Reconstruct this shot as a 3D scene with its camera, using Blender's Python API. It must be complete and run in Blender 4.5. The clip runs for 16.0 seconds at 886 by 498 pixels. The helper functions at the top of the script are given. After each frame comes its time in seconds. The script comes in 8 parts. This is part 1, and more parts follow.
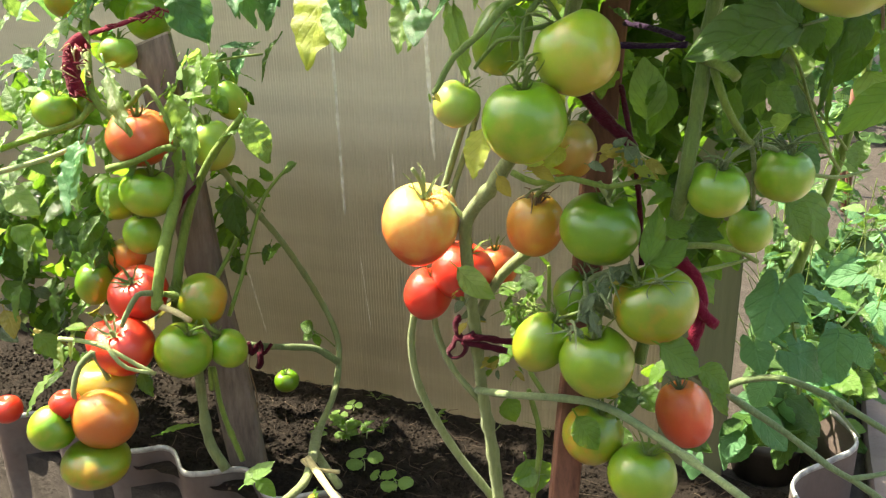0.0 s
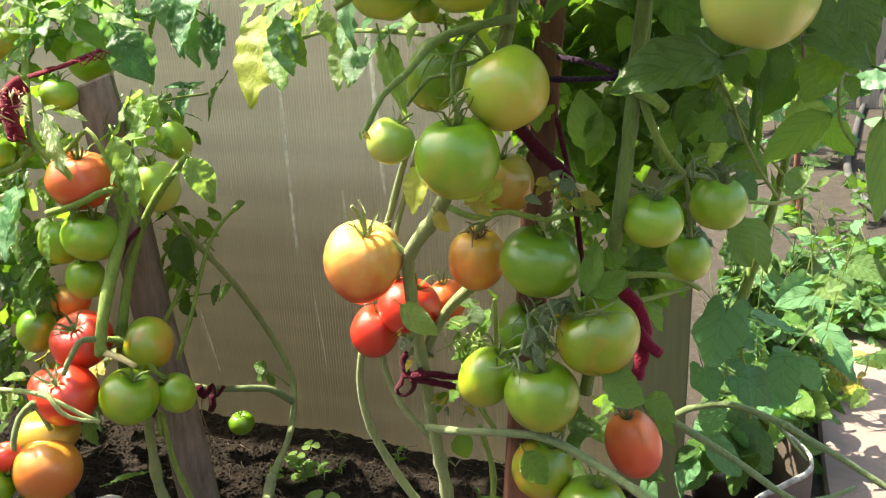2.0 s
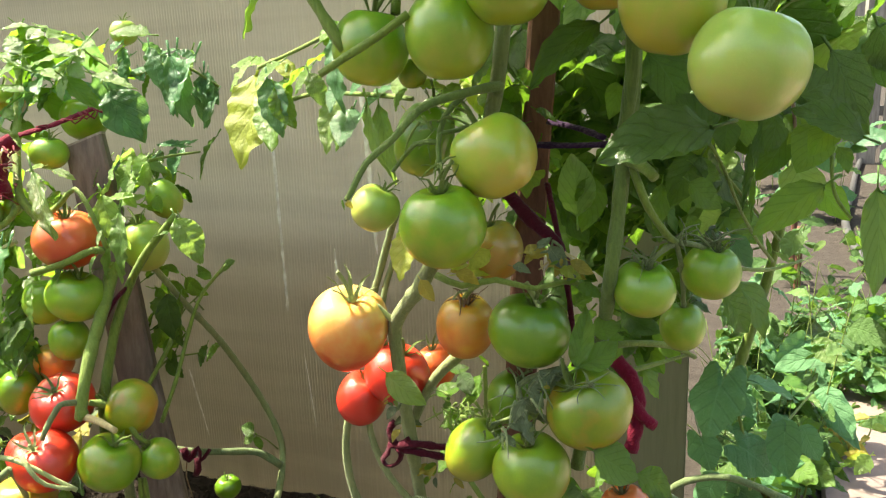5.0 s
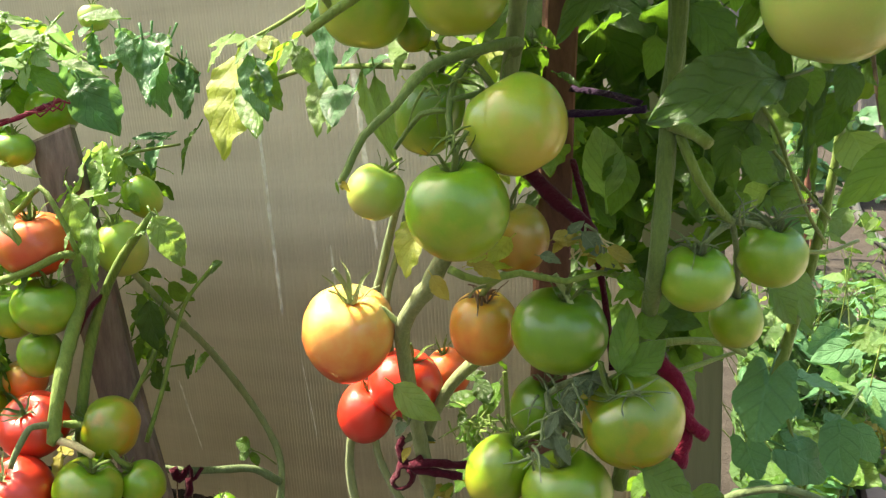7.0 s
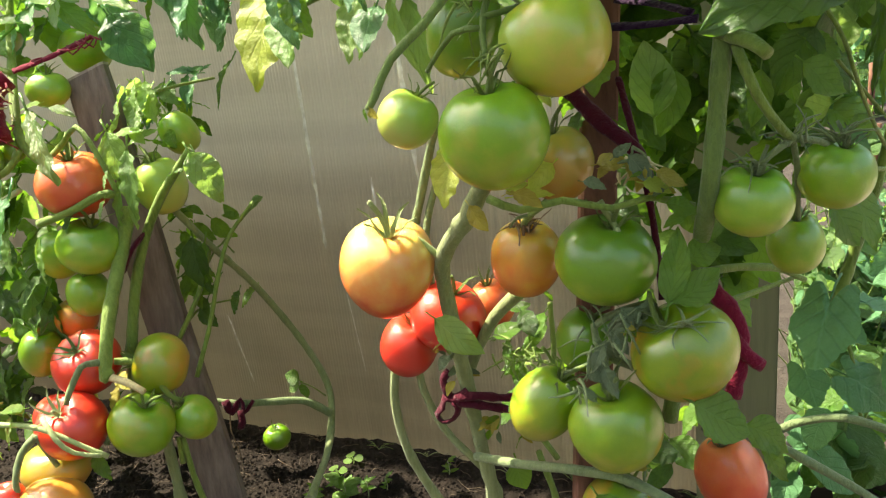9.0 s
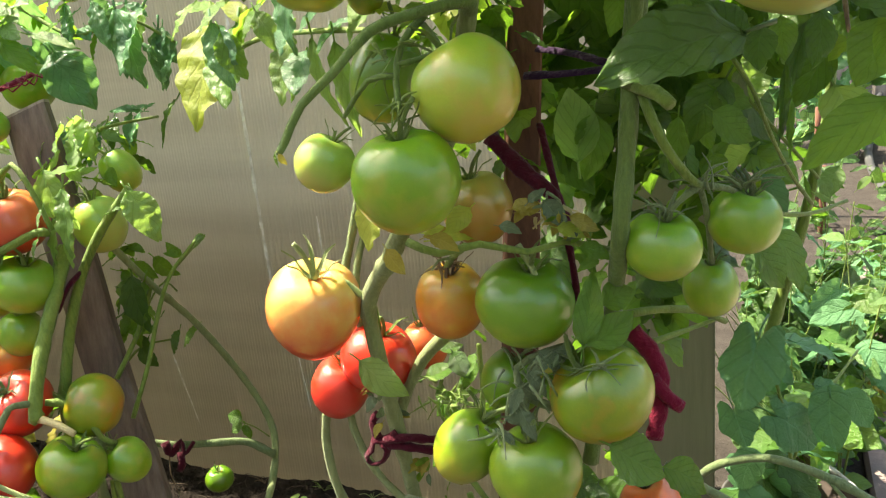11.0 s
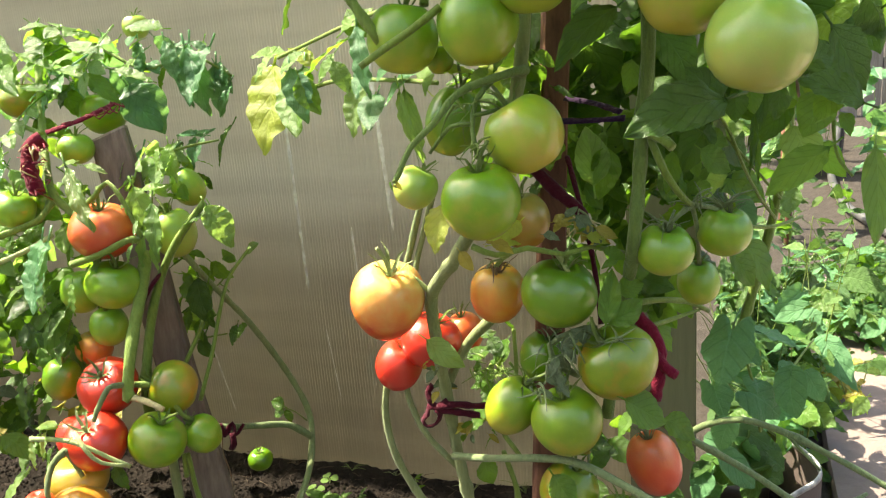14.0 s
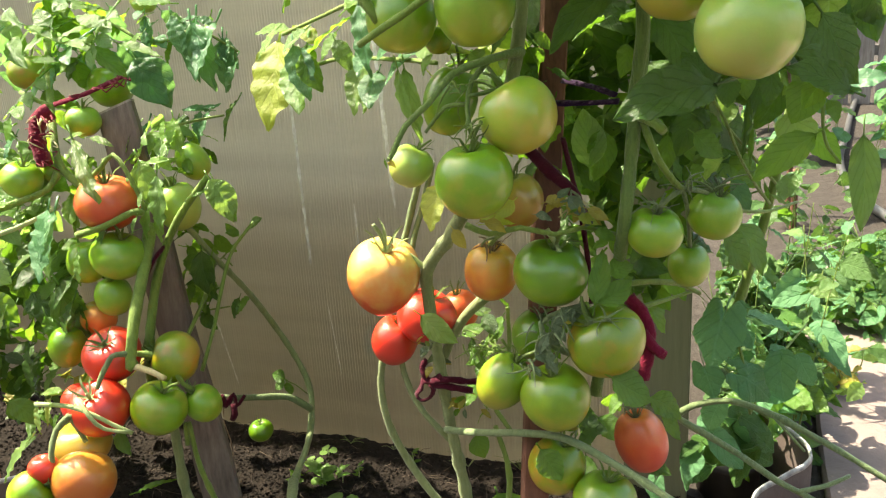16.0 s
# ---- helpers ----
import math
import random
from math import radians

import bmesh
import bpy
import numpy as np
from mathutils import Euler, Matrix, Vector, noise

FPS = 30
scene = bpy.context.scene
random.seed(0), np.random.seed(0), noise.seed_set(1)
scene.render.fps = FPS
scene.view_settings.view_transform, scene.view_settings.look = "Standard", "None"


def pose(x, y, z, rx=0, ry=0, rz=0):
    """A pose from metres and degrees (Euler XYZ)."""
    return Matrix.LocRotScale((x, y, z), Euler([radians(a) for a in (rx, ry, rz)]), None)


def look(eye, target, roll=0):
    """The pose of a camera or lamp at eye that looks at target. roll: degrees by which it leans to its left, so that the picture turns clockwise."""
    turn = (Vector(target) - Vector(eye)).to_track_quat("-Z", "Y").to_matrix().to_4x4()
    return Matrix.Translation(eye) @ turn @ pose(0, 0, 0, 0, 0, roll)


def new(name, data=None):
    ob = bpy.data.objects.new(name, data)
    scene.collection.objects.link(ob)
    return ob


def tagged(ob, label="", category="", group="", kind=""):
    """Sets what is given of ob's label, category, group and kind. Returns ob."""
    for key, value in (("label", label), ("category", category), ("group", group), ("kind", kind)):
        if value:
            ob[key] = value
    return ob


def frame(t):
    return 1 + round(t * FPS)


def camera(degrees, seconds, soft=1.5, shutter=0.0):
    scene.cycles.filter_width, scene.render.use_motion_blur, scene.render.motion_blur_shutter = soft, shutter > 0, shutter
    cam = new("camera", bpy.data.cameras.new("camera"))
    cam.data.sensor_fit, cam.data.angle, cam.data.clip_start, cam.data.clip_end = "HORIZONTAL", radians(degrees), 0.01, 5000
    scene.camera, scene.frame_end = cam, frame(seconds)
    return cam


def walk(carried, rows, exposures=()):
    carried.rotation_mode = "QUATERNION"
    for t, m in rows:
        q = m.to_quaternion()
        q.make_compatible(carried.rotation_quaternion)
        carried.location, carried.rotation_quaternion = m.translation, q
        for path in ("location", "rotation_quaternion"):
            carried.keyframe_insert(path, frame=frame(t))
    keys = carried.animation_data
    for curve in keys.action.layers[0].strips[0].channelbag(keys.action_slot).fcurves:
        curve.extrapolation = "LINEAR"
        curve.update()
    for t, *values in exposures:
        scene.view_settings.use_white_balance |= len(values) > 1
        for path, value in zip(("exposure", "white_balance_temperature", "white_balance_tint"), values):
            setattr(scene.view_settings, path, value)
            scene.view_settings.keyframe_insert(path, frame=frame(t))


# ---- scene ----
cam = camera(58.0, 16.0, soft=1.2, shutter=0.5)
PATH = [
    (0, (0.0000, 0.0000, 1.0000), (-0.3968, 0.8563, 0.6695), -1.54),
    (0.5, (0.0063, 0.0126, 0.9973), (-0.3767, 0.8772, 0.6720), -1.73),
    (1, (0.0132, 0.0204, 0.9918), (-0.3546, 0.8938, 0.6725), -1.67),
    (1.5, (0.0192, 0.0225, 1.0001), (-0.3403, 0.9042, 0.6946), -2.16),
    (2, (0.0220, 0.0164, 1.0020), (-0.3418, 0.9001, 0.7074), -2.46),
    (2.5, (0.0232, 0.0137, 1.0085), (-0.3420, 0.8999, 0.7232), -2.68),
    (3, (0.0197, 0.0171, 1.0120), (-0.3470, 0.9053, 0.7352), -3.12),
    (3.5, (0.0135, 0.0199, 1.0140), (-0.3538, 0.9105, 0.7456), -3.29),
    (4, (0.0142, 0.0236, 1.0158), (-0.3540, 0.9177, 0.7607), -1.95),
    (4.5, (0.0256, 0.0311, 1.0190), (-0.3488, 0.9267, 0.7789), -1.75),
    (4.7, (0.0272, 0.0340, 1.0166), (-0.3453, 0.9319, 0.7818), -1.84),
    (7, (-0.0250, 0.1321, 0.9822), (-0.3898, 1.0323, 0.7443), -3.89),
    (7.5, (-0.0378, 0.1383, 0.9713), (-0.4393, 1.0049, 0.6747), -4.91),
    (8, (-0.0455, 0.1414, 0.9680), (-0.4685, 0.9914, 0.6542), -6.22),
    (8.2, (-0.0408, 0.1496, 0.9707), (-0.4634, 0.9965, 0.6480), -6.34),
    (10.3, (-0.0142, 0.1621, 0.9786), (-0.4164, 1.0333, 0.6972), -6.39),
    (10.5, (-0.0066, 0.1625, 0.9796), (-0.4011, 1.0384, 0.7020), -5.55),
    (11, (0.0063, 0.1702, 0.9782), (-0.3757, 1.0512, 0.6991), -5.52),
    (11.5, (0.0028, 0.1684, 0.9781), (-0.3713, 1.0523, 0.6975), -5.25),
    (12, (0.0087, 0.1748, 0.9789), (-0.3646, 1.0584, 0.6962), -6.34),
    (12.5, (0.0151, 0.1779, 0.9791), (-0.3572, 1.0622, 0.6975), -6.50),
    (13, (0.0325, 0.1146, 1.0153), (-0.3238, 1.0049, 0.7319), -5.34),
    (13.5, (0.0097, 0.0173, 1.0287), (-0.3388, 0.9150, 0.7592), -5.95),
    (14, (0.0040, -0.0279, 1.0300), (-0.3478, 0.8690, 0.7618), -4.80),
    (14.5, (0.0077, -0.0293, 1.0197), (-0.3490, 0.8622, 0.7403), -3.74),
    (15, (0.0092, -0.0388, 1.0287), (-0.3487, 0.8488, 0.7389), -4.64),
    (15.5, (0.0123, -0.0349, 1.0301), (-0.3475, 0.8515, 0.7389), -4.24),
    (16, (0.0234, -0.0377, 1.0314), (-0.3378, 0.8480, 0.7398), -3.82),
]
walk(cam, [(t, look(eye, target, roll)) for t, eye, target, roll in PATH], [(0.0, 2.15, 8250, 2), (1.5, 2.1, 8250, 2), (3.0, 2.03, 8250, 2), (16.0, 2.03, 8250, 2)])

# ---- light ----
SUN = Vector((-0.56, 0.03, 0.84)).normalized()      # towards the sun
world = bpy.data.worlds.new("sky")
scene.world = world
world.use_nodes = True
wn = world.node_tree
sky = wn.nodes.new("ShaderNodeTexSky")
sky.sky_type, sky.sun_disc = "NISHITA", False
sky.dust_density = 3.0      # a hazy summer sky
sky.sun_elevation = math.asin(SUN.z)
sky.sun_rotation = math.atan2(SUN.x, SUN.y)
wn.links.new(sky.outputs[0], wn.nodes["Background"].inputs[0])
wn.nodes["Background"].inputs[1].default_value = 0.145
sun = new("sun", bpy.data.lights.new("sun", "SUN"))
sun.data.energy, sun.data.angle, sun.data.color = 4.6, radians(0.7), (1.0, 0.965, 0.91)
sun.matrix_world = look(SUN * 6, (0, 0, 0))


# ---- materials ----
def rgb(c):
    return (c[0], c[1], c[2], 1.0)


class Mat:
    """A node material with a Principled shader and short ways to wire it."""

    def __init__(self, name, rough=0.6, metal=0.0, spec=0.5):
        self.m = bpy.data.materials.new(name)
        self.m.use_nodes = True
        self.t = self.m.node_tree
        self.b = self.t.nodes["Principled BSDF"]
        self.out = self.t.nodes["Material Output"]
        self.b.inputs["Roughness"].default_value = rough
        self.b.inputs["Metallic"].default_value = metal
        self.b.inputs["Specular IOR Level"].default_value = spec

    def node(self, kind, **sets):
        n = self.t.nodes.new(kind)
        for k, v in sets.items():
            n.inputs[k.replace("_", " ")].default_value = v
        return n

    def link(self, a, b):
        self.t.links.new(a, b)

    def coord(self, which="Object", scale=(1, 1, 1)):
        c = self.t.nodes.new("ShaderNodeTexCoord")
        mp = self.t.nodes.new("ShaderNodeMapping")
        mp.inputs["Scale"].default_value = scale
        self.link(c.outputs[which], mp.inputs["Vector"])
        return mp.outputs[0]

    def noise(self, scale, detail=4.0, rough=0.6, vec=None, stretch=(1, 1, 1)):
        n = self.node("ShaderNodeTexNoise", Scale=scale, Detail=detail, Roughness=rough)
        self.link(vec if vec is not None else self.coord("Object", stretch), n.inputs["Vector"])
        return n.outputs["Fac"]

    def ramp(self, fac, *stops):
        r = self.t.nodes.new("ShaderNodeValToRGB")
        e = r.color_ramp.elements
        while len(e) < len(stops):
            e.new(0.5)
        for el, (p, c) in zip(e, stops):
            el.position, el.color = p, rgb(c)
        self.link(fac, r.inputs[0])
        return r.outputs[0]

    def mix(self, fac, a, b, kind="MIX"):
        n = self.t.nodes.new("ShaderNodeMix")
        n.data_type, n.blend_type = "RGBA", kind
        for sock, v in ((n.inputs[0], fac), (n.inputs[6], a), (n.inputs[7], b)):
            if isinstance(v, bpy.types.NodeSocket):
                self.link(v, sock)
            elif isinstance(v, (int, float)):
                sock.default_value = v
            else:
                sock.default_value = rgb(v)
        return n.outputs[2]

    def math(self, op, a, b=0.0, c=0.0):
        n = self.t.nodes.new("ShaderNodeMath")
        n.operation = op
        for sock, v in zip(n.inputs, (a, b, c)):
            if isinstance(v, bpy.types.NodeSocket):
                self.link(v, sock)
            else:
                sock.default_value = v
        return n.outputs[0]

    def random(self):
        return self.t.nodes.new("ShaderNodeObjectInfo").outputs["Random"]

    def color(self, c):
        if isinstance(c, bpy.types.NodeSocket):
            self.link(c, self.b.inputs["Base Color"])
        else:
            self.b.inputs["Base Color"].default_value = rgb(c)
        return self

    def bump(self, height, strength=0.3, distance=0.002):
        n = self.t.nodes.new("ShaderNodeBump")
        n.inputs["Strength"].default_value, n.inputs["Distance"].default_value = strength, distance
        self.link(height, n.inputs["Height"])
        self.link(n.outputs[0], self.b.inputs["Normal"])
        return self

    def rough(self, sock):
        self.link(sock, self.b.inputs["Roughness"])
        return self

    def translucent(self, col, amount):
        """Light through the thin sheet."""
        tr = self.t.nodes.new("ShaderNodeBsdfTranslucent")
        if isinstance(col, bpy.types.NodeSocket):
            self.link(col, tr.inputs[0])
        else:
            tr.inputs[0].default_value = rgb(col)
        mx = self.t.nodes.new("ShaderNodeMixShader")
        mx.inputs[0].default_value = amount
        self.link(self.b.outputs[0], mx.inputs[1])
        self.link(tr.outputs[0], mx.inputs[2])
        self.link(mx.outputs[0], self.out.inputs[0])
        return self


def leaf_material(name, dark, light, through_col, amount=0.45, rough=0.27, rows=38.0, show=0.46, gloss=0.8):
    m = Mat(name, rough, spec=gloss)
    uv = m.t.nodes.new("ShaderNodeTexCoord").outputs["UV"]
    sp = m.t.nodes.new("ShaderNodeSeparateXYZ")
    m.link(uv, sp.inputs[0])
    across = m.math("ABSOLUTE", m.math("SUBTRACT", sp.outputs[0], 0.5))
    # side veins that run forward from the midrib
    wave = m.math("SINE", m.math("MULTIPLY", m.math("SUBTRACT", sp.outputs[1], m.math("MULTIPLY", across, 0.70)), rows))
    side = m.math("MINIMUM", m.math("MAXIMUM", m.math("MULTIPLY", m.math("SUBTRACT", wave, 0.78), 5.0), 0.0), 1.0)
    rib = m.math("MINIMUM", m.math("MAXIMUM", m.math("MULTIPLY", m.math("SUBTRACT", 0.030, across), 40.0), 0.0), 1.0)
    vein = m.math("MAXIMUM", side, rib)
    blotch = m.noise(18.0, 5.0)
    col = m.mix(m.ramp(blotch, (0.15, (0, 0, 0)), (0.95, (1, 1, 1))), dark, light)
    col = m.mix(m.math("MULTIPLY", m.random(), 0.55), col, light)
    pale = tuple(min(1.0, 1.4 * c + 0.03) for c in light)
    col = m.mix(m.math("MULTIPLY", side, 0.22), col, tuple(0.72 * c for c in dark))
    col = m.mix(m.math("MULTIPLY", rib, show), col, pale)
    m.color(col)
    fine = m.noise(160.0, 3.0)
    cell = m.node("ShaderNodeTexVoronoi", Scale=24.0)
    m.link(m.coord("Object", (0.8, 1.0, 1.0)), cell.inputs["Vector"])
    relief = m.math("ADD", m.math("MULTIPLY", vein, -0.5), m.math("ADD", m.math("MULTIPLY", blotch, 0.6), m.math("MULTIPLY", fine, 0.3)))
    m.bump(m.math("SUBTRACT", relief, m.math("MULTIPLY", cell.outputs["Distance"], 0.45)), 0.65, 0.0036)
    tc = m.mix(m.math("MULTIPLY", vein, 0.22), through_col, tuple(0.45 * c for c in through_col))
    return m.translucent(tc, amount).m


LEAF = {
    "green": leaf_material("tomato leaf green", (0.050, 0.14, 0.022), (0.12, 0.27, 0.042), (0.30, 0.54, 0.05)),
    "blue": leaf_material("tomato leaf bluish", (0.050, 0.160, 0.070), (0.120, 0.300, 0.145), (0.24, 0.50, 0.13), 0.40),
    # darker copy of the leaf; shade inside the plant is put into its colour
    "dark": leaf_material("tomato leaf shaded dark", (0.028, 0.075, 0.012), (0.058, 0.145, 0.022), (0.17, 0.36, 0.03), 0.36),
    "yellow": leaf_material("tomato leaf yellowing", (0.28, 0.40, 0.05), (0.46, 0.54, 0.11), (0.62, 0.78, 0.13), 0.55),
    # pale lime copy; on some leaves it stands in for sunlight on them
    "lime": leaf_material("tomato leaf pale lime", (0.125, 0.265, 0.052), (0.25, 0.41, 0.125), (0.42, 0.66, 0.13), 0.45),
    "weed": leaf_material("weed leaf", (0.030, 0.084, 0.020), (0.074, 0.160, 0.043), (0.13, 0.25, 0.042), 0.26, rough=0.46, gloss=0.3),
    "soft": leaf_material("tomato leaf soft grey-green", (0.085, 0.190, 0.048), (0.185, 0.325, 0.100), (0.31, 0.52, 0.09), 0.40),
    "heart": leaf_material("climber leaf", (0.064, 0.190, 0.080), (0.125, 0.310, 0.142), (0.19, 0.41, 0.10), 0.34, rough=0.42, rows=27.0, show=0.32, gloss=0.4),
    "wilt": leaf_material("wilted grey leaf", (0.10, 0.155, 0.075), (0.20, 0.27, 0.15), (0.14, 0.20, 0.09), 0.2),
    "dry": leaf_material("withered leaf", (0.28, 0.25, 0.045), (0.50, 0.43, 0.09), (0.50, 0.44, 0.07), 0.35),
}


def tomato_material(name, shoulder, body, base, split=0.45, blush=None, rough=0.34):
    """Colour that runs from the shoulder at the stalk to the base, with uneven ripening."""
    m = Mat(name, rough, spec=0.5)
    c = m.t.nodes.new("ShaderNodeTexCoord")
    sp = m.t.nodes.new("ShaderNodeSeparateXYZ")
    m.link(c.outputs["Object"], sp.inputs[0])
    shift = m.math("MULTIPLY", m.math("SUBTRACT", m.random(), 0.5), 6.0)
    off = m.node("ShaderNodeVectorMath")
    off.operation = "ADD"
    m.link(c.outputs["Object"], off.inputs[0])
    m.link(shift, off.inputs[1])
    n = m.node("ShaderNodeTexNoise", Scale=1.6, Detail=4.0, Roughness=0.55)
    m.link(off.outputs[0], n.inputs["Vector"])
    h = m.math("ADD", m.math("MULTIPLY", sp.outputs[2], 0.42), m.math("ADD", m.math("MULTIPLY", n.outputs["Fac"], 0.75), 0.12))
    col = m.ramp(h, (max(0.02, split - 0.22), base), (split, body), (split + 0.42, shoulder))
    if blush is not None:
        n2 = m.node("ShaderNodeTexNoise", Scale=1.1, Detail=3.0, Roughness=0.5)
        m.link(off.outputs[0], n2.inputs["Vector"])
        col = m.mix(m.math("MULTIPLY", m.ramp(n2.outputs["Fac"], (0.52, (0, 0, 0)), (0.68, (1, 1, 1))), 0.55), col, blush)
    speck = m.node("ShaderNodeTexNoise", Scale=38.0, Detail=2.0)
    m.link(off.outputs[0], speck.inputs["Vector"])
    col = m.mix(m.math("MULTIPLY", m.ramp(speck.outputs["Fac"], (0.62, (0, 0, 0)), (0.72, (1, 1, 1))), 0.12), col, tuple(min(1, 1.5 * v + 0.05) for v in body))
    m.color(col)
    m.b.inputs["Subsurface Weight"].default_value = 0.6
    m.b.inputs["Subsurface Radius"].default_value = (0.016, 0.009, 0.003)
    m.b.inputs["Subsurface Scale"].default_value = 1.0
    m.b.inputs["Coat Weight"].default_value = 0.7
    m.b.inputs["Coat Roughness"].default_value = 0.16
    m.rough(m.math("ADD", m.math("MULTIPLY", n.outputs["Fac"], 0.16), rough - 0.05))
    m.bump(m.math("ADD", m.math("MULTIPLY", n.outputs["Fac"], 1.0), m.math("MULTIPLY", speck.outputs["Fac"], 0.03)), 0.06, 0.02)
    return m.m


SKIN = {
    "green": tomato_material("unripe green tomato skin", (0.130, 0.290, 0.012), (0.19, 0.36, 0.018), (0.31, 0.41, 0.036), blush=(0.34, 0.33, 0.05)),
    "mid": tomato_material("light green tomato skin", (0.15, 0.33, 0.020), (0.25, 0.42, 0.036), (0.37, 0.45, 0.055)),
    "deep": tomato_material("dark green tomato skin", (0.100, 0.235, 0.010), (0.138, 0.285, 0.013), (0.24, 0.34, 0.024)),
    "pale": tomato_material("pale green tomato skin", (0.25, 0.42, 0.035), (0.39, 0.47, 0.055), (0.50, 0.45, 0.075), blush=(0.52, 0.40, 0.09)),
    # naturally pale skin, whitened further to carry strong sun in its colour
    "milky": tomato_material("milky green tomato skin", (0.28, 0.45, 0.075), (0.38, 0.51, 0.105), (0.45, 0.50, 0.12)),
    "turning": tomato_material("turning tomato skin", (0.12, 0.235, 0.012), (0.25, 0.31, 0.016), (0.40, 0.29, 0.030), blush=(0.58, 0.22, 0.035)),
    "lemon": tomato_material("yellow-green tomato skin", (0.125, 0.250, 0.014), (0.205, 0.320, 0.022), (0.32, 0.33, 0.032)),
    # pale shoulder is part ripening, part sun on the top put into colour
    "orange": tomato_material("orange tomato skin", (0.75, 0.62, 0.21), (0.76, 0.29, 0.072), (0.70, 0.090, 0.026), split=0.53),
    "amber": tomato_material("amber tomato skin", (0.60, 0.44, 0.07), (0.68, 0.28, 0.05), (0.62, 0.17, 0.035), split=0.52),
    "coral": tomato_material("coral red tomato skin", (0.70, 0.20, 0.06), (0.66, 0.10, 0.04), (0.60, 0.07, 0.03), split=0.5),
    "red": tomato_material("ripe red tomato skin", (0.62, 0.045, 0.022), (0.62, 0.030, 0.018), (0.58, 0.025, 0.016)),
    "rust": tomato_material("dull orange tomato skin", (0.40, 0.28, 0.04), (0.54, 0.20, 0.035), (0.50, 0.14, 0.03), split=0.52),
    "brown": tomato_material("bronze tomato skin", (0.26, 0.26, 0.030), (0.42, 0.27, 0.045), (0.46, 0.22, 0.045)),
}


def stem_material(name, a, b):
    m = Mat(name, 0.6, spec=0.3)
    n = m.noise(38.0, 6.0, 0.7)
    f = m.noise(420.0, 2.0)
    scar = m.noise(75.0, 3.0, 0.6)
    streak = m.noise(60.0, 5.0, 0.7, stretch=(5.0, 5.0, 0.35))
    col = m.mix(m.ramp(n, (0.32, (0, 0, 0)), (0.66, (1, 1, 1))), a, b)
    col = m.mix(m.math("MULTIPLY", m.ramp(scar, (0.60, (0, 0, 0)), (0.74, (1, 1, 1))), 0.28), col, tuple(0.35 * (x + y) + 0.02 for x, y in zip(a, b)))
    col = m.mix(m.math("MULTIPLY", m.ramp(streak, (0.42, (0, 0, 0)), (0.62, (1, 1, 1))), 0.5), col, tuple(1.25 * x for x in b))
    fuzz = m.ramp(f, (0.45, (0, 0, 0)), (0.65, (1, 1, 1)))
    m.color(m.mix(m.math("MULTIPLY", fuzz, 0.06), col, tuple(min(1.0, 1.5 * x + 0.05) for x in b)))
    m.b.inputs["Sheen Weight"].default_value = 0.15
    return m.bump(m.math("ADD", m.math("ADD", n, streak), m.math("MULTIPLY", f, 0.35)), 0.7, 0.003).m


STEM = {
    "sage": stem_material("thick tomato stem sage", (0.140, 0.180, 0.072), (0.230, 0.280, 0.122)),
    "green": stem_material("tomato stem green", (0.085, 0.152, 0.022), (0.180, 0.265, 0.050)),
    "pale": stem_material("tomato stem pale", (0.24, 0.33, 0.12), (0.38, 0.44, 0.20)),
    "dark": stem_material("tomato stem dark", (0.06, 0.115, 0.024), (0.125, 0.195, 0.044)),
    "grey": stem_material("tomato stalk greyish", (0.085, 0.135, 0.055), (0.17, 0.225, 0.10)),
    "cut": stem_material("cut stalk straw", (0.38, 0.33, 0.16), (0.55, 0.48, 0.25)),
    "brown": stem_material("dry brown stalk", (0.10, 0.06, 0.03), (0.20, 0.13, 0.07)),
}


def wood_material(name, a, b, c):
    m = Mat(name, 0.8, spec=0.25)
    g = m.noise(16.0, 7.0, 0.7, stretch=(4.0, 4.0, 0.35))
    big = m.noise(5.0, 3.0)
    col = m.ramp(g, (0.30, a), (0.52, b), (0.75, c))
    col = m.mix(m.math("MULTIPLY", m.ramp(big, (0.4, (0, 0, 0)), (0.7, (1, 1, 1))), 0.45), col, a)
    m.color(col)
    return m.bump(g, 0.6, 0.002).m


WOOD_RED = wood_material("reddish weathered wood", (0.07, 0.032, 0.022), (0.16, 0.072, 0.048), (0.23, 0.115, 0.08))
WOOD_GREY = wood_material("grey-brown weathered wood", (0.092, 0.072, 0.062), (0.185, 0.147, 0.128), (0.285, 0.235, 0.208))

WOOD_CUT = wood_material("pale sawn end grain", (0.20, 0.16, 0.13), (0.34, 0.29, 0.24), (0.46, 0.41, 0.35))


def cloth_material(name, a, b):
    m = Mat(name, 0.95, spec=0.15)
    n = m.noise(260.0, 3.0)
    big = m.noise(30.0, 3.0)
    m.color(m.mix(n, a, m.mix(big, a, b)))
    m.b.inputs["Sheen Weight"].default_value = 0.12
    return m.bump(n, 0.9, 0.003).m


CLOTH_RED = cloth_material("dark red knit cloth", (0.045, 0.003, 0.011), (0.105, 0.007, 0.023))
CLOTH_CRIMSON = cloth_material("crimson knit cloth", (0.12, 0.005, 0.022), (0.28, 0.014, 0.048))
CLOTH_PURPLE = cloth_material("dark purple cloth", (0.018, 0.006, 0.026), (0.04, 0.013, 0.05))
STEM["yarn"] = cloth_material("red yarn", (0.12, 0.006, 0.02), (0.30, 0.03, 0.06))
CLOTH_KNIT = cloth_material("red knitted cloth with pale threads", (0.10, 0.005, 0.018), (0.27, 0.02, 0.05))


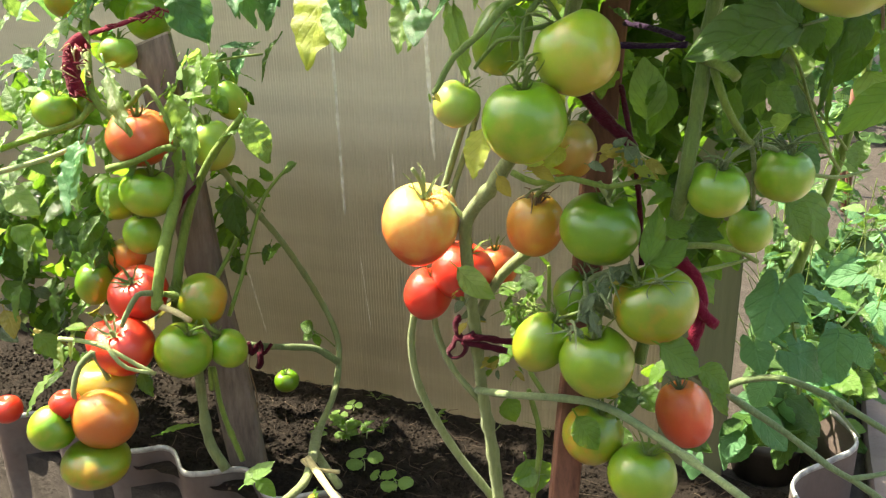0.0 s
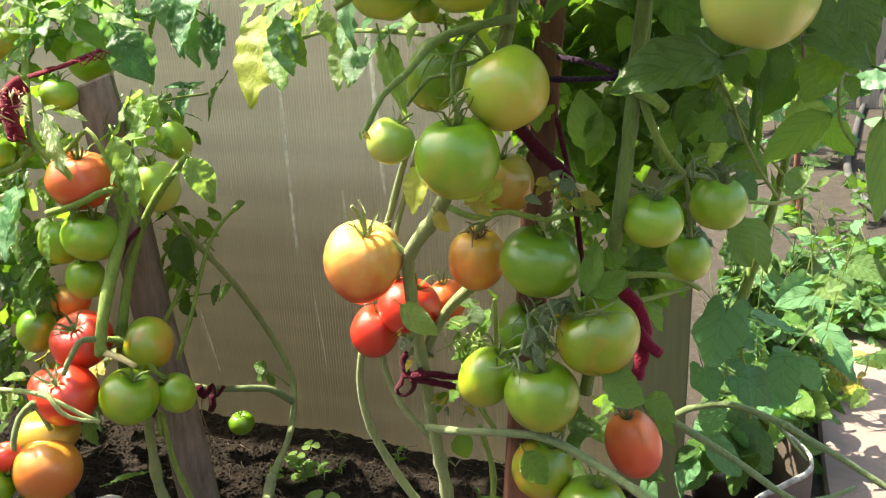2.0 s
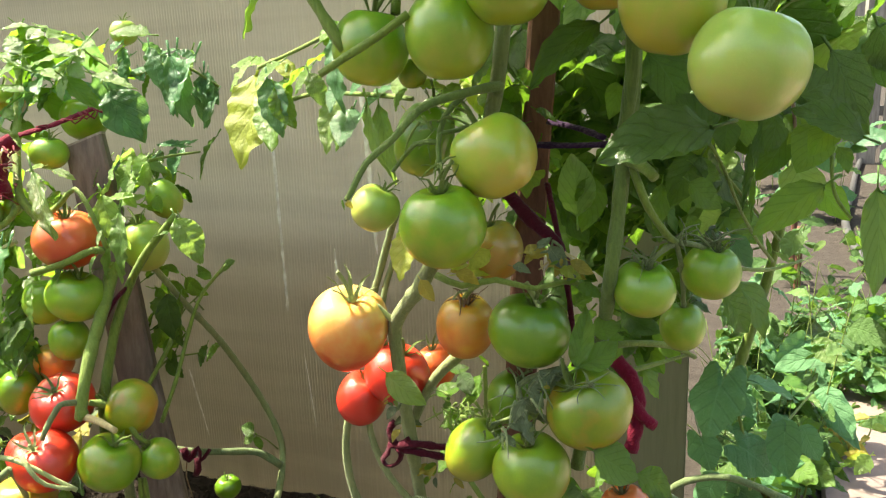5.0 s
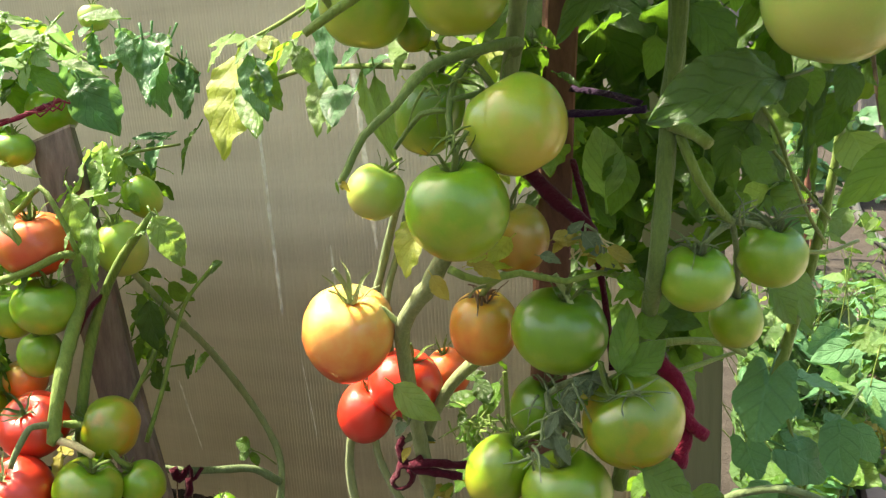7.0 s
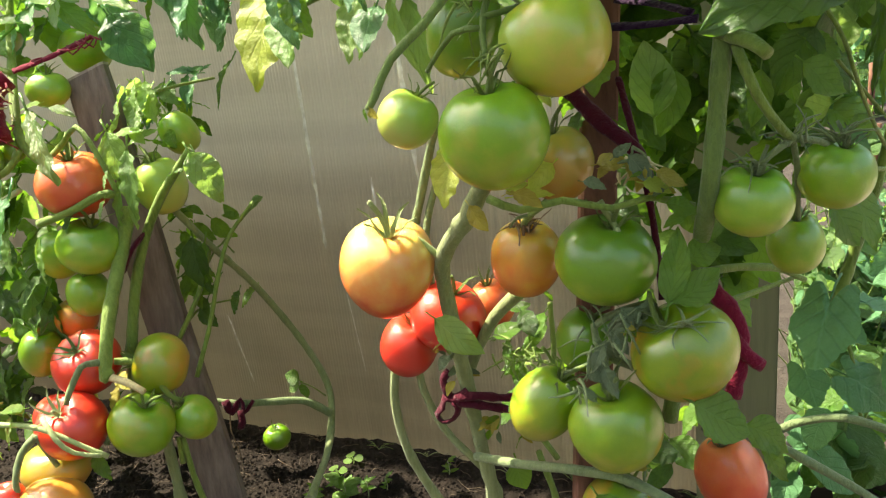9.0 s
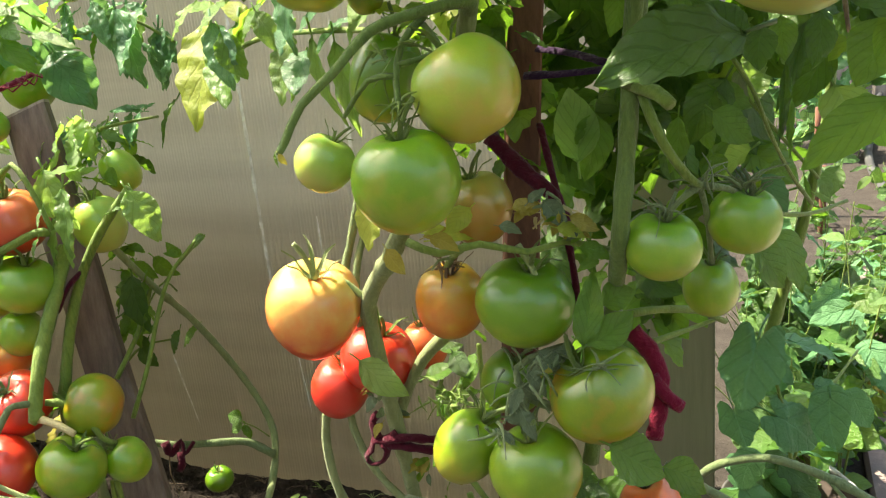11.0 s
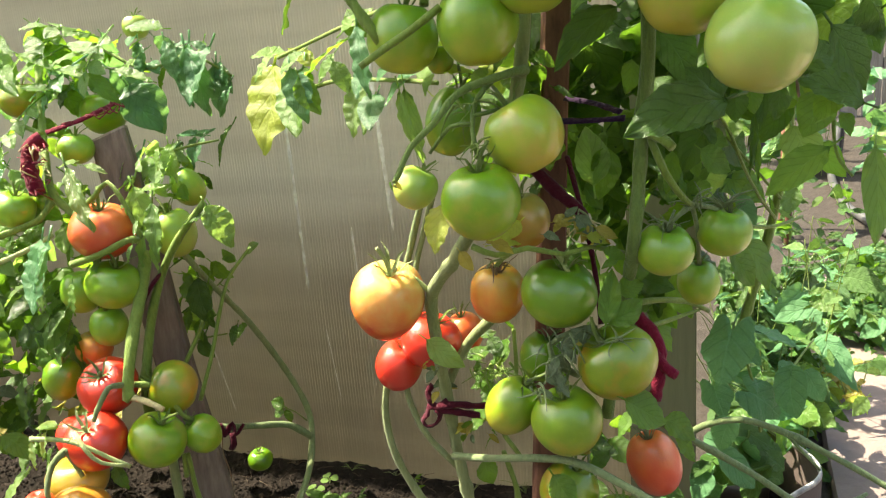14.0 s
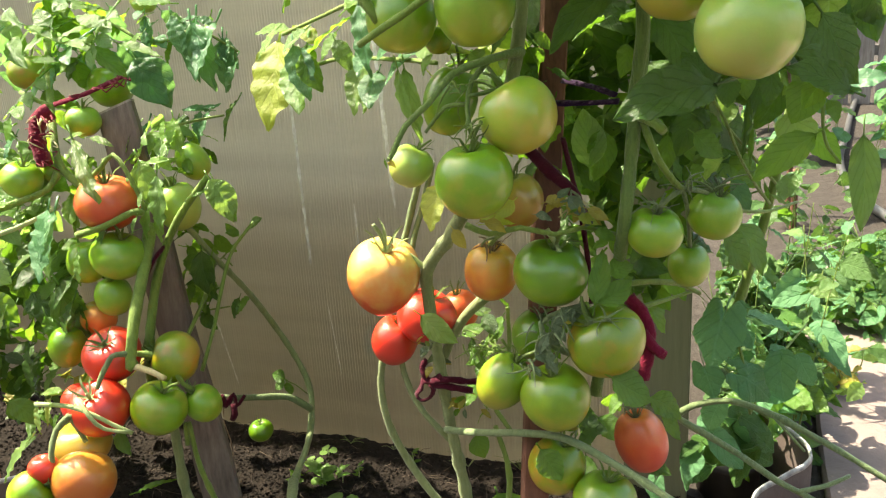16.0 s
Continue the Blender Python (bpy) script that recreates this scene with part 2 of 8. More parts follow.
# ---- building helpers ----
def mesh_of(name, bm, mat, smooth=True):
    me = bpy.data.meshes.new(name)
    bm.to_mesh(me)
    bm.free()
    me.materials.append(mat)
    if smooth:
        me.polygons.foreach_set("use_smooth", [True] * len(me.polygons))
    return me


def place(name, me, parent=None, m=None, label=""):
    ob = new(name, me)
    if parent is not None:
        ob.parent = parent
    if m is not None:
        ob.matrix_basis = m
    return tagged(ob, label)


def part(name, bm, material, parent, label="", smooth=True):
    """One mesh object under a thing or under a part."""
    return place(name, mesh_of(name, bm, material, smooth), parent, None, label)


def thing(name, label, category, group="", at=(0, 0, 0), kind=""):
    ob = new(name)
    ob.location = at
    ob.empty_display_size = 0.05
    return tagged(ob, label, category, group, kind)


def local(parent, p):
    """A world place in the frame of a thing that is not turned."""
    return Vector(p) - parent.location


def spline(points, step=0.012):
    """A smooth way through some places, each (x, y, z)."""
    ps = [Vector(p) for p in points]
    if len(ps) == 2:
        ps = [ps[0], (ps[0] + ps[1]) / 2, ps[1]]
    ext = [2 * ps[0] - ps[1], *ps, 2 * ps[-1] - ps[-2]]
    out = []
    for i in range(1, len(ext) - 2):
        a, b, c, d = ext[i - 1:i + 3]
        n = max(2, int((c - b).length / step))
        for k in range(n):
            t = k / n
            out.append(0.5 * ((2 * b) + (c - a) * t + (2 * a - 5 * b + 4 * c - d) * t * t + (3 * b - a - 3 * c + d) * t ** 3))
    return out + [ps[-1]]


def tube(bm, way, r0, r1, sides=8, flat=1.0, wob=0.085, seed=0, knots=True):
    """A tapered, slightly uneven tube along a way of places."""
    rnd = random.Random(seed)
    n = len(way)
    rings = []
    side = None
    for i, p in enumerate(way):
        d = (way[min(i + 1, n - 1)] - way[max(i - 1, 0)]).normalized()
        if side is None:
            side = d.orthogonal().normalized()
        side = (side - d * side.dot(d)).normalized()
        up = d.cross(side)
        r = r0 + (r1 - r0) * i / max(1, n - 1)
        r *= 1 + rnd.uniform(-wob, wob)
        if knots and rnd.random() < 0.05:
            r *= 1.22
        rings.append([bm.verts.new(p + (side * math.cos(a) + up * math.sin(a) * flat) * r) for a in (2 * math.pi * k / sides for k in range(sides))])
    for a, b in zip(rings, rings[1:]):
        for k in range(sides):
            bm.faces.new((a[k], a[(k + 1) % sides], b[(k + 1) % sides], b[k]))
    bm.faces.new(rings[0][::-1])
    bm.faces.new(rings[-1])
    return bm


STEM_COUNT = [0]


def stem(parent, name, points, r0, r1, mat="green", label="", sides=8):
    """One stem, branch or stalk of a plant."""
    STEM_COUNT[0] += 1
    bm = bmesh.new()
    tube(bm, spline([local(parent, p) for p in points]), r0, r1, sides, seed=STEM_COUNT[0])
    return part(name, bm, STEM[mat], parent, label)


def tie(name, points, r, mat, label, flat=0.45, ends=()):
    """A strip of cloth tied round something."""
    STEM_COUNT[0] += 1
    top = thing(name, label, "plant tie", "ties on the stakes", at=points[0])
    bm = bmesh.new()
    tube(bm, spline([local(top, p) for p in points], 0.006), r, r * 0.9, 8, flat, 0.14, STEM_COUNT[0], False)
    part("strip", bm, mat, top)
    for e in ends:
        bm = bmesh.new()
        STEM_COUNT[0] += 1
        tube(bm, spline([local(top, p) for p in e], 0.006), r * 0.9, r * 0.75, 8, 0.7, 0.18, STEM_COUNT[0], False)
        part("loose_end", bm, mat, top)
    return top


# leaflet meshes: along +y, one long, upper face +z
VEINS = 38.0        # spacing of the side veins along a leaflet


def leaflet_mesh(name, seed, mat, kind="tomato"):
    rnd = random.Random(seed)
    bm = bmesh.new()
    uv = bm.loops.layers.uv.new("UVMap")
    N, U = (32 if kind == "tomato" else 22), (-1.0, -0.62, -0.28, 0.0, 0.28, 0.62, 1.0)
    fold, curl, twist = rnd.uniform(0.10, 0.32), rnd.uniform(0.06, 0.26), rnd.uniform(-0.35, 0.35)
    bend = rnd.uniform(-0.08, 0.08)
    cut, puff = rnd.uniform(0.04, 0.15), rnd.uniform(0.020, 0.042)
    ph, keen = rnd.random(), rnd.choice((1, 2, 2))
    grid = []
    for i in range(N + 1):
        t = i / N
        if kind == "tomato":
            w = (t ** 0.55) * ((1 - t) ** 0.95) * 1.86
            # forward teeth, one at the end of each side vein or of every other one
            saw = ((t - 0.35) * VEINS / (2 * math.pi) / keen - 0.25 / keen + 0.12 * ph) % 1.0
            lobe = 1 - cut * (saw ** 1.4 if saw < 0.75 else 0.67 * (1 - saw) / 0.25) * (0.75 + 0.4 * math.sin(7 * t + 9 * ph))
        elif kind == "heart":
            w = (max(t, 0.0) ** 0.38) * ((1 - t) ** 0.72) * 1.55
            lobe = 1 - 0.05 * abs(math.sin(math.pi * 6 * t))
        elif kind == "oval":
            w = (t ** 0.5) * ((1 - t) ** 0.5) * 1.25
            lobe = 1 - 0.03 * math.sin(9 * t + ph * 6)
        else:                       # "long": narrow grassy or willow leaf
            w = (t ** 0.6) * ((1 - t) ** 0.9) * 1.1
            lobe = 1 - 0.10 * abs(math.sin(math.pi * 7 * t))
        row = []
        for u in U:
            wl = w * (lobe if abs(u) > 0.9 else 1 - (1 - lobe) * abs(u) * 0.6)
            back = -0.10 * abs(u) ** 1.5 * (1 - t) if kind == "heart" else 0.08 * abs(u) * (1 - t)
            if kind == "heart":
                back = -0.22 * abs(u) ** 1.4 * max(0.0, 1 - t * 2.2)
            x = u * wl * 0.5
            z = fold * abs(u) * w * 0.42 - curl * t * t * 1.1 + twist * u * w * t * 0.22
            z += (0.008 if kind == "tomato" else 0.02) * math.sin(t * 21 + abs(u) * 3 + ph * 6) * abs(u) + 0.04 * noise.noise((u * 1.6, t * 5 + seed * 3.1, ph * 9)) + 0.02 * noise.noise((u * 4, t * 11, seed))
            z -= (0.035 if kind == "tomato" else 0.06) * max(0, abs(u) - 0.6) * (1 + math.sin(t * 30 + u))
            if kind == "tomato":        # the blade swells up between its veins
                z += puff * min(1.0, 2.2 * abs(u)) * w * (0.5 - 0.5 * math.sin((t - 0.35 * abs(u)) * VEINS))
            v = bm.verts.new((x + bend * math.sin(t * 3.1), t + back, z))
            row.append((v, u * 0.5 + 0.5, t))
        grid.append(row)
    for a, b in zip(grid, grid[1:]):
        for k in range(len(U) - 1):
            q = (a[k], a[k + 1], b[k + 1], b[k])
            f = bm.faces.new([v for v, _, _ in q])
            for lp, (_, uu, vv) in zip(f.loops, q):
                lp[uv].uv = (uu, vv)
    # a short stalk
    before = set(bm.faces)
    tube(bm, [Vector((0, -0.16, 0.02)), Vector((0, -0.06, 0.01)), Vector((0, 0.05, 0.0))], 0.022, 0.016, 5, knots=False)
    for f in bm.faces:
        if f not in before:
            for lp in f.loops:
                lp[uv].uv = (0.5, 0.5)
    return mesh_of(name, bm, mat)


def lobed_mesh(name, seed, mat):
    """A broad five-lobed leaf with a notch at its stalk, along +y and one long."""
    rnd = random.Random(seed)
    bm = bmesh.new()
    uv = bm.loops.layers.uv.new("UVMap")
    S, rings = 48, 6
    c = Vector((0, 0.38, 0))
    grid = []
    for j in range(rings + 1):
        row = []
        for k in range(S):
            a = 2 * math.pi * k / S - math.pi / 2
            lobe = 0.47 + 0.042 * math.cos(5 * (a - math.pi / 2)) - 0.26 * math.exp(-((k if k < S / 2 else k - S) / 2.2) ** 2) + 0.012 * math.cos(23 * a + seed)
            lobe += 0.10 * max(0, math.sin(a)) ** 3
            r = lobe * j / rings
            x, y = c.x + math.cos(a) * r, c.y + math.sin(a) * r
            z = 0.05 * noise.noise((x * 4, y * 4, seed)) + 0.03 * noise.noise((x * 9, y * 9, seed)) - 0.35 * r * r + 0.06 * abs(x) + 0.03 * math.cos(5 * (a - math.pi / 2)) * j / rings
            row.append((bm.verts.new((x, y, z)), x + 0.5, y))
        grid.append(row)
    for a, b in zip(grid, grid[1:]):
        for k in range(S):
            q = (a[k], a[(k + 1) % S], b[(k + 1) % S], b[k])
            f = bm.faces.new([v for v, _, _ in q])
            for lp, (_, uu, vv) in zip(f.loops, q):
                lp[uv].uv = (uu, vv)
    bmesh.ops.remove_doubles(bm, verts=[v for v, _, _ in grid[0]], dist=1e-5)
    bmesh.ops.reverse_faces(bm, faces=bm.faces[:])
    tube(bm, [Vector((0.02, -0.25, -0.25)), Vector((0.01, -0.05, -0.10)), Vector((0, 0.2, -0.015))], 0.018, 0.014, 5, knots=False)
    return mesh_of(name, bm, mat)


LEAFLETS = {}


def leaflet(tone, kind, variant):
    key = (tone, kind, variant)
    if key not in LEAFLETS:
        if kind == "lobed":
            LEAFLETS[key] = lobed_mesh("leaflet", 3 + variant, LEAF[tone])
        else:
            LEAFLETS[key] = leaflet_mesh("leaflet", 100 + variant * 7 + len(kind), LEAF[tone], kind)
    return LEAFLETS[key]


def frame_of(base, tip, face, width):
    """The pose of a leaf that runs from base to tip, with its upper side towards face; width over length."""
    y = Vector(tip) - Vector(base)
    ln = y.length
    y = y.normalized()
    z = Vector(face) - y * Vector(face).dot(y)
    if z.length < 1e-4:
        z = y.orthogonal()
    z.normalize()
    x = y.cross(z)
    m = Matrix((x, y, z)).transposed().to_4x4()
    m.translation = Vector(base)
    return m @ Matrix.Diagonal((ln * width / 0.62, ln, ln * 0.9, 1))


LEAF_COUNT = [0]


def leaf(parent, base, tip, width=0.6, face=(0.3, -0.7, 0.6), tone="green", kind="tomato", label="", name="leaf"):
    LEAF_COUNT[0] += 1
    m = frame_of(local(parent, base), local(parent, tip), face, width)
    return place(name, leaflet(tone, kind, LEAF_COUNT[0] % 5), parent, m, label)


# whole compound leaves: along +y, one long
def compound_mesh(name, seed, tone):
    rnd = random.Random(seed)
    src = [leaflet_mesh("tmp", seed * 5 + k, LEAF[tone]) for k in range(3)]
    out = bmesh.new()
    out.loops.layers.uv.new("UVMap")
    droop = rnd.uniform(0.12, 0.30)

    def spine(t):
        return Vector((0.05 * math.sin(t * 3 + seed), t, 0.10 * t - droop * t * t))

    def add(base, way, size, face):
        me = rnd.choice(src).copy()
        m = frame_of(base, base + way * size, face, rnd.uniform(0.5, 0.68))
        me.transform(m)
        out.from_mesh(me)
        bpy.data.meshes.remove(me)

    for t, size in ((0.28, 0.24), (0.50, 0.34), (0.74, 0.36)):
        for s in (-1, 1):
            tt = t + rnd.uniform(-0.04, 0.04)
            add(spine(tt), Vector((s * rnd.uniform(0.8, 1.0), rnd.uniform(0.25, 0.7), rnd.uniform(-0.45, 0.1))).normalized(), size * rnd.uniform(0.8, 1.2), Vector((s * 0.2, 0.1, 1)))
    for t in (0.38, 0.62):
        for s in (-1, 1):
            add(spine(t), Vector((s, 0.4, rnd.uniform(-0.3, 0.2))).normalized(), rnd.uniform(0.08, 0.14), Vector((0, 0, 1)))
    add(spine(0.9), (spine(1.0) - spine(0.86)).normalized() + Vector((0, 0, -0.2)), 0.40, Vector((0, 0.2, 1)))
    layer = out.loops.layers.uv.active
    before = set(out.faces)
    tube(out, [spine(k / 10) for k in range(10)], 0.018, 0.008, 5, knots=False)
    for f in out.faces:
        if f not in before:
            for lp in f.loops:
                lp[layer].uv = (0.5, 0.5)
    me = mesh_of(name, out, LEAF[tone])
    for s in src:
        bpy.data.meshes.remove(s)
    return me


COMPOUND = {}


def whole_leaf(parent, base, tip, face=(0.2, -0.5, 0.8), tone="green", label="", width=1.0):
    LEAF_COUNT[0] += 1
    key = (tone, LEAF_COUNT[0] % 4)
    if key not in COMPOUND:
        COMPOUND[key] = compound_mesh("leaf", 11 + key[1] + 10 * len(COMPOUND), tone)
    m = frame_of(local(parent, base), local(parent, tip), face, 0.62 * width)
    return place("leaf", COMPOUND[key], parent, m, label)


# tomatoes: unit radius, stalk towards +z
def tomato_mesh(name, seed, mat, taper=None):
    """A fruit with a dented shoulder; taper narrows it towards its base."""
    rnd = random.Random(seed)
    bm = bmesh.new()
    lobes, p1, p2 = rnd.choice((5, 6, 7)), rnd.uniform(0, 6), rnd.uniform(0, 6)
    deep = rnd.uniform(0.025, 0.055)
    taper = rnd.uniform(0.0, 0.08) if taper is None else taper
    S, T = 36, 24
    rings = []
    for j in range(1, T):
        th = math.pi * j / T
        ring = []
        for k in range(S):
            ph = 2 * math.pi * k / S
            sh = max(0.0, 0.10 + 0.90 * math.cos(th))
            r = 1 + deep * sh ** 0.7 * (math.cos(lobes * ph + p1) * 0.55 + math.cos(3 * ph + p2) * 0.45) + 0.015 * math.cos(2 * ph + p2)
            r += 0.02 * noise.noise((math.cos(ph) * 1.3, math.sin(ph) * 1.3, th * 1.2 + seed))
            r *= 1 - taper * (1 - math.cos(th)) ** 1.5 / 2.0
            x, y = r * math.sin(th) * math.cos(ph), r * math.sin(th) * math.sin(ph)
            q = math.sin(th)
            z = 0.93 * math.cos(th) - (0.24 * math.exp(-(q / 0.34) ** 2) if th < 1.57 else -0.06 * math.exp(-(q / 0.3) ** 2))
            ring.append(bm.verts.new((x, y, z)))
        rings.append(ring)
    top, bot = bm.verts.new((0, 0, 0.93 - 0.26)), bm.verts.new((0, 0, -0.93 + 0.07))
    for k in range(S):
        bm.faces.new((top, rings[0][k], rings[0][(k + 1) % S]))
        bm.faces.new((bot, rings[-1][(k + 1) % S], rings[-1][k]))
    for a, b in zip(rings, rings[1:]):
        for k in range(S):
            bm.faces.new((a[k], b[k], b[(k + 1) % S], a[(k + 1) % S]))
    return mesh_of(name, bm, mat)


def calyx_mesh(name, seed, mat):
    rnd = random.Random(seed)
    bm = bmesh.new()
    n = rnd.choice((5, 6, 6))
    for k in range(n):
        a = 2 * math.pi * (k + rnd.uniform(-0.2, 0.2)) / n
        ln, lift = rnd.uniform(0.45, 0.72), rnd.uniform(0.02, 0.42)
        prev = None
        for i in range(8):
            t = i / 7
            r = 0.04 + ln * t
            z = 0.69 + 0.26 * min(1.0, r / 0.36) ** 2 + lift * t * t * 1.1 - 0.12 * max(0, r - 0.5)
            w = 0.066 * (1 - t) ** 0.7 * (0.6 + 1.2 * t * (1 - t)) + 0.006
            bend = a + 0.35 * t * t * math.sin(seed + k)
            c = Vector((math.cos(bend) * r, math.sin(bend) * r, z))
            sd = Vector((-math.sin(bend), math.cos(bend), 0)) * w
            row = [bm.verts.new(c - sd + Vector((0, 0, 0.02))), bm.verts.new(c - Vector((0, 0, 0.012))), bm.verts.new(c + sd + Vector((0, 0, 0.02)))]
            if prev:
                for p in range(2):
                    bm.faces.new((prev[p], prev[p + 1], row[p + 1], row[p]))
            prev = row
    ex, ey = rnd.uniform(-0.3, 0.3), rnd.uniform(-0.3, 0.3)
    tube(bm, spline([(0, 0, 0.64), (ex * 0.2, ey * 0.2, 0.86), (ex * 0.8, ey * 0.8, 1.12), (ex * 1.6, ey * 1.6, 1.34)], 0.08), 0.055, 0.048, 7, seed=seed)
    return mesh_of(name, bm, mat)


TOMATOES, CALYCES = {}, {}
FRUIT_COUNT = [0]


def tomato(plant, at, r, tall=1.0, skin="green", stalk=(0, 0, 1), label="", calyx="green", wide=1.0):
    """A fruit of radius r with its stalk pointing along stalk."""
    FRUIT_COUNT[0] += 1
    k = FRUIT_COUNT[0] % 4
    if (skin, k) not in TOMATOES:
        TOMATOES[skin, k] = tomato_mesh("tomato", 31 + k + 7 * len(TOMATOES), SKIN[skin], 0.20 if skin == "orange" else None)
    turn = Vector(stalk).to_track_quat("Z", "Y").to_matrix().to_4x4() @ pose(0, 0, 0, 0, 0, FRUIT_COUNT[0] * 77)
    m = Matrix.Translation(local(plant, at)) @ turn @ Matrix.Diagonal((r * wide, r, r * tall, 1))
    fruit = place("tomato", TOMATOES[skin, k], plant, m, label)
    if calyx:
        if (calyx, k) not in CALYCES:
            CALYCES[calyx, k] = calyx_mesh("calyx", 5 + k, STEM[calyx])
        place("calyx", CALYCES[calyx, k], fruit)
    return fruit


def stake(name, foot, head, wide, thick, mat, label, side=(1, 0, 0)):
    """A sawn stake from foot to head, with chamfered edges, a worn top and small splits."""
    foot, head = Vector(foot), Vector(head)
    up = (head - foot).normalized()
    sd = (Vector(side) - up * Vector(side).dot(up)).normalized()
    fr = up.cross(sd)
    ln = (head - foot).length
    bm = bmesh.new()
    n = 22
    prof = ((-1, -0.8), (-0.86, -1), (0.86, -1), (1, -0.8), (1, 0.8), (0.86, 1), (-0.86, 1), (-1, 0.8))
    rings = []
    for i in range(n + 1):
        t = i / n
        wv = 1 + 0.05 * noise.noise((t * 6, wide * 90, 1.0)) - (0.06 if i == n else 0)
        sh = sd * (0.0022 * noise.noise((t * 4, 3.0, wide * 50)))
        ring = []
        for px, py in prof:
            slant = (px * 0.006 if i == n else 0)
            ring.append(bm.verts.new(up * (ln * t + slant) + sh + sd * px * wide / 2 * wv + fr * py * thick / 2 * wv))
        rings.append(ring)
    for a, b in zip(rings, rings[1:]):
        for k in range(8):
            bm.faces.new((a[k], a[(k + 1) % 8], b[(k + 1) % 8], b[k]))
    bm.faces.new(rings[0][::-1])
    bm.faces.new(rings[-1])
    top = thing(name, label, "stake", "plant stakes", at=foot)
    part("shaft", bm, mat, top, smooth=False)
    cut = bmesh.new()
    caps = [[cut.verts.new(up * (ln + px * 0.006 + h) + sh + sd * px * wide / 2 * 0.97 + fr * py * thick / 2 * 0.97) for px, py in prof] for h in (-0.0012, 0.0022)]
    for k in range(8):
        cut.faces.new((caps[0][k], caps[0][(k + 1) % 8], caps[1][(k + 1) % 8], caps[1][k]))
    cut.faces.new(caps[0][::-1])
    cut.faces.new(caps[1])
    part("sawn_end", cut, WOOD_CUT, top, "paler sawn end grain", smooth=False)
    return top


# ---- the bed, the sheet wall and the ground ----
WALL_Y, SOIL_Z = 1.218, 0.205


def sheet_material():
    m = Mat("dusty polycarbonate", 0.35, spec=0.5)
    dust = m.noise(3.0, 5.0, 0.6, stretch=(1.0, 1.0, 0.6))
    # level bands: reflections and shadows across the sheet, painted into its colour
    light_bands = m.noise(4.0, 4.0, 0.7, stretch=(0.25, 1.0, 4.0))
    col = m.ramp(dust, (0.3, (0.15, 0.145, 0.128)), (0.7, (0.23, 0.222, 0.197)))
    col = m.mix(m.math("MULTIPLY", m.ramp(light_bands, (0.42, (0, 0, 0)), (0.60, (1, 1, 1))), 0.5), col, (0.27, 0.26, 0.215))
    drips = m.noise(9.0, 4.0, 0.65, stretch=(9.0, 1.0, 0.22))
    col = m.mix(m.math("MULTIPLY", m.ramp(drips, (0.60, (0, 0, 0)), (0.72, (1, 1, 1))), 0.35), col, (0.24, 0.23, 0.195))
    lines = m.noise(14.0, 3.0, 0.7, stretch=(26.0, 1.0, 0.10))
    line_mask = m.ramp(lines, (0.46, (0, 0, 0)), (0.66, (1, 1, 1)))
    col = m.mix(m.math("MULTIPLY", line_mask, 0.40), col, (0.30, 0.29, 0.25))
    specks = m.ramp(m.noise(130.0, 2.0, 0.5, stretch=(1.0, 1.0, 0.35)), (0.70, (0, 0, 0)), (0.76, (1, 1, 1)))
    col = m.mix(m.math("MULTIPLY", specks, 0.5), col, (0.45, 0.44, 0.40))
    m.color(col)
    m.rough(m.math("ADD", m.math("MULTIPLY", dust, 0.25), 0.22))
    m.bump(m.noise(90.0, 4.0), 0.15, 0.001)
    thin = m.mix(dust, (0.68, 0.645, 0.54), (0.54, 0.51, 0.425))
    thin = m.mix(m.math("MULTIPLY", m.ramp(light_bands, (0.42, (0, 0, 0)), (0.60, (1, 1, 1))), 0.4), thin, (0.76, 0.725, 0.61))
    thin = m.mix(m.math("MULTIPLY", line_mask, 0.22), thin, (0.80, 0.77, 0.66))
    return m.translucent(thin, 0.84).m


def ribbed_sheet(x0, x1, z0, z1, y, pitch=0.0058, deep=0.0006, thick=0.005):
    """A twin-wall sheet whose narrow upright ribs stand out a little on both faces."""
    bm = bmesh.new()
    n = int((x1 - x0) / pitch)
    xs = []
    for i in range(n):
        a = x0 + i * pitch
        xs += [(a, 0.0), (a + pitch * 0.25, deep * 0.35), (a + pitch * 0.58, deep * 0.35), (a + pitch * 0.79, -deep)]
    xs.append((x0 + n * pitch, 0.0))
    zs = [z0 + (z1 - z0) * k / 12 for k in range(13)]

    def bow(x, z):
        return 0.004 * noise.noise((x * 1.7, z * 1.3, 2.0))

    front = [[bm.verts.new((x, y + d + bow(x, z), z)) for z in zs] for x, d in xs]
    back = [[bm.verts.new((x, y + thick - d + bow(x, z), z)) for z in zs] for x, d in xs]
    for g, flip in ((front, False), (back, True)):
        for a, b in zip(g, g[1:]):
            for k in range(12):
                q = (a[k], b[k], b[k + 1], a[k + 1])
                bm.faces.new(q[::-1] if flip else q)
    for g, h in ((front[0], back[0]), (back[-1], front[-1])):
        for k in range(12):
            bm.faces.new((g[k], g[k + 1], h[k + 1], h[k]))
    for a, b, c, d in zip(front, front[1:], back, back[1:]):
        bm.faces.new((a[12], b[12], d[12], c[12]))
        bm.faces.new((a[0], c[0], d[0], b[0]))
    return bm


SHEET = sheet_material()
wall = place("wall_greenhouse", mesh_of("wall_greenhouse", ribbed_sheet(-3.6, -0.066, 0.12, 2.1, WALL_Y), SHEET, False))
tagged(wall, "dusty grey-beige ribbed polycarbonate greenhouse wall with pale streaks", "wall", kind="structure")

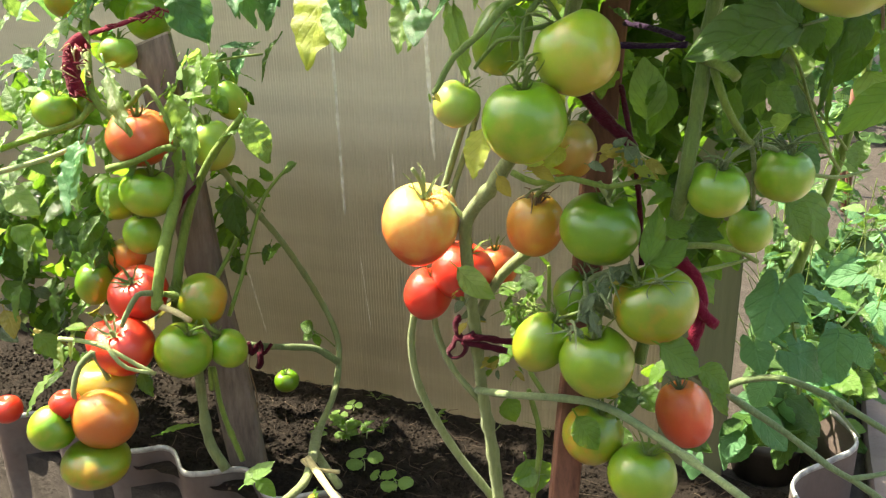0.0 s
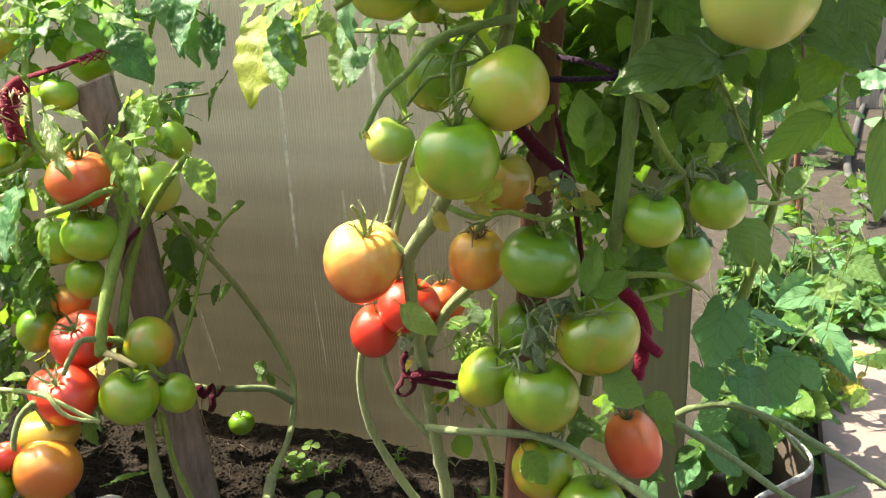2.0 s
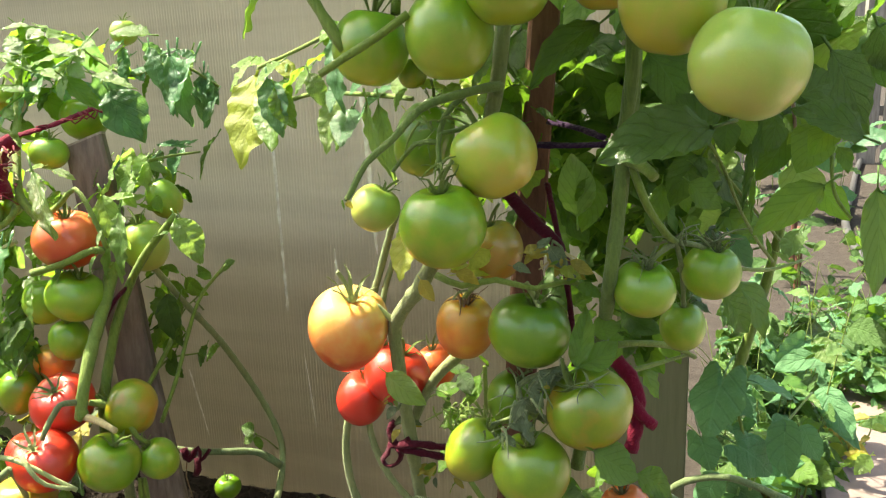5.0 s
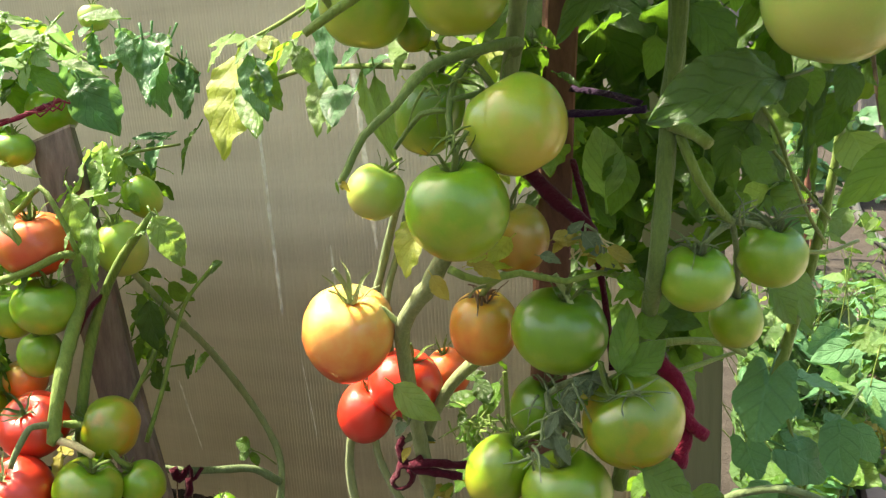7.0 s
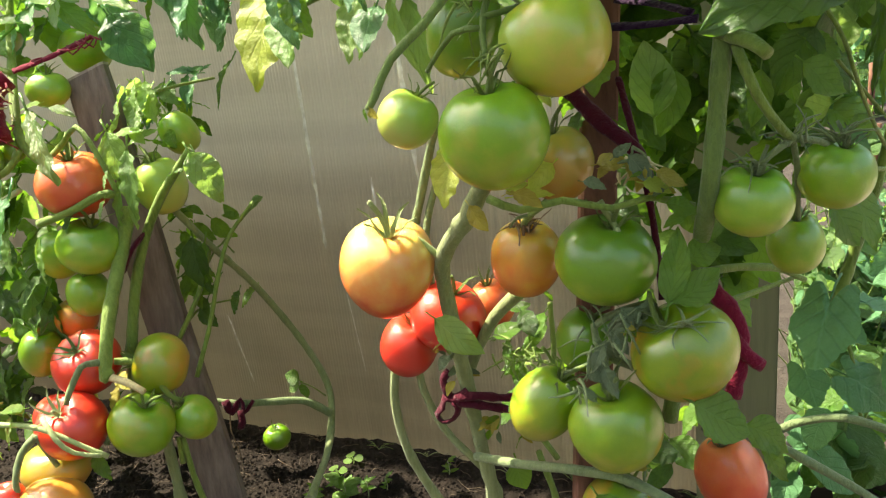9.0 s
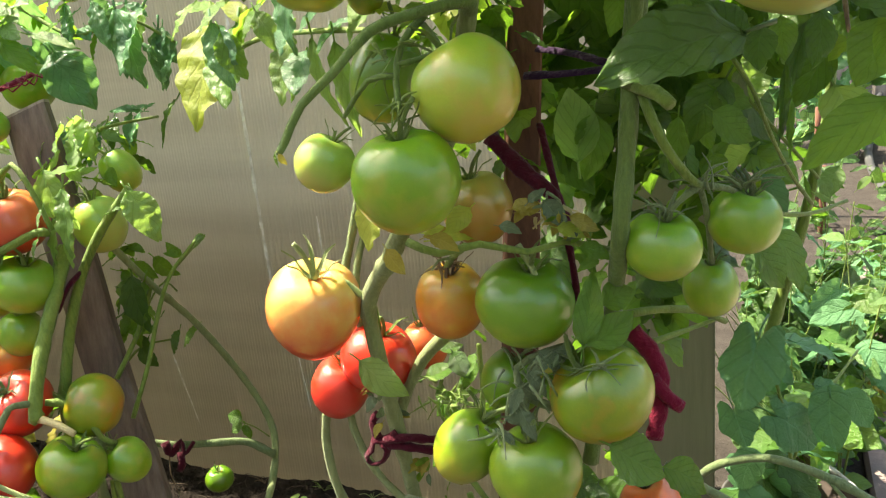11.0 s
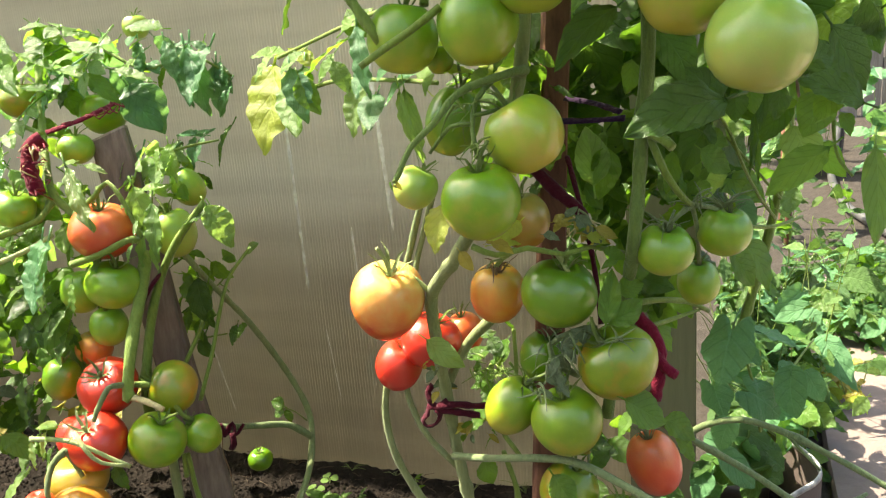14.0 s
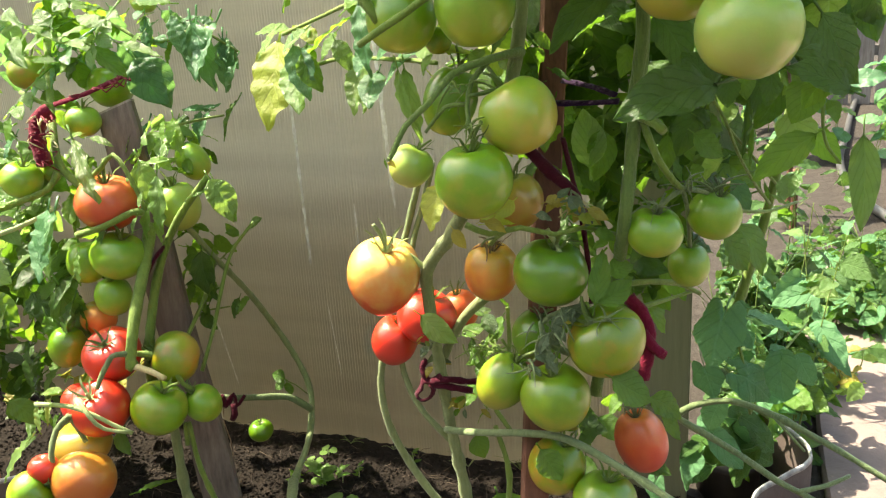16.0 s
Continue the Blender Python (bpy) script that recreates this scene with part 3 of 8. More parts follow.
# an unseen post added close behind the sheet's end, to block light there
bm = bmesh.new()
bmesh.ops.create_cube(bm, size=1.0, matrix=Matrix.Translation((-0.122, 1.262, 1.1)) @ Matrix.Diagonal((0.098, 0.04, 1.98, 1)))
bmesh.ops.bevel(bm, geom=bm.edges[:], offset=0.004, segments=1, affect="EDGES")
tagged(place("wall_corner_post", mesh_of("wall_corner_post", bm, WOOD_GREY, False)), "grey weathered wooden post behind the sheet's end, added unseen to dim it", "wall", kind="structure")

# the painted corner board over the end of the sheet, with its nails
board_paint = Mat("weathered grey-green board", 0.75, spec=0.3)
bp_grain = board_paint.noise(26.0, 6.0, 0.7, stretch=(5.0, 5.0, 0.3))
bp_big = board_paint.noise(4.0, 4.0)
board_paint.color(board_paint.mix(board_paint.ramp(bp_big, (0.35, (0, 0, 0)), (0.7, (1, 1, 1))), board_paint.ramp(bp_grain, (0.3, (0.135, 0.142, 0.084)), (0.7, (0.190, 0.196, 0.122))), (0.162, 0.162, 0.104)))
board_paint.bump(bp_grain, 0.3, 0.001)
corner_board = thing("wall_corner_board", "grey-green weathered corner board of the greenhouse with nails", "wall", at=(-0.116, WALL_Y - 0.010, 0.12), kind="structure")
bm = bmesh.new()
bmesh.ops.create_cube(bm, size=1.0, matrix=Matrix.Translation((0, 0, 0.99)) @ Matrix.Diagonal((0.106, 0.012, 1.98, 1)))
bmesh.ops.bevel(bm, geom=bm.edges[:], offset=0.002, segments=2, affect="EDGES")
part("board", bm, board_paint.m, corner_board, smooth=False)
nail_iron = Mat("rusty nail", 0.6, 0.6)
nail_iron.color(nail_iron.ramp(nail_iron.noise(300.0), (0.3, (0.03, 0.022, 0.018)), (0.7, (0.07, 0.05, 0.04))))
for nx, nz in ((0.034, 0.452), (-0.032, 0.460), (0.036, 0.212), (0.035, 0.80), (-0.03, 0.79)):
    bm = bmesh.new()
    bmesh.ops.create_cone(bm, cap_ends=True, segments=10, radius1=0.0026, radius2=0.0018, depth=0.003, matrix=Matrix.Translation((nx, -0.0072, nz)) @ Euler((math.pi / 2, 0, 0)).to_matrix().to_4x4())
    part("nail", bm, nail_iron.m, corner_board)

# a low unseen board added behind the sheet, to dim its lower part
bm = bmesh.new()
bmesh.ops.create_cube(bm, size=1.0, matrix=Matrix.Translation((-1.88, 1.42, 0.45)) @ Matrix.Diagonal((3.42, 0.03, 0.70, 1)))
tagged(place("wall_inner_boarding", mesh_of("wall_inner_boarding", bm, WOOD_GREY, False)), "low weathered board behind the sheet, added unseen to dim its lower part", "wall", kind="structure")

# pale runs of old paint down the sheet
paint = Mat("old white paint run", 0.6)
paint.color(paint.ramp(paint.noise(60.0, 4.0), (0.35, (0.58, 0.56, 0.52)), (0.6, (0.86, 0.85, 0.82))))


def paint_run(x, z0, z1, wide, lean=0.0, seed=0):
    rnd = random.Random(seed)
    bm = bmesh.new()
    n = int((z1 - z0) / 0.012)
    rows = []
    for i in range(n + 1):
        t = i / n
        w = wide * 1.7 * (0.7 + 0.3 * t) * (1 + rnd.uniform(-0.35, 0.35)) * (0.25 if i in (0, n) else 1)
        xx = x + lean * (t - 1) + rnd.uniform(-1, 1) * wide * 0.12
        z = z0 + (z1 - z0) * t
        yy = WALL_Y - 0.0028 + 0.004 * noise.noise((xx * 1.7, z * 1.3, 2.0))
        rows.append([bm.verts.new((xx - w / 2, yy, z)), bm.verts.new((xx, yy - 0.0012, z)), bm.verts.new((xx + w / 2, yy, z))])
    for a, b in zip(rows, rows[1:]):
        for k in range(2):
            bm.faces.new((a[k], a[k + 1], b[k + 1], b[k]))
    part("paint_run", bm, paint.m, wall)


# the soil of the bed
def soil_material(name, a, b, c):
    m = Mat(name, 0.95, spec=0.2)
    n = m.noise(28.0, 8.0, 0.72)
    f = m.noise(170.0, 4.0, 0.7)
    col = m.ramp(n, (0.32, a), (0.52, b), (0.72, c))
    col = m.mix(m.math("MULTIPLY", m.ramp(f, (0.45, (0, 0, 0)), (0.7, (1, 1, 1))), 0.5), col, c)
    m.color(col)
    return m.bump(m.math("ADD", n, m.math("MULTIPLY", f, 0.5)), 1.0, 0.012).m


SOIL = soil_material("dark garden soil", (0.007, 0.0052, 0.0043), (0.016, 0.0115, 0.009), (0.036, 0.026, 0.0205))
DIRT = soil_material("trodden grey earth", (0.030, 0.025, 0.022), (0.050, 0.042, 0.038), (0.075, 0.064, 0.057))


def soil_height(x, y):
    h = SOIL_Z + 0.012 * noise.noise((x * 5, y * 5, 0.3)) + 0.007 * noise.noise((x * 17, y * 17, 1.3)) + 0.007 * noise.noise((x * 41, y * 41, 2.3)) + 0.004 * noise.noise((x * 90, y * 90, 4.3))
    return h - 0.03 * max(0.0, x + 0.25) / 0.3 * 0.6


def soil_grid(name, x0, x1, y0, y1, nx, ny, height, mat):
    bm = bmesh.new()
    g = [[bm.verts.new((x0 + (x1 - x0) * i / nx, y0 + (y1 - y0) * j / ny, height(x0 + (x1 - x0) * i / nx, y0 + (y1 - y0) * j / ny))) for i in range(nx + 1)] for j in range(ny + 1)]
    for a, b in zip(g, g[1:]):
        for i in range(nx):
            bm.faces.new((a[i], a[i + 1], b[i + 1], b[i]))
    return place(name, mesh_of(name, bm, mat))


bed = soil_grid("bed_soil", -3.0, 0.06, 0.84, 1.216, 330, 70, soil_height, SOIL)
tagged(bed, "dark crumbly garden soil in the raised bed", "soil", kind="structure")


def clods(name, count, x0, x1, y0, y1, size, mat, height, label, seed):
    """Crumbs of earth, as one mesh."""
    rnd = random.Random(seed)
    bm = bmesh.new()
    for _ in range(count):
        x, y = rnd.uniform(x0, x1), rnd.uniform(y0, y1)
        s = size * rnd.uniform(0.3, 1.0) ** 2
        m = Matrix.Translation((x, y, height(x, y) + s * 0.25)) @ Euler((rnd.uniform(0, 6), rnd.uniform(0, 6), 0)).to_matrix().to_4x4() @ Matrix.Diagonal((s, s * rnd.uniform(0.6, 1), s * rnd.uniform(0.5, 0.9), 1))
        vs = [bm.verts.new(m @ (Vector(c) * rnd.uniform(0.75, 1.2))) for c in ((1, 0, 0), (-1, 0, 0), (0, 1, 0), (0, -1, 0), (0, 0, 1), (0, 0, -1))]
        for a, b, c in ((0, 2, 4), (2, 1, 4), (1, 3, 4), (3, 0, 4), (2, 0, 5), (1, 2, 5), (3, 1, 5), (0, 3, 5)):
            bm.faces.new((vs[a], vs[b], vs[c]))
    return tagged(place(name, mesh_of(name, bm, mat)), label, "soil", kind="stuff")


clods("soil_crumbs", 16000, -1.6, 0.05, 0.87, 1.21, 0.0050, SOIL, soil_height, "loose dark crumbs of soil on the bed", 4)

# dry straw and twigs on the soil
straw = Mat("dry straw", 0.8)
straw.color(straw.ramp(straw.noise(9.0, 3.0), (0.35, (0.03, 0.020, 0.014)), (0.65, (0.12, 0.085, 0.058))))


def straw_litter(count, seed):
    rnd = random.Random(seed)
    bm = bmesh.new()
    for k in range(count):
        x, y = rnd.uniform(-1.3, 0.05), rnd.uniform(0.90, 1.205)
        a, ln = rnd.uniform(0, 6.3), rnd.uniform(0.012, 0.055)
        z = soil_height(x, y) + 0.005
        bend = rnd.uniform(-1.4, 1.4)
        way = [Vector((x + math.cos(a + bend * t) * ln * t, y + math.sin(a + bend * t) * ln * t * 0.7, z + 0.006 * math.sin(t * 3 + k) + rnd.uniform(0, 0.004))) for t in (0, 0.2, 0.4, 0.6, 0.8, 1)]
        tube(bm, [p if p.y < 1.208 else Vector((p.x, 1.208, p.z)) for p in way], 0.0007, 0.0004, 4, seed=k, knots=False)
    return tagged(place("straw", mesh_of("straw", bm, straw.m)), "dry straw and twigs lying on the soil", "straw", kind="stuff")


straw_litter(300, 8)

# the corrugated edging of the bed
slate = Mat("grey fibre-cement", 0.9, spec=0.2)
sn = slate.noise(22.0, 6.0, 0.7)
sl = slate.noise(5.0, 4.0)
slate.color(slate.mix(slate.ramp(sl, (0.4, (0, 0, 0)), (0.65, (1, 1, 1))), slate.ramp(sn, (0.3, (0.075, 0.064, 0.060)), (0.7, (0.160, 0.140, 0.132))), (0.150, 0.108, 0.098)))
slate.bump(sn, 0.7, 0.003)
SLATE = slate.m
rim = Mat("pale worn cement edge", 0.9)
rim.color(rim.ramp(rim.noise(70.0, 4.0), (0.35, (0.24, 0.24, 0.24)), (0.65, (0.48, 0.48, 0.47))))


def corrugated(name, start, end, top0, top1, label, wave=0.165, amp=0.022, thick=0.0055, phase=0.0, foot=-0.06):
    """A corrugated sheet set upright in the ground, with its pale broken upper edge as a part."""
    start, end = Vector((*start, 0)), Vector((*end, 0))
    along = (end - start).normalized()
    out_way = Vector((along.y, -along.x, 0))
    ln = (end - start).length
    n = int(ln / 0.008)
    zs = 8
    bm, edge = bmesh.new(), bmesh.new()
    rows, lip = [], []
    for i in range(n + 1):
        s = ln * i / n
        off = amp * math.sin(2 * math.pi * (s + phase) / wave)
        sl_ = amp * 2 * math.pi / wave * math.cos(2 * math.pi * (s + phase) / wave)
        nr = (out_way - along * sl_).normalized()
        c = along * s + out_way * off
        top = top0 + (top1 - top0) * i / n + 0.0035 * noise.noise((s * 30, phase, 5.0)) + 0.004 * noise.noise((s * 7, phase, 1.0))
        row = []
        for k in range(zs + 1):
            z = foot + (top - 0.006 - foot) * k / zs
            row.append((bm.verts.new(c + nr * thick / 2 + Vector((0, 0, z))), bm.verts.new(c - nr * thick / 2 + Vector((0, 0, z)))))
        rows.append(row)
        a, b = thick / 2 + 0.0006, thick / 2 - 0.0012
        lip.append([edge.verts.new(c + nr * a + Vector((0, 0, top - 0.008))), edge.verts.new(c + nr * b + Vector((0, 0, top))), edge.verts.new(c - nr * b + Vector((0, 0, top))), edge.verts.new(c - nr * a + Vector((0, 0, top - 0.008)))])
    for a, b in zip(rows, rows[1:]):
        for k in range(zs):
            bm.faces.new((a[k][0], b[k][0], b[k + 1][0], a[k + 1][0]))
            bm.faces.new((a[k + 1][1], b[k + 1][1], b[k][1], a[k][1]))
    for r in (rows[0], rows[-1]):
        for k in range(zs):
            bm.faces.new((r[k][0], r[k + 1][0], r[k + 1][1], r[k][1]))
    for a, b in zip(lip, lip[1:]):
        for k in range(4):
            edge.faces.new((a[k], b[k], b[(k + 1) % 4], a[(k + 1) % 4]))
    edge.faces.new(lip[0])
    edge.faces.new(lip[-1][::-1])
    top_ob = thing(name, label, "bed edging", "corrugated edging of the bed", at=start)
    part("sheet", bm, SLATE, top_ob)
    part("broken_edge", edge, rim.m, top_ob, "pale broken upper edge")
    return top_ob


corrugated("bed_edging", (-2.6, 0.845), (-1.02, 0.845), 0.262, 0.252, "grey-brown corrugated fibre-cement edging with a pale worn rim", phase=0.05)
corrugated("bed_edging", (-1.05, 0.853), (0.10, 0.853), 0.240, 0.236, "grey-brown corrugated fibre-cement edging with a pale worn rim", phase=0.01)
corrugated("bed_edging", (0.085, 0.88), (0.087, 1.62), 0.258, 0.300, "grey corrugated fibre-cement edging at the end of the bed", wave=0.30, amp=0.044, phase=0.29)

# trodden earth all round, out to the horizon
GROUND = 0.165


def ground_height(x, y):
    level = GROUND if y > 0.835 else 0.0        # the path in front of the bed lies lower
    return level + 0.006 * noise.noise((x * 3, y * 3, 7.0)) + 0.004 * noise.noise((x * 11, y * 11, 7.0))


def ground_sheet():
    bm = bmesh.new()

    def axis(lo, hi, c, n):
        out_ = [c + (hi - c) * (k / n) ** 4 for k in range(n + 1)]
        return [c - (c - lo) * (k / n) ** 4 for k in range(n, 0, -1)] + out_
    xs, ys = axis(-400, 400, 0.4, 60), axis(-400, 400, 0.84, 70)
    g = [[bm.verts.new((x, y, ground_height(x, y) if abs(x) < 12 and abs(y) < 12 else (GROUND if y > 0.835 else 0.0))) for x in xs] for y in ys]
    for a, b in zip(g, g[1:]):
        for i in range(len(xs) - 1):
            bm.faces.new((a[i], a[i + 1], b[i + 1], b[i]))
    return place("ground", mesh_of("ground", bm, DIRT))


tagged(ground_sheet(), "trodden grey-brown earth with fine crumbs", "ground", kind="structure")


# ---- plants at the sheet wall ----
main_plant = thing("tomato_plant", "tall tomato plant laden with green, orange and red fruit", "tomato plant", "tomato plants", at=(-0.306, 0.805, 0.368))
tomato(main_plant, (-0.181, 0.666, 0.931), 0.0364, 1.06, "pale", (-0.47, -0.03, 0.88))
tomato(main_plant, (-0.214, 0.630, 0.878), 0.0364, 1.05, "green", (-0.04, -0.11, 0.99))
# milky skin stands in for full sun on this small fruit
tomato(main_plant, (-0.282, 0.644, 0.888), 0.0216, 1.06, "milky", (0.46, 0.21, 0.86))
tomato(main_plant, (-0.204, 0.729, 0.835), 0.0290, 1.10, "brown", (-0.16, -0.07, 0.98))
tomato(main_plant, (-0.363, 0.727, 0.742), 0.0452, 1.17, "orange", (0.28, -0.23, 0.93), calyx="pale")
tomato(main_plant, (-0.242, 0.749, 0.750), 0.0300, 1.25, "amber", (0.17, -0.17, 0.97), calyx="brown")
tomato(main_plant, (-0.169, 0.723, 0.762), 0.0384, 0.98, "deep", (0.22, -0.07, 0.97))
tomato(main_plant, (-0.066, 0.725, 0.809), 0.0281, 0.96, "mid", (0.15, -0.13, 0.98), calyx="grey")
tomato(main_plant, (-0.014, 0.775, 0.815), 0.0263, 1.05, "mid", (0.23, -0.10, 0.97), calyx="grey")
tomato(main_plant, (-0.039, 0.798, 0.753), 0.0221, 1.18, "mid", (0.00, 0.00, 1.00))
tomato(main_plant, (-0.345, 0.798, 0.668), 0.0378, 0.97, "red", (0.36, -0.01, 0.93))
tomato(main_plant, (-0.387, 0.790, 0.636), 0.0302, 1.17, "red", (0.29, -0.04, 0.96))
tomato(main_plant, (-0.331, 0.879, 0.648), 0.0255, 1.16, "coral", (-0.16, -0.07, 0.98))
tomato(main_plant, (-0.197, 0.763, 0.673), 0.0282, 1.18, "deep", (0.27, -0.20, 0.94), calyx="dark")
tomato(main_plant, (-0.111, 0.713, 0.696), 0.0400, 0.99, "turning", (-0.53, -0.33, 0.78))
tomato(main_plant, (-0.220, 0.705, 0.641), 0.0275, 1.32, "lemon", (0.55, 0.16, 0.82))
tomato(main_plant, (-0.159, 0.691, 0.637), 0.0356, 1.09, "lemon", (-0.10, -0.18, 0.98))
tomato(main_plant, (-0.083, 0.775, 0.550), 0.0293, 1.42, "coral", (-0.23, -0.01, 0.97), calyx="grey")
tomato(main_plant, (-0.166, 0.715, 0.541), 0.0317, 1.10, "turning", (0.31, 0.14, 0.94))
tomato(main_plant, (-0.110, 0.697, 0.517), 0.0345, 1.02, "lemon", (0.16, 0.07, 0.98))
tomato(main_plant, (0.012, 0.624, 1.000), 0.0398, 1.05, "milky", (0.24, 0.11, 0.97))
tomato(main_plant, (-0.043, 0.663, 1.044), 0.0405, 1.04, "pale", (0.16, 0.07, 0.98))
tomato(main_plant, (-0.100, 0.705, 1.071), 0.0293, 1.08, "pale", (0.00, 0.00, 1.00))
tomato(main_plant, (-0.169, 0.670, 1.063), 0.0354, 0.94, "mid", (0.00, 0.00, 1.00))
tomato(main_plant, (-0.299, 0.687, 1.022), 0.0336, 1.12, "mid", (0.16, 0.07, 0.98))
tomato(main_plant, (-0.220, 0.674, 1.030), 0.0372, 1.14, "mid", (0.00, 0.00, 1.00))
tomato(main_plant, (-0.281, 0.733, 0.998), 0.0148, 1.08, "lemon", (0.00, 0.00, 1.00), calyx="")
tomato(main_plant, (-0.273, 0.736, 0.937), 0.0284, 1.42, "deep", (0.31, 0.14, 0.94))
stake("wooden_stake", (-0.192, 0.620, 0.161), (-0.193, 0.902, 1.147), 0.030, 0.022, WOOD_RED, "reddish weathered wooden stake carrying the laden tomato plant", (0.91, 0.41, -0.03))
stem(main_plant, "main_stem", [(-0.300, 0.799, 0.345), (-0.311, 0.803, 0.428), (-0.320, 0.795, 0.511), (-0.322, 0.780, 0.593), (-0.321, 0.757, 0.686), (-0.314, 0.738, 0.748), (-0.273, 0.707, 0.799), (-0.244, 0.689, 0.838), (-0.230, 0.705, 0.860), (-0.216, 0.725, 0.915), (-0.203, 0.735, 0.971), (-0.197, 0.740, 1.015), (-0.196, 0.750, 1.059)], 0.0076, 0.0070, "sage")
stem(main_plant, "side_stem", [(-0.314, 0.809, 0.356), (-0.365, 0.800, 0.425), (-0.402, 0.790, 0.504), (-0.411, 0.787, 0.567), (-0.403, 0.786, 0.617)], 0.0055, 0.0044, "sage")
stem(main_plant, "side_stem", [(-0.326, 0.800, 0.499), (-0.359, 0.791, 0.544), (-0.378, 0.789, 0.594), (-0.383, 0.800, 0.628)], 0.0042, 0.0037, "sage")
stem(main_plant, "side_stem", [(-0.321, 0.778, 0.527), (-0.271, 0.750, 0.546), (-0.194, 0.706, 0.581), (-0.146, 0.686, 0.592), (-0.084, 0.663, 0.580), (-0.041, 0.635, 0.576), (-0.001, 0.606, 0.573)], 0.0047, 0.0035, "grey")
stem(main_plant, "side_stem", [(-0.078, 0.806, 0.582), (-0.030, 0.806, 0.557), (0.018, 0.811, 0.528), (0.062, 0.813, 0.498), (0.088, 0.819, 0.483), (0.118, 0.819, 0.466)], 0.0042, 0.0036, "grey")
stem(main_plant, "side_stem", [(0.083, 0.817, 0.485), (0.116, 0.837, 0.488), (0.138, 0.854, 0.493)], 0.0034, 0.0022, "grey")
stem(main_plant, "side_stem", [(-0.054, 0.892, 0.523), (-0.037, 0.888, 0.540), (0.006, 0.887, 0.553), (0.056, 0.882, 0.543), (0.100, 0.877, 0.524), (0.135, 0.874, 0.507), (0.207, 0.868, 0.468)], 0.0044, 0.0036, "grey")
stem(main_plant, "side_stem", [(0.056, 0.881, 0.542), (0.075, 0.872, 0.524), (0.091, 0.868, 0.508)], 0.0024, 0.0014, "grey")
stem(main_plant, "side_stem", [(-0.126, 0.731, 0.624), (-0.106, 0.741, 0.749), (-0.092, 0.707, 0.824), (-0.088, 0.718, 0.877), (-0.086, 0.729, 0.919), (-0.082, 0.744, 0.969), (-0.084, 0.771, 1.042)], 0.0068, 0.0065, "dark")
stem(main_plant, "side_stem", [(-0.084, 0.725, 0.922), (-0.067, 0.714, 0.917), (-0.057, 0.704, 0.910)], 0.0053, 0.0046, "green", "stub of a cut side shoot")
stem(main_plant, "truss", [(-0.078, 0.725, 0.915), (-0.064, 0.719, 0.883), (-0.049, 0.728, 0.858), (-0.042, 0.739, 0.849)], 0.0036, 0.0032, "green")
stem(main_plant, "truss", [(-0.042, 0.739, 0.849), (-0.055, 0.730, 0.840), (-0.067, 0.731, 0.826)], 0.0027, 0.0023, "grey")
stem(main_plant, "truss", [(-0.042, 0.739, 0.849), (-0.026, 0.756, 0.843), (-0.016, 0.780, 0.832)], 0.0027, 0.0023, "grey")
stem(main_plant, "truss", [(-0.042, 0.739, 0.849), (-0.039, 0.765, 0.820), (-0.038, 0.794, 0.774)], 0.0022, 0.0022, "grey")
stem(main_plant, "truss", [(-0.200, 0.735, 0.980), (-0.186, 0.690, 0.986), (-0.205, 0.657, 0.982), (-0.229, 0.631, 0.973), (-0.243, 0.604, 0.951), (-0.260, 0.590, 0.934), (-0.268, 0.579, 0.914), (-0.271, 0.574, 0.907)], 0.0044, 0.0024, "dark")
stem(main_plant, "truss", [(-0.210, 0.677, 0.980), (-0.223, 0.665, 0.964), (-0.226, 0.655, 0.940), (-0.219, 0.643, 0.917)], 0.0030, 0.0022, "dark")
stem(main_plant, "truss", [(-0.227, 0.656, 0.943), (-0.248, 0.657, 0.941), (-0.271, 0.660, 0.917)], 0.0022, 0.0018, "dark")
stem(main_plant, "truss", [(-0.227, 0.658, 0.950), (-0.213, 0.665, 0.952), (-0.198, 0.674, 0.956)], 0.0022, 0.0019, "dark")
stem(main_plant, "truss", [(-0.244, 0.682, 0.821), (-0.220, 0.684, 0.812), (-0.191, 0.693, 0.817), (-0.159, 0.705, 0.808), (-0.135, 0.723, 0.811), (-0.106, 0.738, 0.801)], 0.0034, 0.0024, "green")
stem(main_plant, "truss", [(-0.208, 0.706, 0.811), (-0.228, 0.726, 0.795), (-0.239, 0.739, 0.782)], 0.0029, 0.0025, "green")
stem(main_plant, "truss", [(-0.172, 0.722, 0.808), (-0.163, 0.721, 0.794), (-0.154, 0.709, 0.784)], 0.0032, 0.0021, "pale")
stem(main_plant, "truss", [(-0.310, 0.739, 0.745), (-0.326, 0.728, 0.768), (-0.340, 0.725, 0.776), (-0.355, 0.728, 0.771)], 0.0033, 0.0027, "pale")
stem(main_plant, "side_stem", [(-0.260, 0.783, 0.708), (-0.293, 0.790, 0.674), (-0.319, 0.795, 0.630), (-0.329, 0.793, 0.604)], 0.0062, 0.0053, "sage")
stem(main_plant, "truss", [(-0.327, 0.772, 0.638), (-0.339, 0.772, 0.654), (-0.342, 0.796, 0.690)], 0.0032, 0.0026, "green")
stem(main_plant, "side_stem", [(-0.239, 0.784, 0.534), (-0.261, 0.788, 0.571), (-0.247, 0.813, 0.620), (-0.246, 0.814, 0.682)], 0.0029, 0.0025, "green")
stem(main_plant, "side_stem", [(-0.259, 0.801, 0.361), (-0.251, 0.807, 0.457), (-0.265, 0.803, 0.526)], 0.0039, 0.0034, "green")
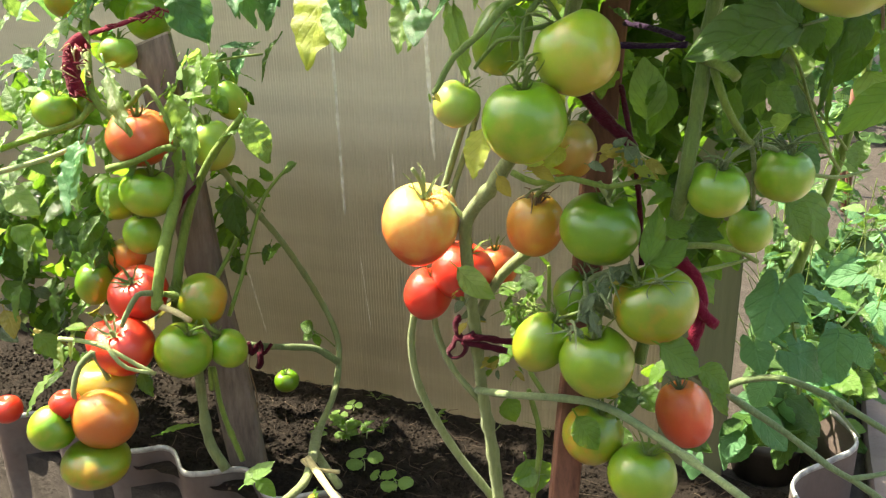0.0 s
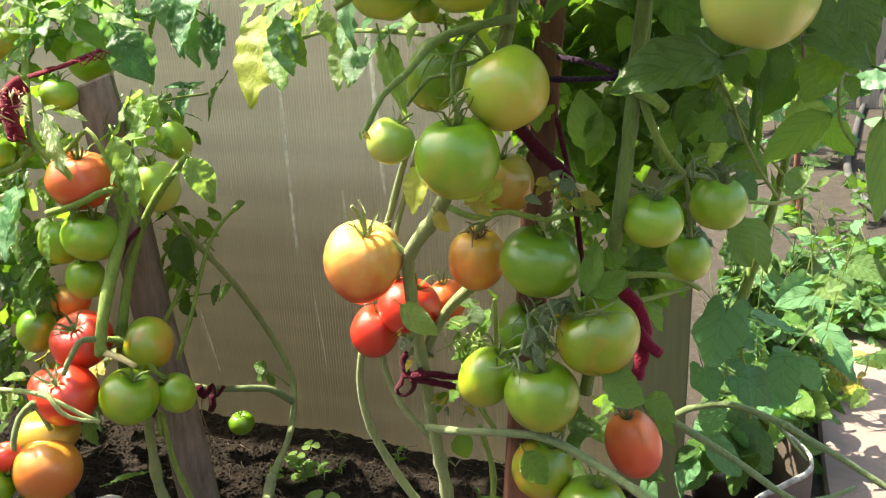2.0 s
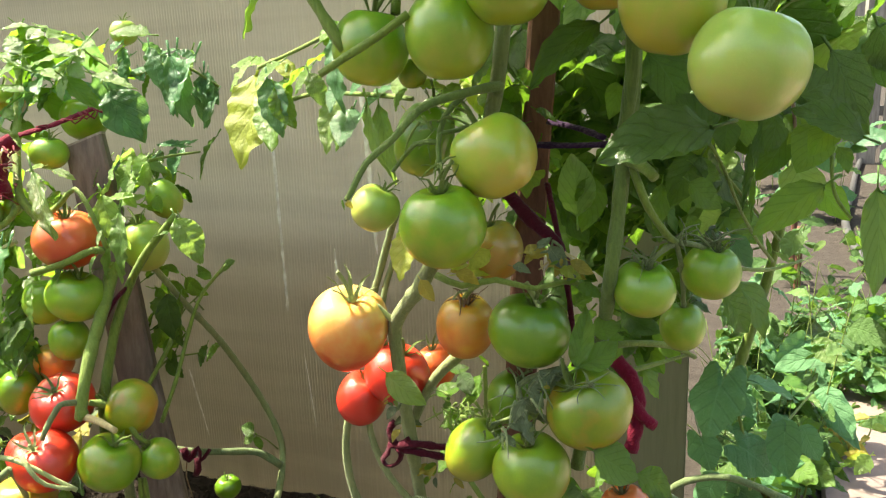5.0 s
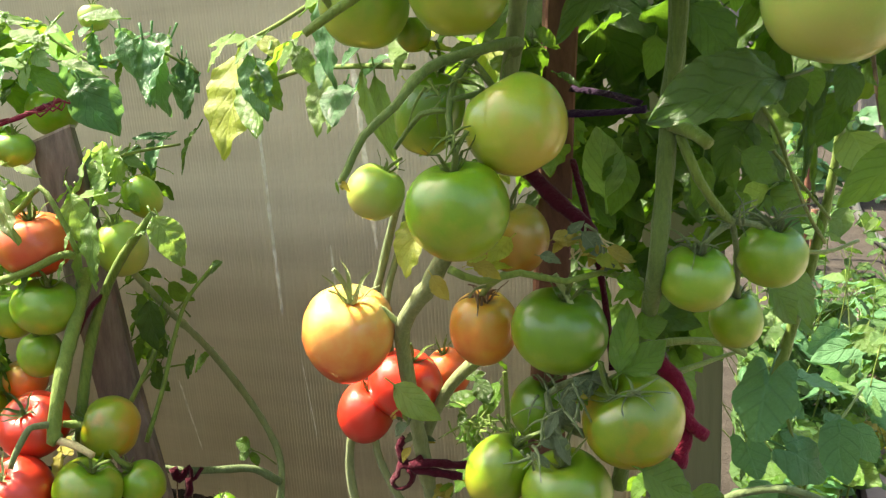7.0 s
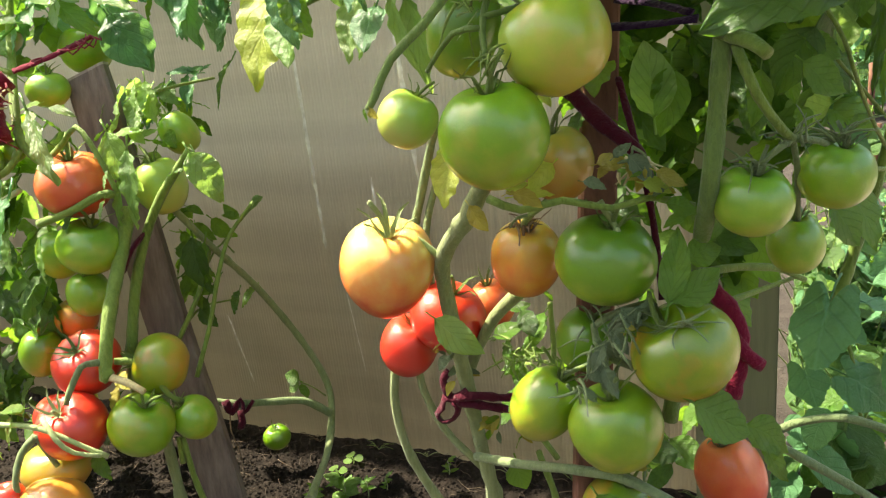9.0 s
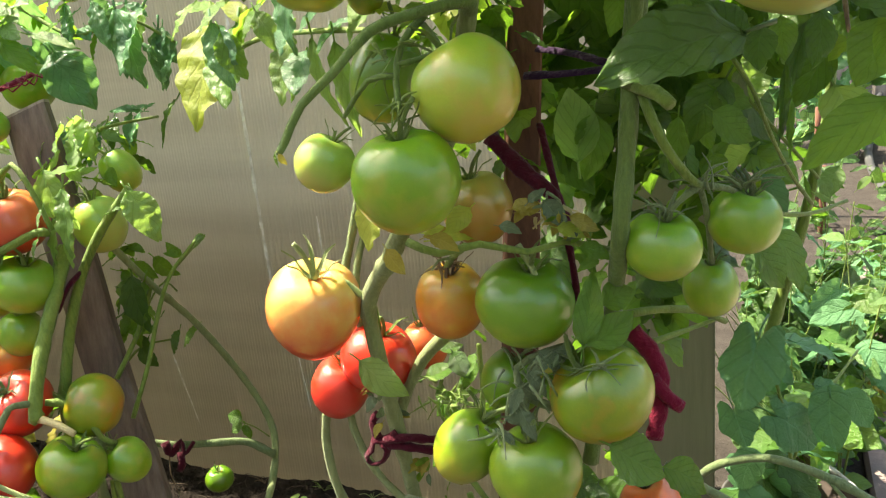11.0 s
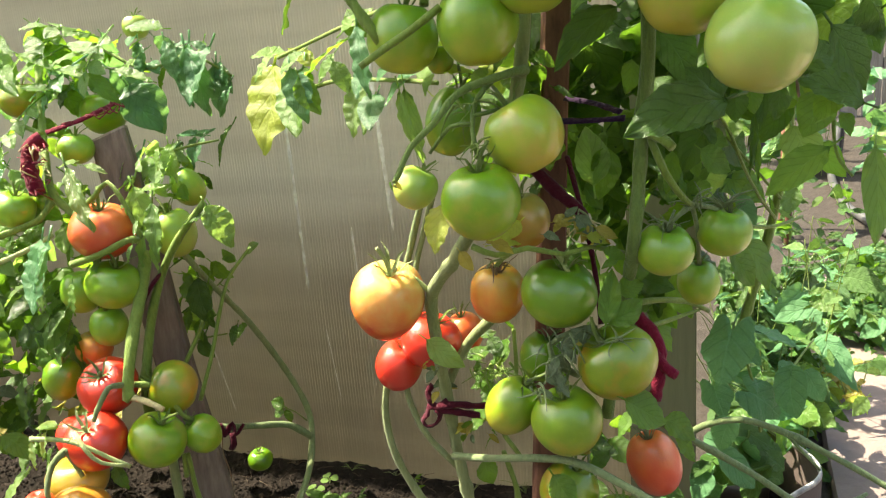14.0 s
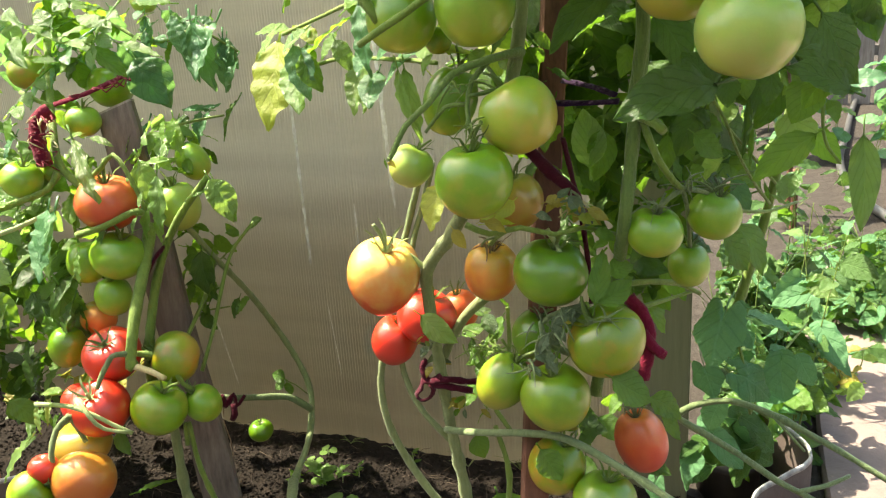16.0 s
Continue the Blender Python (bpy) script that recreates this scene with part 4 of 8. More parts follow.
stem(main_plant, "side_stem", [(-0.333, 0.795, 0.856), (-0.344, 0.806, 0.839), (-0.357, 0.811, 0.808), (-0.366, 0.807, 0.776), (-0.371, 0.801, 0.753), (-0.371, 0.788, 0.703), (-0.361, 0.786, 0.656)], 0.0040, 0.0046, "grey")
stem(main_plant, "side_stem", [(-0.324, 0.799, 0.859), (-0.334, 0.810, 0.837), (-0.350, 0.817, 0.797), (-0.358, 0.805, 0.763), (-0.360, 0.799, 0.735), (-0.359, 0.799, 0.687)], 0.0036, 0.0042, "grey")
stem(main_plant, "truss", [(-0.155, 0.734, 0.668), (-0.172, 0.721, 0.683), (-0.184, 0.733, 0.700), (-0.160, 0.738, 0.714), (-0.139, 0.739, 0.722)], 0.0040, 0.0028, "grey")
stem(main_plant, "truss", [(-0.172, 0.721, 0.683), (-0.170, 0.703, 0.666), (-0.166, 0.701, 0.657)], 0.0028, 0.0022, "grey")
stem(main_plant, "truss", [(-0.174, 0.719, 0.680), (-0.196, 0.716, 0.669), (-0.206, 0.710, 0.667)], 0.0022, 0.0020, "grey")
stem(main_plant, "side_stem", [(-0.104, 0.783, 0.732), (-0.081, 0.813, 0.726), (-0.054, 0.853, 0.711), (-0.032, 0.878, 0.692)], 0.0040, 0.0024, "green")
stem(main_plant, "side_stem", [(-0.091, 0.800, 0.699), (-0.065, 0.843, 0.695), (-0.037, 0.887, 0.692)], 0.0030, 0.0016, "green")
stem(main_plant, "side_stem", [(-0.316, 0.625, 1.001), (-0.296, 0.633, 1.014), (-0.273, 0.643, 1.028), (-0.246, 0.651, 1.046)], 0.0030, 0.0037, "green")
stem(main_plant, "side_stem", [(-0.527, 0.910, 0.966), (-0.470, 0.882, 0.975), (-0.364, 0.815, 0.975), (-0.304, 0.782, 0.972)], 0.0028, 0.0026, "green")
stem(main_plant, "side_stem", [(-0.599, 0.951, 1.006), (-0.532, 0.931, 1.024), (-0.454, 0.879, 1.040), (-0.362, 0.811, 1.055)], 0.0026, 0.0026, "green")
stem(main_plant, "side_stem", [(-0.079, 0.714, 1.038), (-0.077, 0.711, 0.999), (-0.085, 0.719, 0.938), (-0.088, 0.724, 0.922)], 0.0059, 0.0063, "dark")
leaf(main_plant, (-0.641, 1.011, 1.000), (-0.656, 0.937, 0.888), 0.60, (-0.15, -0.81, 1.10), "yellow")
leaf(main_plant, (-0.571, 0.971, 0.994), (-0.567, 0.904, 0.907), 0.62, (-0.65, -0.90, 1.49), "green")
leaf(main_plant, (-0.487, 0.952, 1.025), (-0.583, 0.948, 0.979), 0.45, (-0.73, -0.47, 1.76), "green")
leaf(main_plant, (-0.604, 0.986, 1.012), (-0.652, 0.964, 1.013), 0.50, (-0.37, -0.80, 1.39), "lime")
leaf(main_plant, (-0.559, 0.975, 0.989), (-0.593, 0.972, 1.023), 0.50, (-0.38, -0.77, 1.48), "yellow")
leaf(main_plant, (-0.414, 0.828, 1.041), (-0.410, 0.799, 0.961), 0.36, (-0.79, -1.10, 1.12), "blue")
leaf(main_plant, (-0.432, 0.866, 0.978), (-0.443, 0.835, 0.911), 0.40, (-0.15, -0.81, 1.10), "lime")
leaf(main_plant, (-0.409, 0.844, 0.955), (-0.425, 0.822, 0.917), 0.50, (-0.53, -0.95, 1.20), "green")
leaf(main_plant, (-0.405, 0.848, 0.961), (-0.401, 0.801, 0.925), 0.50, (0.11, -0.66, 1.18), "blue")
leaf(main_plant, (-0.338, 0.818, 0.985), (-0.378, 0.790, 0.959), 0.50, (-0.39, -0.74, 1.57), "blue")
leaf(main_plant, (-0.353, 0.805, 0.969), (-0.338, 0.781, 0.887), 0.24, (-0.23, -0.89, 1.01), "lime")
leaf(main_plant, (-0.291, 0.742, 0.852), (-0.302, 0.718, 0.802), 0.55, (-0.42, -0.94, 1.11), "yellow")
leaf(main_plant, (-0.281, 0.729, 0.987), (-0.248, 0.745, 0.988), 0.50, (-0.37, -0.80, 1.39), "yellow")
leaf(main_plant, (-0.224, 0.709, 0.989), (-0.239, 0.696, 0.973), 0.50, (0.32, -0.64, 0.99), "lime")
leaf(main_plant, (-0.449, 0.855, 1.031), (-0.423, 0.881, 1.066), 0.50, (-0.34, -0.86, 1.20), "lime")
leaf(main_plant, (-0.419, 0.866, 1.023), (-0.446, 0.868, 1.062), 0.60, (-0.34, -0.86, 1.20), "green")
leaf(main_plant, (-0.198, 0.700, 0.843), (-0.214, 0.686, 0.827), 0.60, (0.36, -0.76, 0.61), "yellow")
leaf(main_plant, (-0.228, 0.689, 0.820), (-0.200, 0.703, 0.823), 0.50, (-0.37, -0.80, 1.39), "yellow")
leaf(main_plant, (-0.008, 0.679, 0.954), (-0.082, 0.605, 0.941), 0.40, (0.19, -0.63, 0.55), "dark")
leaf(main_plant, (-0.102, 0.714, 1.035), (-0.155, 0.673, 0.994), 0.42, (0.08, -0.86, 0.72), "dark")
leaf(main_plant, (-0.099, 0.766, 0.986), (-0.102, 0.753, 0.955), 0.55, (0.37, -0.79, 0.52), "green")
leaf(main_plant, (0.069, 0.676, 0.913), (0.019, 0.662, 0.877), 0.40, (0.25, -0.74, 0.80), "green")
leaf(main_plant, (0.108, 0.737, 0.904), (0.108, 0.706, 0.822), 0.26, (-0.17, -1.04, 0.53), "soft")
leaf(main_plant, (0.091, 0.664, 0.946), (0.043, 0.651, 0.971), 0.55, (0.34, -0.70, 0.80), "dark")
leaf(main_plant, (0.064, 0.687, 1.008), (0.101, 0.685, 0.959), 0.60, (0.35, -0.73, 0.71), "dark")
leaf(main_plant, (0.045, 0.711, 0.972), (0.089, 0.737, 0.986), 0.60, (0.35, -0.73, 0.71), "dark")
leaf(main_plant, (-0.019, 0.806, 0.933), (-0.050, 0.808, 0.974), 0.70, (0.36, -0.76, 0.61), "dark")
leaf(main_plant, (-0.084, 0.830, 1.011), (-0.041, 0.827, 0.952), 0.60, (0.35, -0.73, 0.71), "dark")
leaf(main_plant, (-0.039, 0.804, 0.892), (-0.007, 0.810, 0.868), 0.70, (0.46, -0.75, 0.52), "green")
leaf(main_plant, (-0.030, 0.840, 0.913), (-0.053, 0.812, 0.868), 0.55, (0.28, -0.84, 0.52), "dark")
leaf(main_plant, (0.030, 0.930, 0.953), (0.009, 0.891, 0.878), 0.30, (0.37, -0.79, 0.52), "dark", "long")
leaf(main_plant, (-0.157, 0.869, 0.838), (-0.167, 0.892, 0.908), 0.50, (0.36, -0.76, 0.61), "lime")
leaf(main_plant, (-0.146, 0.892, 0.884), (-0.150, 0.867, 0.826), 0.50, (0.36, -0.76, 0.61), "green")
leaf(main_plant, (-0.118, 0.687, 0.742), (-0.114, 0.709, 0.795), 0.34, (0.10, -0.92, 0.53), "green")
leaf(main_plant, (-0.116, 0.688, 0.744), (-0.084, 0.711, 0.766), 0.50, (0.53, -0.65, 0.70), "green")
leaf(main_plant, (-0.108, 0.712, 0.766), (-0.085, 0.727, 0.776), 0.70, (0.35, -0.73, 0.71), "green")
leaf(main_plant, (-0.102, 0.684, 0.670), (-0.060, 0.693, 0.645), 0.75, (0.33, -0.67, 0.90), "green")
leaf(main_plant, (-0.071, 0.734, 0.626), (-0.034, 0.742, 0.603), 0.60, (0.34, -0.70, 0.80), "green")
leaf(main_plant, (-0.057, 0.735, 0.612), (-0.035, 0.733, 0.581), 0.45, (0.64, -0.64, 0.61), "green")
# lime colour stands in for the light on this leaf
leaf(main_plant, (-0.312, 0.704, 0.711), (-0.268, 0.702, 0.684), 0.46, (-0.25, -0.75, 0.85), "lime")
leaf(main_plant, (-0.175, 0.717, 0.647), (-0.189, 0.706, 0.635), 0.50, (0.34, -0.70, 0.80), "dark")
leaf(main_plant, (-0.175, 0.680, 0.581), (-0.150, 0.678, 0.546), 0.62, (0.18, -0.85, 0.62), "green")
leaf(main_plant, (-0.087, 0.814, 0.550), (-0.074, 0.799, 0.497), 0.50, (0.64, -0.64, 0.61), "green")
leaf(main_plant, (-0.122, 0.720, 0.592), (-0.140, 0.703, 0.569), 0.40, (0.34, -0.70, 0.80), "dark")
leaf(main_plant, (-0.292, 0.808, 0.510), (-0.279, 0.802, 0.477), 0.70, (0.36, -0.76, 0.61), "green")
leaf(main_plant, (-0.267, 0.801, 0.432), (-0.249, 0.792, 0.386), 0.90, (0.36, -0.76, 0.61), "green")
leaf(main_plant, (-0.249, 0.802, 0.412), (-0.280, 0.786, 0.407), 0.70, (0.36, -0.76, 0.61), "soft")
leaf(main_plant, (-0.173, 0.699, 0.703), (-0.154, 0.702, 0.690), 0.45, (0.36, -0.76, 0.61), "wilt")
leaf(main_plant, (-0.155, 0.715, 0.723), (-0.162, 0.702, 0.698), 0.45, (0.36, -0.76, 0.61), "wilt")
leaf(main_plant, (-0.141, 0.723, 0.728), (-0.150, 0.709, 0.703), 0.45, (0.36, -0.76, 0.61), "wilt")
leaf(main_plant, (-0.160, 0.697, 0.683), (-0.168, 0.687, 0.668), 0.45, (0.36, -0.76, 0.61), "wilt")
leaf(main_plant, (-0.176, 0.692, 0.691), (-0.158, 0.694, 0.672), 0.45, (0.36, -0.76, 0.61), "wilt")
leaf(main_plant, (-0.149, 0.713, 0.713), (-0.136, 0.723, 0.723), 0.45, (0.36, -0.76, 0.61), "wilt")
leaf(main_plant, (-0.167, 0.712, 0.836), (-0.151, 0.720, 0.838), 0.45, (0.35, -0.73, 0.71), "dry")
leaf(main_plant, (-0.152, 0.721, 0.840), (-0.135, 0.721, 0.823), 0.45, (0.35, -0.73, 0.71), "dry")
leaf(main_plant, (-0.139, 0.724, 0.835), (-0.143, 0.716, 0.817), 0.45, (0.35, -0.73, 0.71), "dry")
leaf(main_plant, (-0.133, 0.722, 0.823), (-0.116, 0.727, 0.814), 0.45, (0.35, -0.73, 0.71), "dry")
leaf(main_plant, (-0.229, 0.679, 0.825), (-0.214, 0.689, 0.832), 0.45, (0.35, -0.73, 0.71), "dry")
leaf(main_plant, (-0.161, 0.716, 0.838), (-0.169, 0.708, 0.829), 0.45, (0.35, -0.73, 0.71), "dry")
end_climber = thing("climber", "climber with large lobed blue-green leaves at the bed end", "climbing plant", "climbers at the bed end", at=(-0.023, 1.325, 0.180))
leaf(end_climber, (-0.005, 1.023, 0.631), (-0.022, 0.955, 0.567), 0.46, (-0.33, -0.90, 1.10), "heart", "lobed")
leaf(end_climber, (0.003, 1.034, 0.589), (0.032, 1.026, 0.565), 0.50, (-0.16, -0.78, 1.19), "heart", "heart")
leaf(end_climber, (-0.033, 1.002, 0.549), (-0.015, 0.991, 0.500), 0.50, (-0.34, -0.86, 1.20), "heart", "lobed")
leaf(end_climber, (0.006, 1.025, 0.532), (0.059, 1.033, 0.489), 0.55, (-0.37, -0.80, 1.39), "heart", "lobed")
leaf(end_climber, (0.067, 1.046, 0.544), (0.072, 1.008, 0.500), 0.60, (-0.36, -0.83, 1.29), "heart", "heart")
leaf(end_climber, (0.058, 1.065, 0.545), (0.089, 1.076, 0.534), 0.70, (-0.37, -0.80, 1.39), "heart", "heart")
leaf(end_climber, (0.093, 1.096, 0.521), (0.116, 1.092, 0.484), 0.60, (-0.37, -0.80, 1.39), "heart", "heart")
leaf(end_climber, (0.033, 1.183, 0.546), (0.092, 1.201, 0.521), 0.45, (-0.52, -0.45, 1.57), "heart", "heart")
leaf(end_climber, (-0.009, 0.972, 0.503), (-0.022, 0.954, 0.472), 0.80, (-0.36, -0.83, 1.29), "heart", "heart")
leaf(end_climber, (-0.012, 1.003, 0.436), (0.030, 1.005, 0.390), 0.50, (-0.36, -0.83, 1.29), "heart", "heart")
leaf(end_climber, (-0.079, 0.889, 0.434), (-0.081, 0.876, 0.401), 0.50, (-0.36, -0.83, 1.29), "heart", "lobed")
stem(end_climber, "stalk", [(0.031, 1.042, 0.456), (0.020, 1.041, 0.527), (0.003, 1.044, 0.585), (-0.008, 1.039, 0.616)], 0.0022, 0.0018, "green")
stem(end_climber, "stalk", [(0.031, 1.042, 0.456), (0.048, 1.068, 0.502), (0.066, 1.077, 0.533), (0.102, 1.158, 0.551)], 0.0018, 0.0015, "green")
stem(end_climber, "stalk", [(-0.000, 1.135, 0.553), (0.018, 1.148, 0.625), (0.041, 1.142, 0.733), (0.058, 1.136, 0.847), (0.061, 1.120, 0.953)], 0.0079, 0.0041, "green")
stem(end_climber, "stalk", [(-0.019, 0.994, 0.875), (0.013, 1.016, 0.832), (0.047, 1.048, 0.785)], 0.0019, 0.0017, "green")
tie("cloth_tie", [(-0.199, 0.756, 0.885), (-0.172, 0.748, 0.860), (-0.149, 0.745, 0.841), (-0.143, 0.761, 0.813)], 0.0070, CLOTH_RED, "dark red cloth strip slung round the reddish stake", 0.45)
tie("cloth_tie", [(-0.174, 0.810, 0.886), (-0.161, 0.790, 0.851), (-0.147, 0.770, 0.811), (-0.139, 0.762, 0.768), (-0.133, 0.752, 0.719)], 0.0037, CLOTH_RED, "dark red cloth strip running down the reddish stake", 0.45)
tie("cloth_tie", [(-0.171, 0.764, 0.929), (-0.139, 0.761, 0.929), (-0.105, 0.754, 0.931)], 0.0040, CLOTH_PURPLE, "dark purple cloth strip tied from stake to stem", 0.45)
tie("cloth_tie", [(-0.178, 0.830, 0.945), (-0.143, 0.810, 0.940), (-0.113, 0.786, 0.933)], 0.0040, CLOTH_PURPLE, "dark purple cloth strip tied from stake to stem", 0.45)
tie("cloth_tie", [(-0.102, 0.799, 0.711), (-0.084, 0.794, 0.692), (-0.077, 0.787, 0.665), (-0.082, 0.775, 0.625)], 0.0078, CLOTH_CRIMSON, "knotted crimson cloth with loose ends hanging beside fruit", 0.70, ends=[[(-0.084, 0.783, 0.678), (-0.071, 0.782, 0.661), (-0.060, 0.784, 0.652)]])
tie("cloth_tie", [(-0.318, 0.768, 0.606), (-0.328, 0.762, 0.600), (-0.338, 0.758, 0.602), (-0.341, 0.757, 0.592), (-0.348, 0.757, 0.583), (-0.342, 0.756, 0.576), (-0.331, 0.757, 0.580), (-0.326, 0.760, 0.590), (-0.331, 0.759, 0.598)], 0.0052, CLOTH_RED, "dark red cloth loop tied round the stem", 0.42, ends=[[(-0.334, 0.760, 0.603), (-0.341, 0.764, 0.616), (-0.336, 0.770, 0.624)], [(-0.330, 0.762, 0.600), (-0.307, 0.768, 0.602), (-0.286, 0.780, 0.596), (-0.268, 0.788, 0.597)], [(-0.328, 0.762, 0.596), (-0.306, 0.768, 0.592), (-0.284, 0.780, 0.584)]])
left_plant = thing("tomato_plant", "tomato plant with red and green fruit beside a grey stake", "tomato plant", "tomato plants", at=(-0.816, 0.857, 0.268))
tomato(left_plant, (-0.971, 0.934, 0.893), 0.0293, 0.92, "mid", (0.16, 0.07, 0.98))
tomato(left_plant, (-1.007, 0.831, 0.821), 0.0314, 0.96, "mid", (0.34, 0.07, 0.94))
tomato(left_plant, (-0.991, 0.874, 0.824), 0.0170, 1.08, "green", (0.00, 0.00, 1.00), calyx="")
tomato(left_plant, (-0.872, 0.855, 0.783), 0.0472, 0.96, "coral", (0.14, -0.11, 0.98))
tomato(left_plant, (-0.859, 0.843, 0.705), 0.0406, 0.94, "mid", (0.34, 0.07, 0.94))
tomato(left_plant, (-0.946, 0.864, 0.683), 0.0302, 1.23, "mid", (0.00, 0.00, 1.00), calyx="")
tomato(left_plant, (-0.882, 0.842, 0.639), 0.0286, 1.17, "mid", (0.00, 0.00, 1.00))
tomato(left_plant, (-0.937, 0.857, 0.593), 0.0289, 1.08, "rust", (0.00, 0.00, 1.00), calyx="")
tomato(left_plant, (-0.962, 0.809, 0.561), 0.0293, 1.27, "deep", (0.16, 0.07, 0.98))
tomato(left_plant, (-0.855, 0.791, 0.567), 0.0435, 0.95, "red", (0.17, -0.55, 0.81), calyx="dark")
tomato(left_plant, (-0.777, 0.833, 0.552), 0.0389, 1.03, "turning", (-0.78, -0.53, 0.33))
tomato(left_plant, (-0.843, 0.739, 0.507), 0.0439, 1.02, "red", (0.08, -0.54, 0.84), calyx="pale")
tomato(left_plant, (-0.921, 0.776, 0.485), 0.0297, 1.23, "red", (0.00, 0.00, 1.00), calyx="")
tomato(left_plant, (-0.773, 0.779, 0.496), 0.0419, 1.01, "green", (0.43, 0.02, 0.90))
tomato(left_plant, (-0.733, 0.827, 0.484), 0.0281, 1.17, "green", (-0.43, -0.36, 0.83))
tomato(left_plant, (-0.893, 0.737, 0.441), 0.0455, 0.82, "brown", (0.00, 0.00, 1.00), calyx="")
tomato(left_plant, (-0.840, 0.684, 0.423), 0.0455, 1.0, "rust", (-0.25, 0.72, 0.65), calyx="")
tomato(left_plant, (-0.898, 0.644, 0.418), 0.0327, 1.08, "green", (0.80, 0.36, 0.48))
tomato(left_plant, (-0.853, 0.666, 0.360), 0.0467, 0.78, "turning", (0.00, 0.00, 1.00), calyx="")
tomato(left_plant, (-0.824, 0.949, 0.755), 0.0362, 1.20, "milky", (-0.16, -0.07, 0.98))
tomato(left_plant, (-0.841, 1.021, 0.812), 0.0260, 1.37, "mid", (-0.45, -0.20, 0.87))
tomato(left_plant, (-1.012, 1.052, 0.935), 0.0400, 1.0, "green", (0.00, 0.00, 1.00))
tomato(left_plant, (-1.134, 1.003, 0.967), 0.0380, 0.86, "turning", (0.00, 0.00, 1.00))
tomato(left_plant, (-0.993, 1.144, 1.071), 0.0240, 0.99, "milky", (0.00, 0.00, 1.00))
tomato(left_plant, (-1.045, 0.683, 0.393), 0.0229, 1.00, "red", (0.00, 0.00, 1.00), calyx="")
tomato(left_plant, (-0.885, 0.661, 0.448), 0.0210, 1.08, "red", (0.00, 0.00, 1.00), calyx="")
stake("wooden_stake", (-0.780, 0.910, 0.116), (-0.940, 0.977, 0.907), 0.060, 0.022, WOOD_GREY, "grey-brown weathered plank stake leaning beside the tomato plant", (0.91, 0.41, -0.03))
stem(left_plant, "main_stem", [(-0.796, 0.856, 0.242), (-0.820, 0.853, 0.291), (-0.826, 0.857, 0.371), (-0.819, 0.851, 0.435)], 0.0082, 0.0068, "sage")
stem(left_plant, "side_stem", [(-0.755, 0.852, 0.271), (-0.780, 0.849, 0.355), (-0.789, 0.851, 0.431)], 0.0045, 0.0039, "green")
stem(left_plant, "side_stem", [(-0.794, 0.846, 0.393), (-0.794, 0.849, 0.431)], 0.0039, 0.0035, "green")
stem(left_plant, "main_stem", [(-0.821, 0.830, 0.445), (-0.831, 0.836, 0.534), (-0.827, 0.862, 0.625), (-0.818, 0.893, 0.696), (-0.792, 0.916, 0.753), (-0.747, 0.934, 0.807)], 0.0086, 0.0053, "green")
stem(left_plant, "side_stem", [(-0.842, 0.900, 0.735), (-0.824, 0.862, 0.700), (-0.808, 0.802, 0.630), (-0.802, 0.772, 0.573), (-0.796, 0.770, 0.562)], 0.0097, 0.0079, "green")
stem(left_plant, "side_stem", [(-0.796, 0.770, 0.564), (-0.769, 0.770, 0.560), (-0.742, 0.768, 0.552)], 0.0055, 0.0031, "cut", "snapped pale side shoot")
stem(left_plant, "truss", [(-0.806, 0.783, 0.577), (-0.808, 0.752, 0.589), (-0.815, 0.745, 0.582), (-0.824, 0.733, 0.560), (-0.827, 0.726, 0.546)], 0.0044, 0.0035, "grey")
stem(left_plant, "truss", [(-0.808, 0.792, 0.573), (-0.792, 0.808, 0.565), (-0.765, 0.806, 0.557), (-0.750, 0.811, 0.522), (-0.741, 0.822, 0.509)], 0.0044, 0.0033, "green")
stem(left_plant, "truss", [(-0.888, 0.673, 0.542), (-0.848, 0.689, 0.536), (-0.815, 0.699, 0.522), (-0.796, 0.712, 0.502), (-0.777, 0.725, 0.484)], 0.0034, 0.0031, "pale")
stem(left_plant, "truss", [(-0.835, 0.698, 0.544), (-0.811, 0.690, 0.523), (-0.799, 0.699, 0.502), (-0.777, 0.716, 0.491)], 0.0034, 0.0027, "pale")
stem(left_plant, "truss", [(-0.859, 0.699, 0.514), (-0.874, 0.685, 0.496), (-0.870, 0.666, 0.471), (-0.872, 0.665, 0.441)], 0.0047, 0.0039, "grey")
stem(left_plant, "truss", [(-0.859, 0.700, 0.516), (-0.853, 0.704, 0.490), (-0.850, 0.709, 0.469)], 0.0043, 0.0036, "grey")
stem(left_plant, "side_stem", [(-1.026, 0.746, 0.777), (-0.995, 0.789, 0.791), (-0.971, 0.840, 0.803), (-0.967, 0.862, 0.825)], 0.0048, 0.0054, "green")
stem(left_plant, "side_stem", [(-1.004, 0.723, 0.752), (-0.980, 0.760, 0.759), (-0.963, 0.795, 0.767), (-0.953, 0.840, 0.779)], 0.0039, 0.0037, "pale")
stem(left_plant, "main_stem", [(-0.930, 0.870, 0.800), (-0.973, 0.875, 0.835), (-1.004, 0.905, 0.889), (-1.037, 0.943, 0.936), (-1.082, 1.001, 1.019)], 0.0063, 0.0059, "green")
stem(left_plant, "side_stem", [(-1.079, 0.925, 0.941), (-1.045, 0.924, 0.927), (-1.018, 0.922, 0.919)], 0.0039, 0.0035, "green")
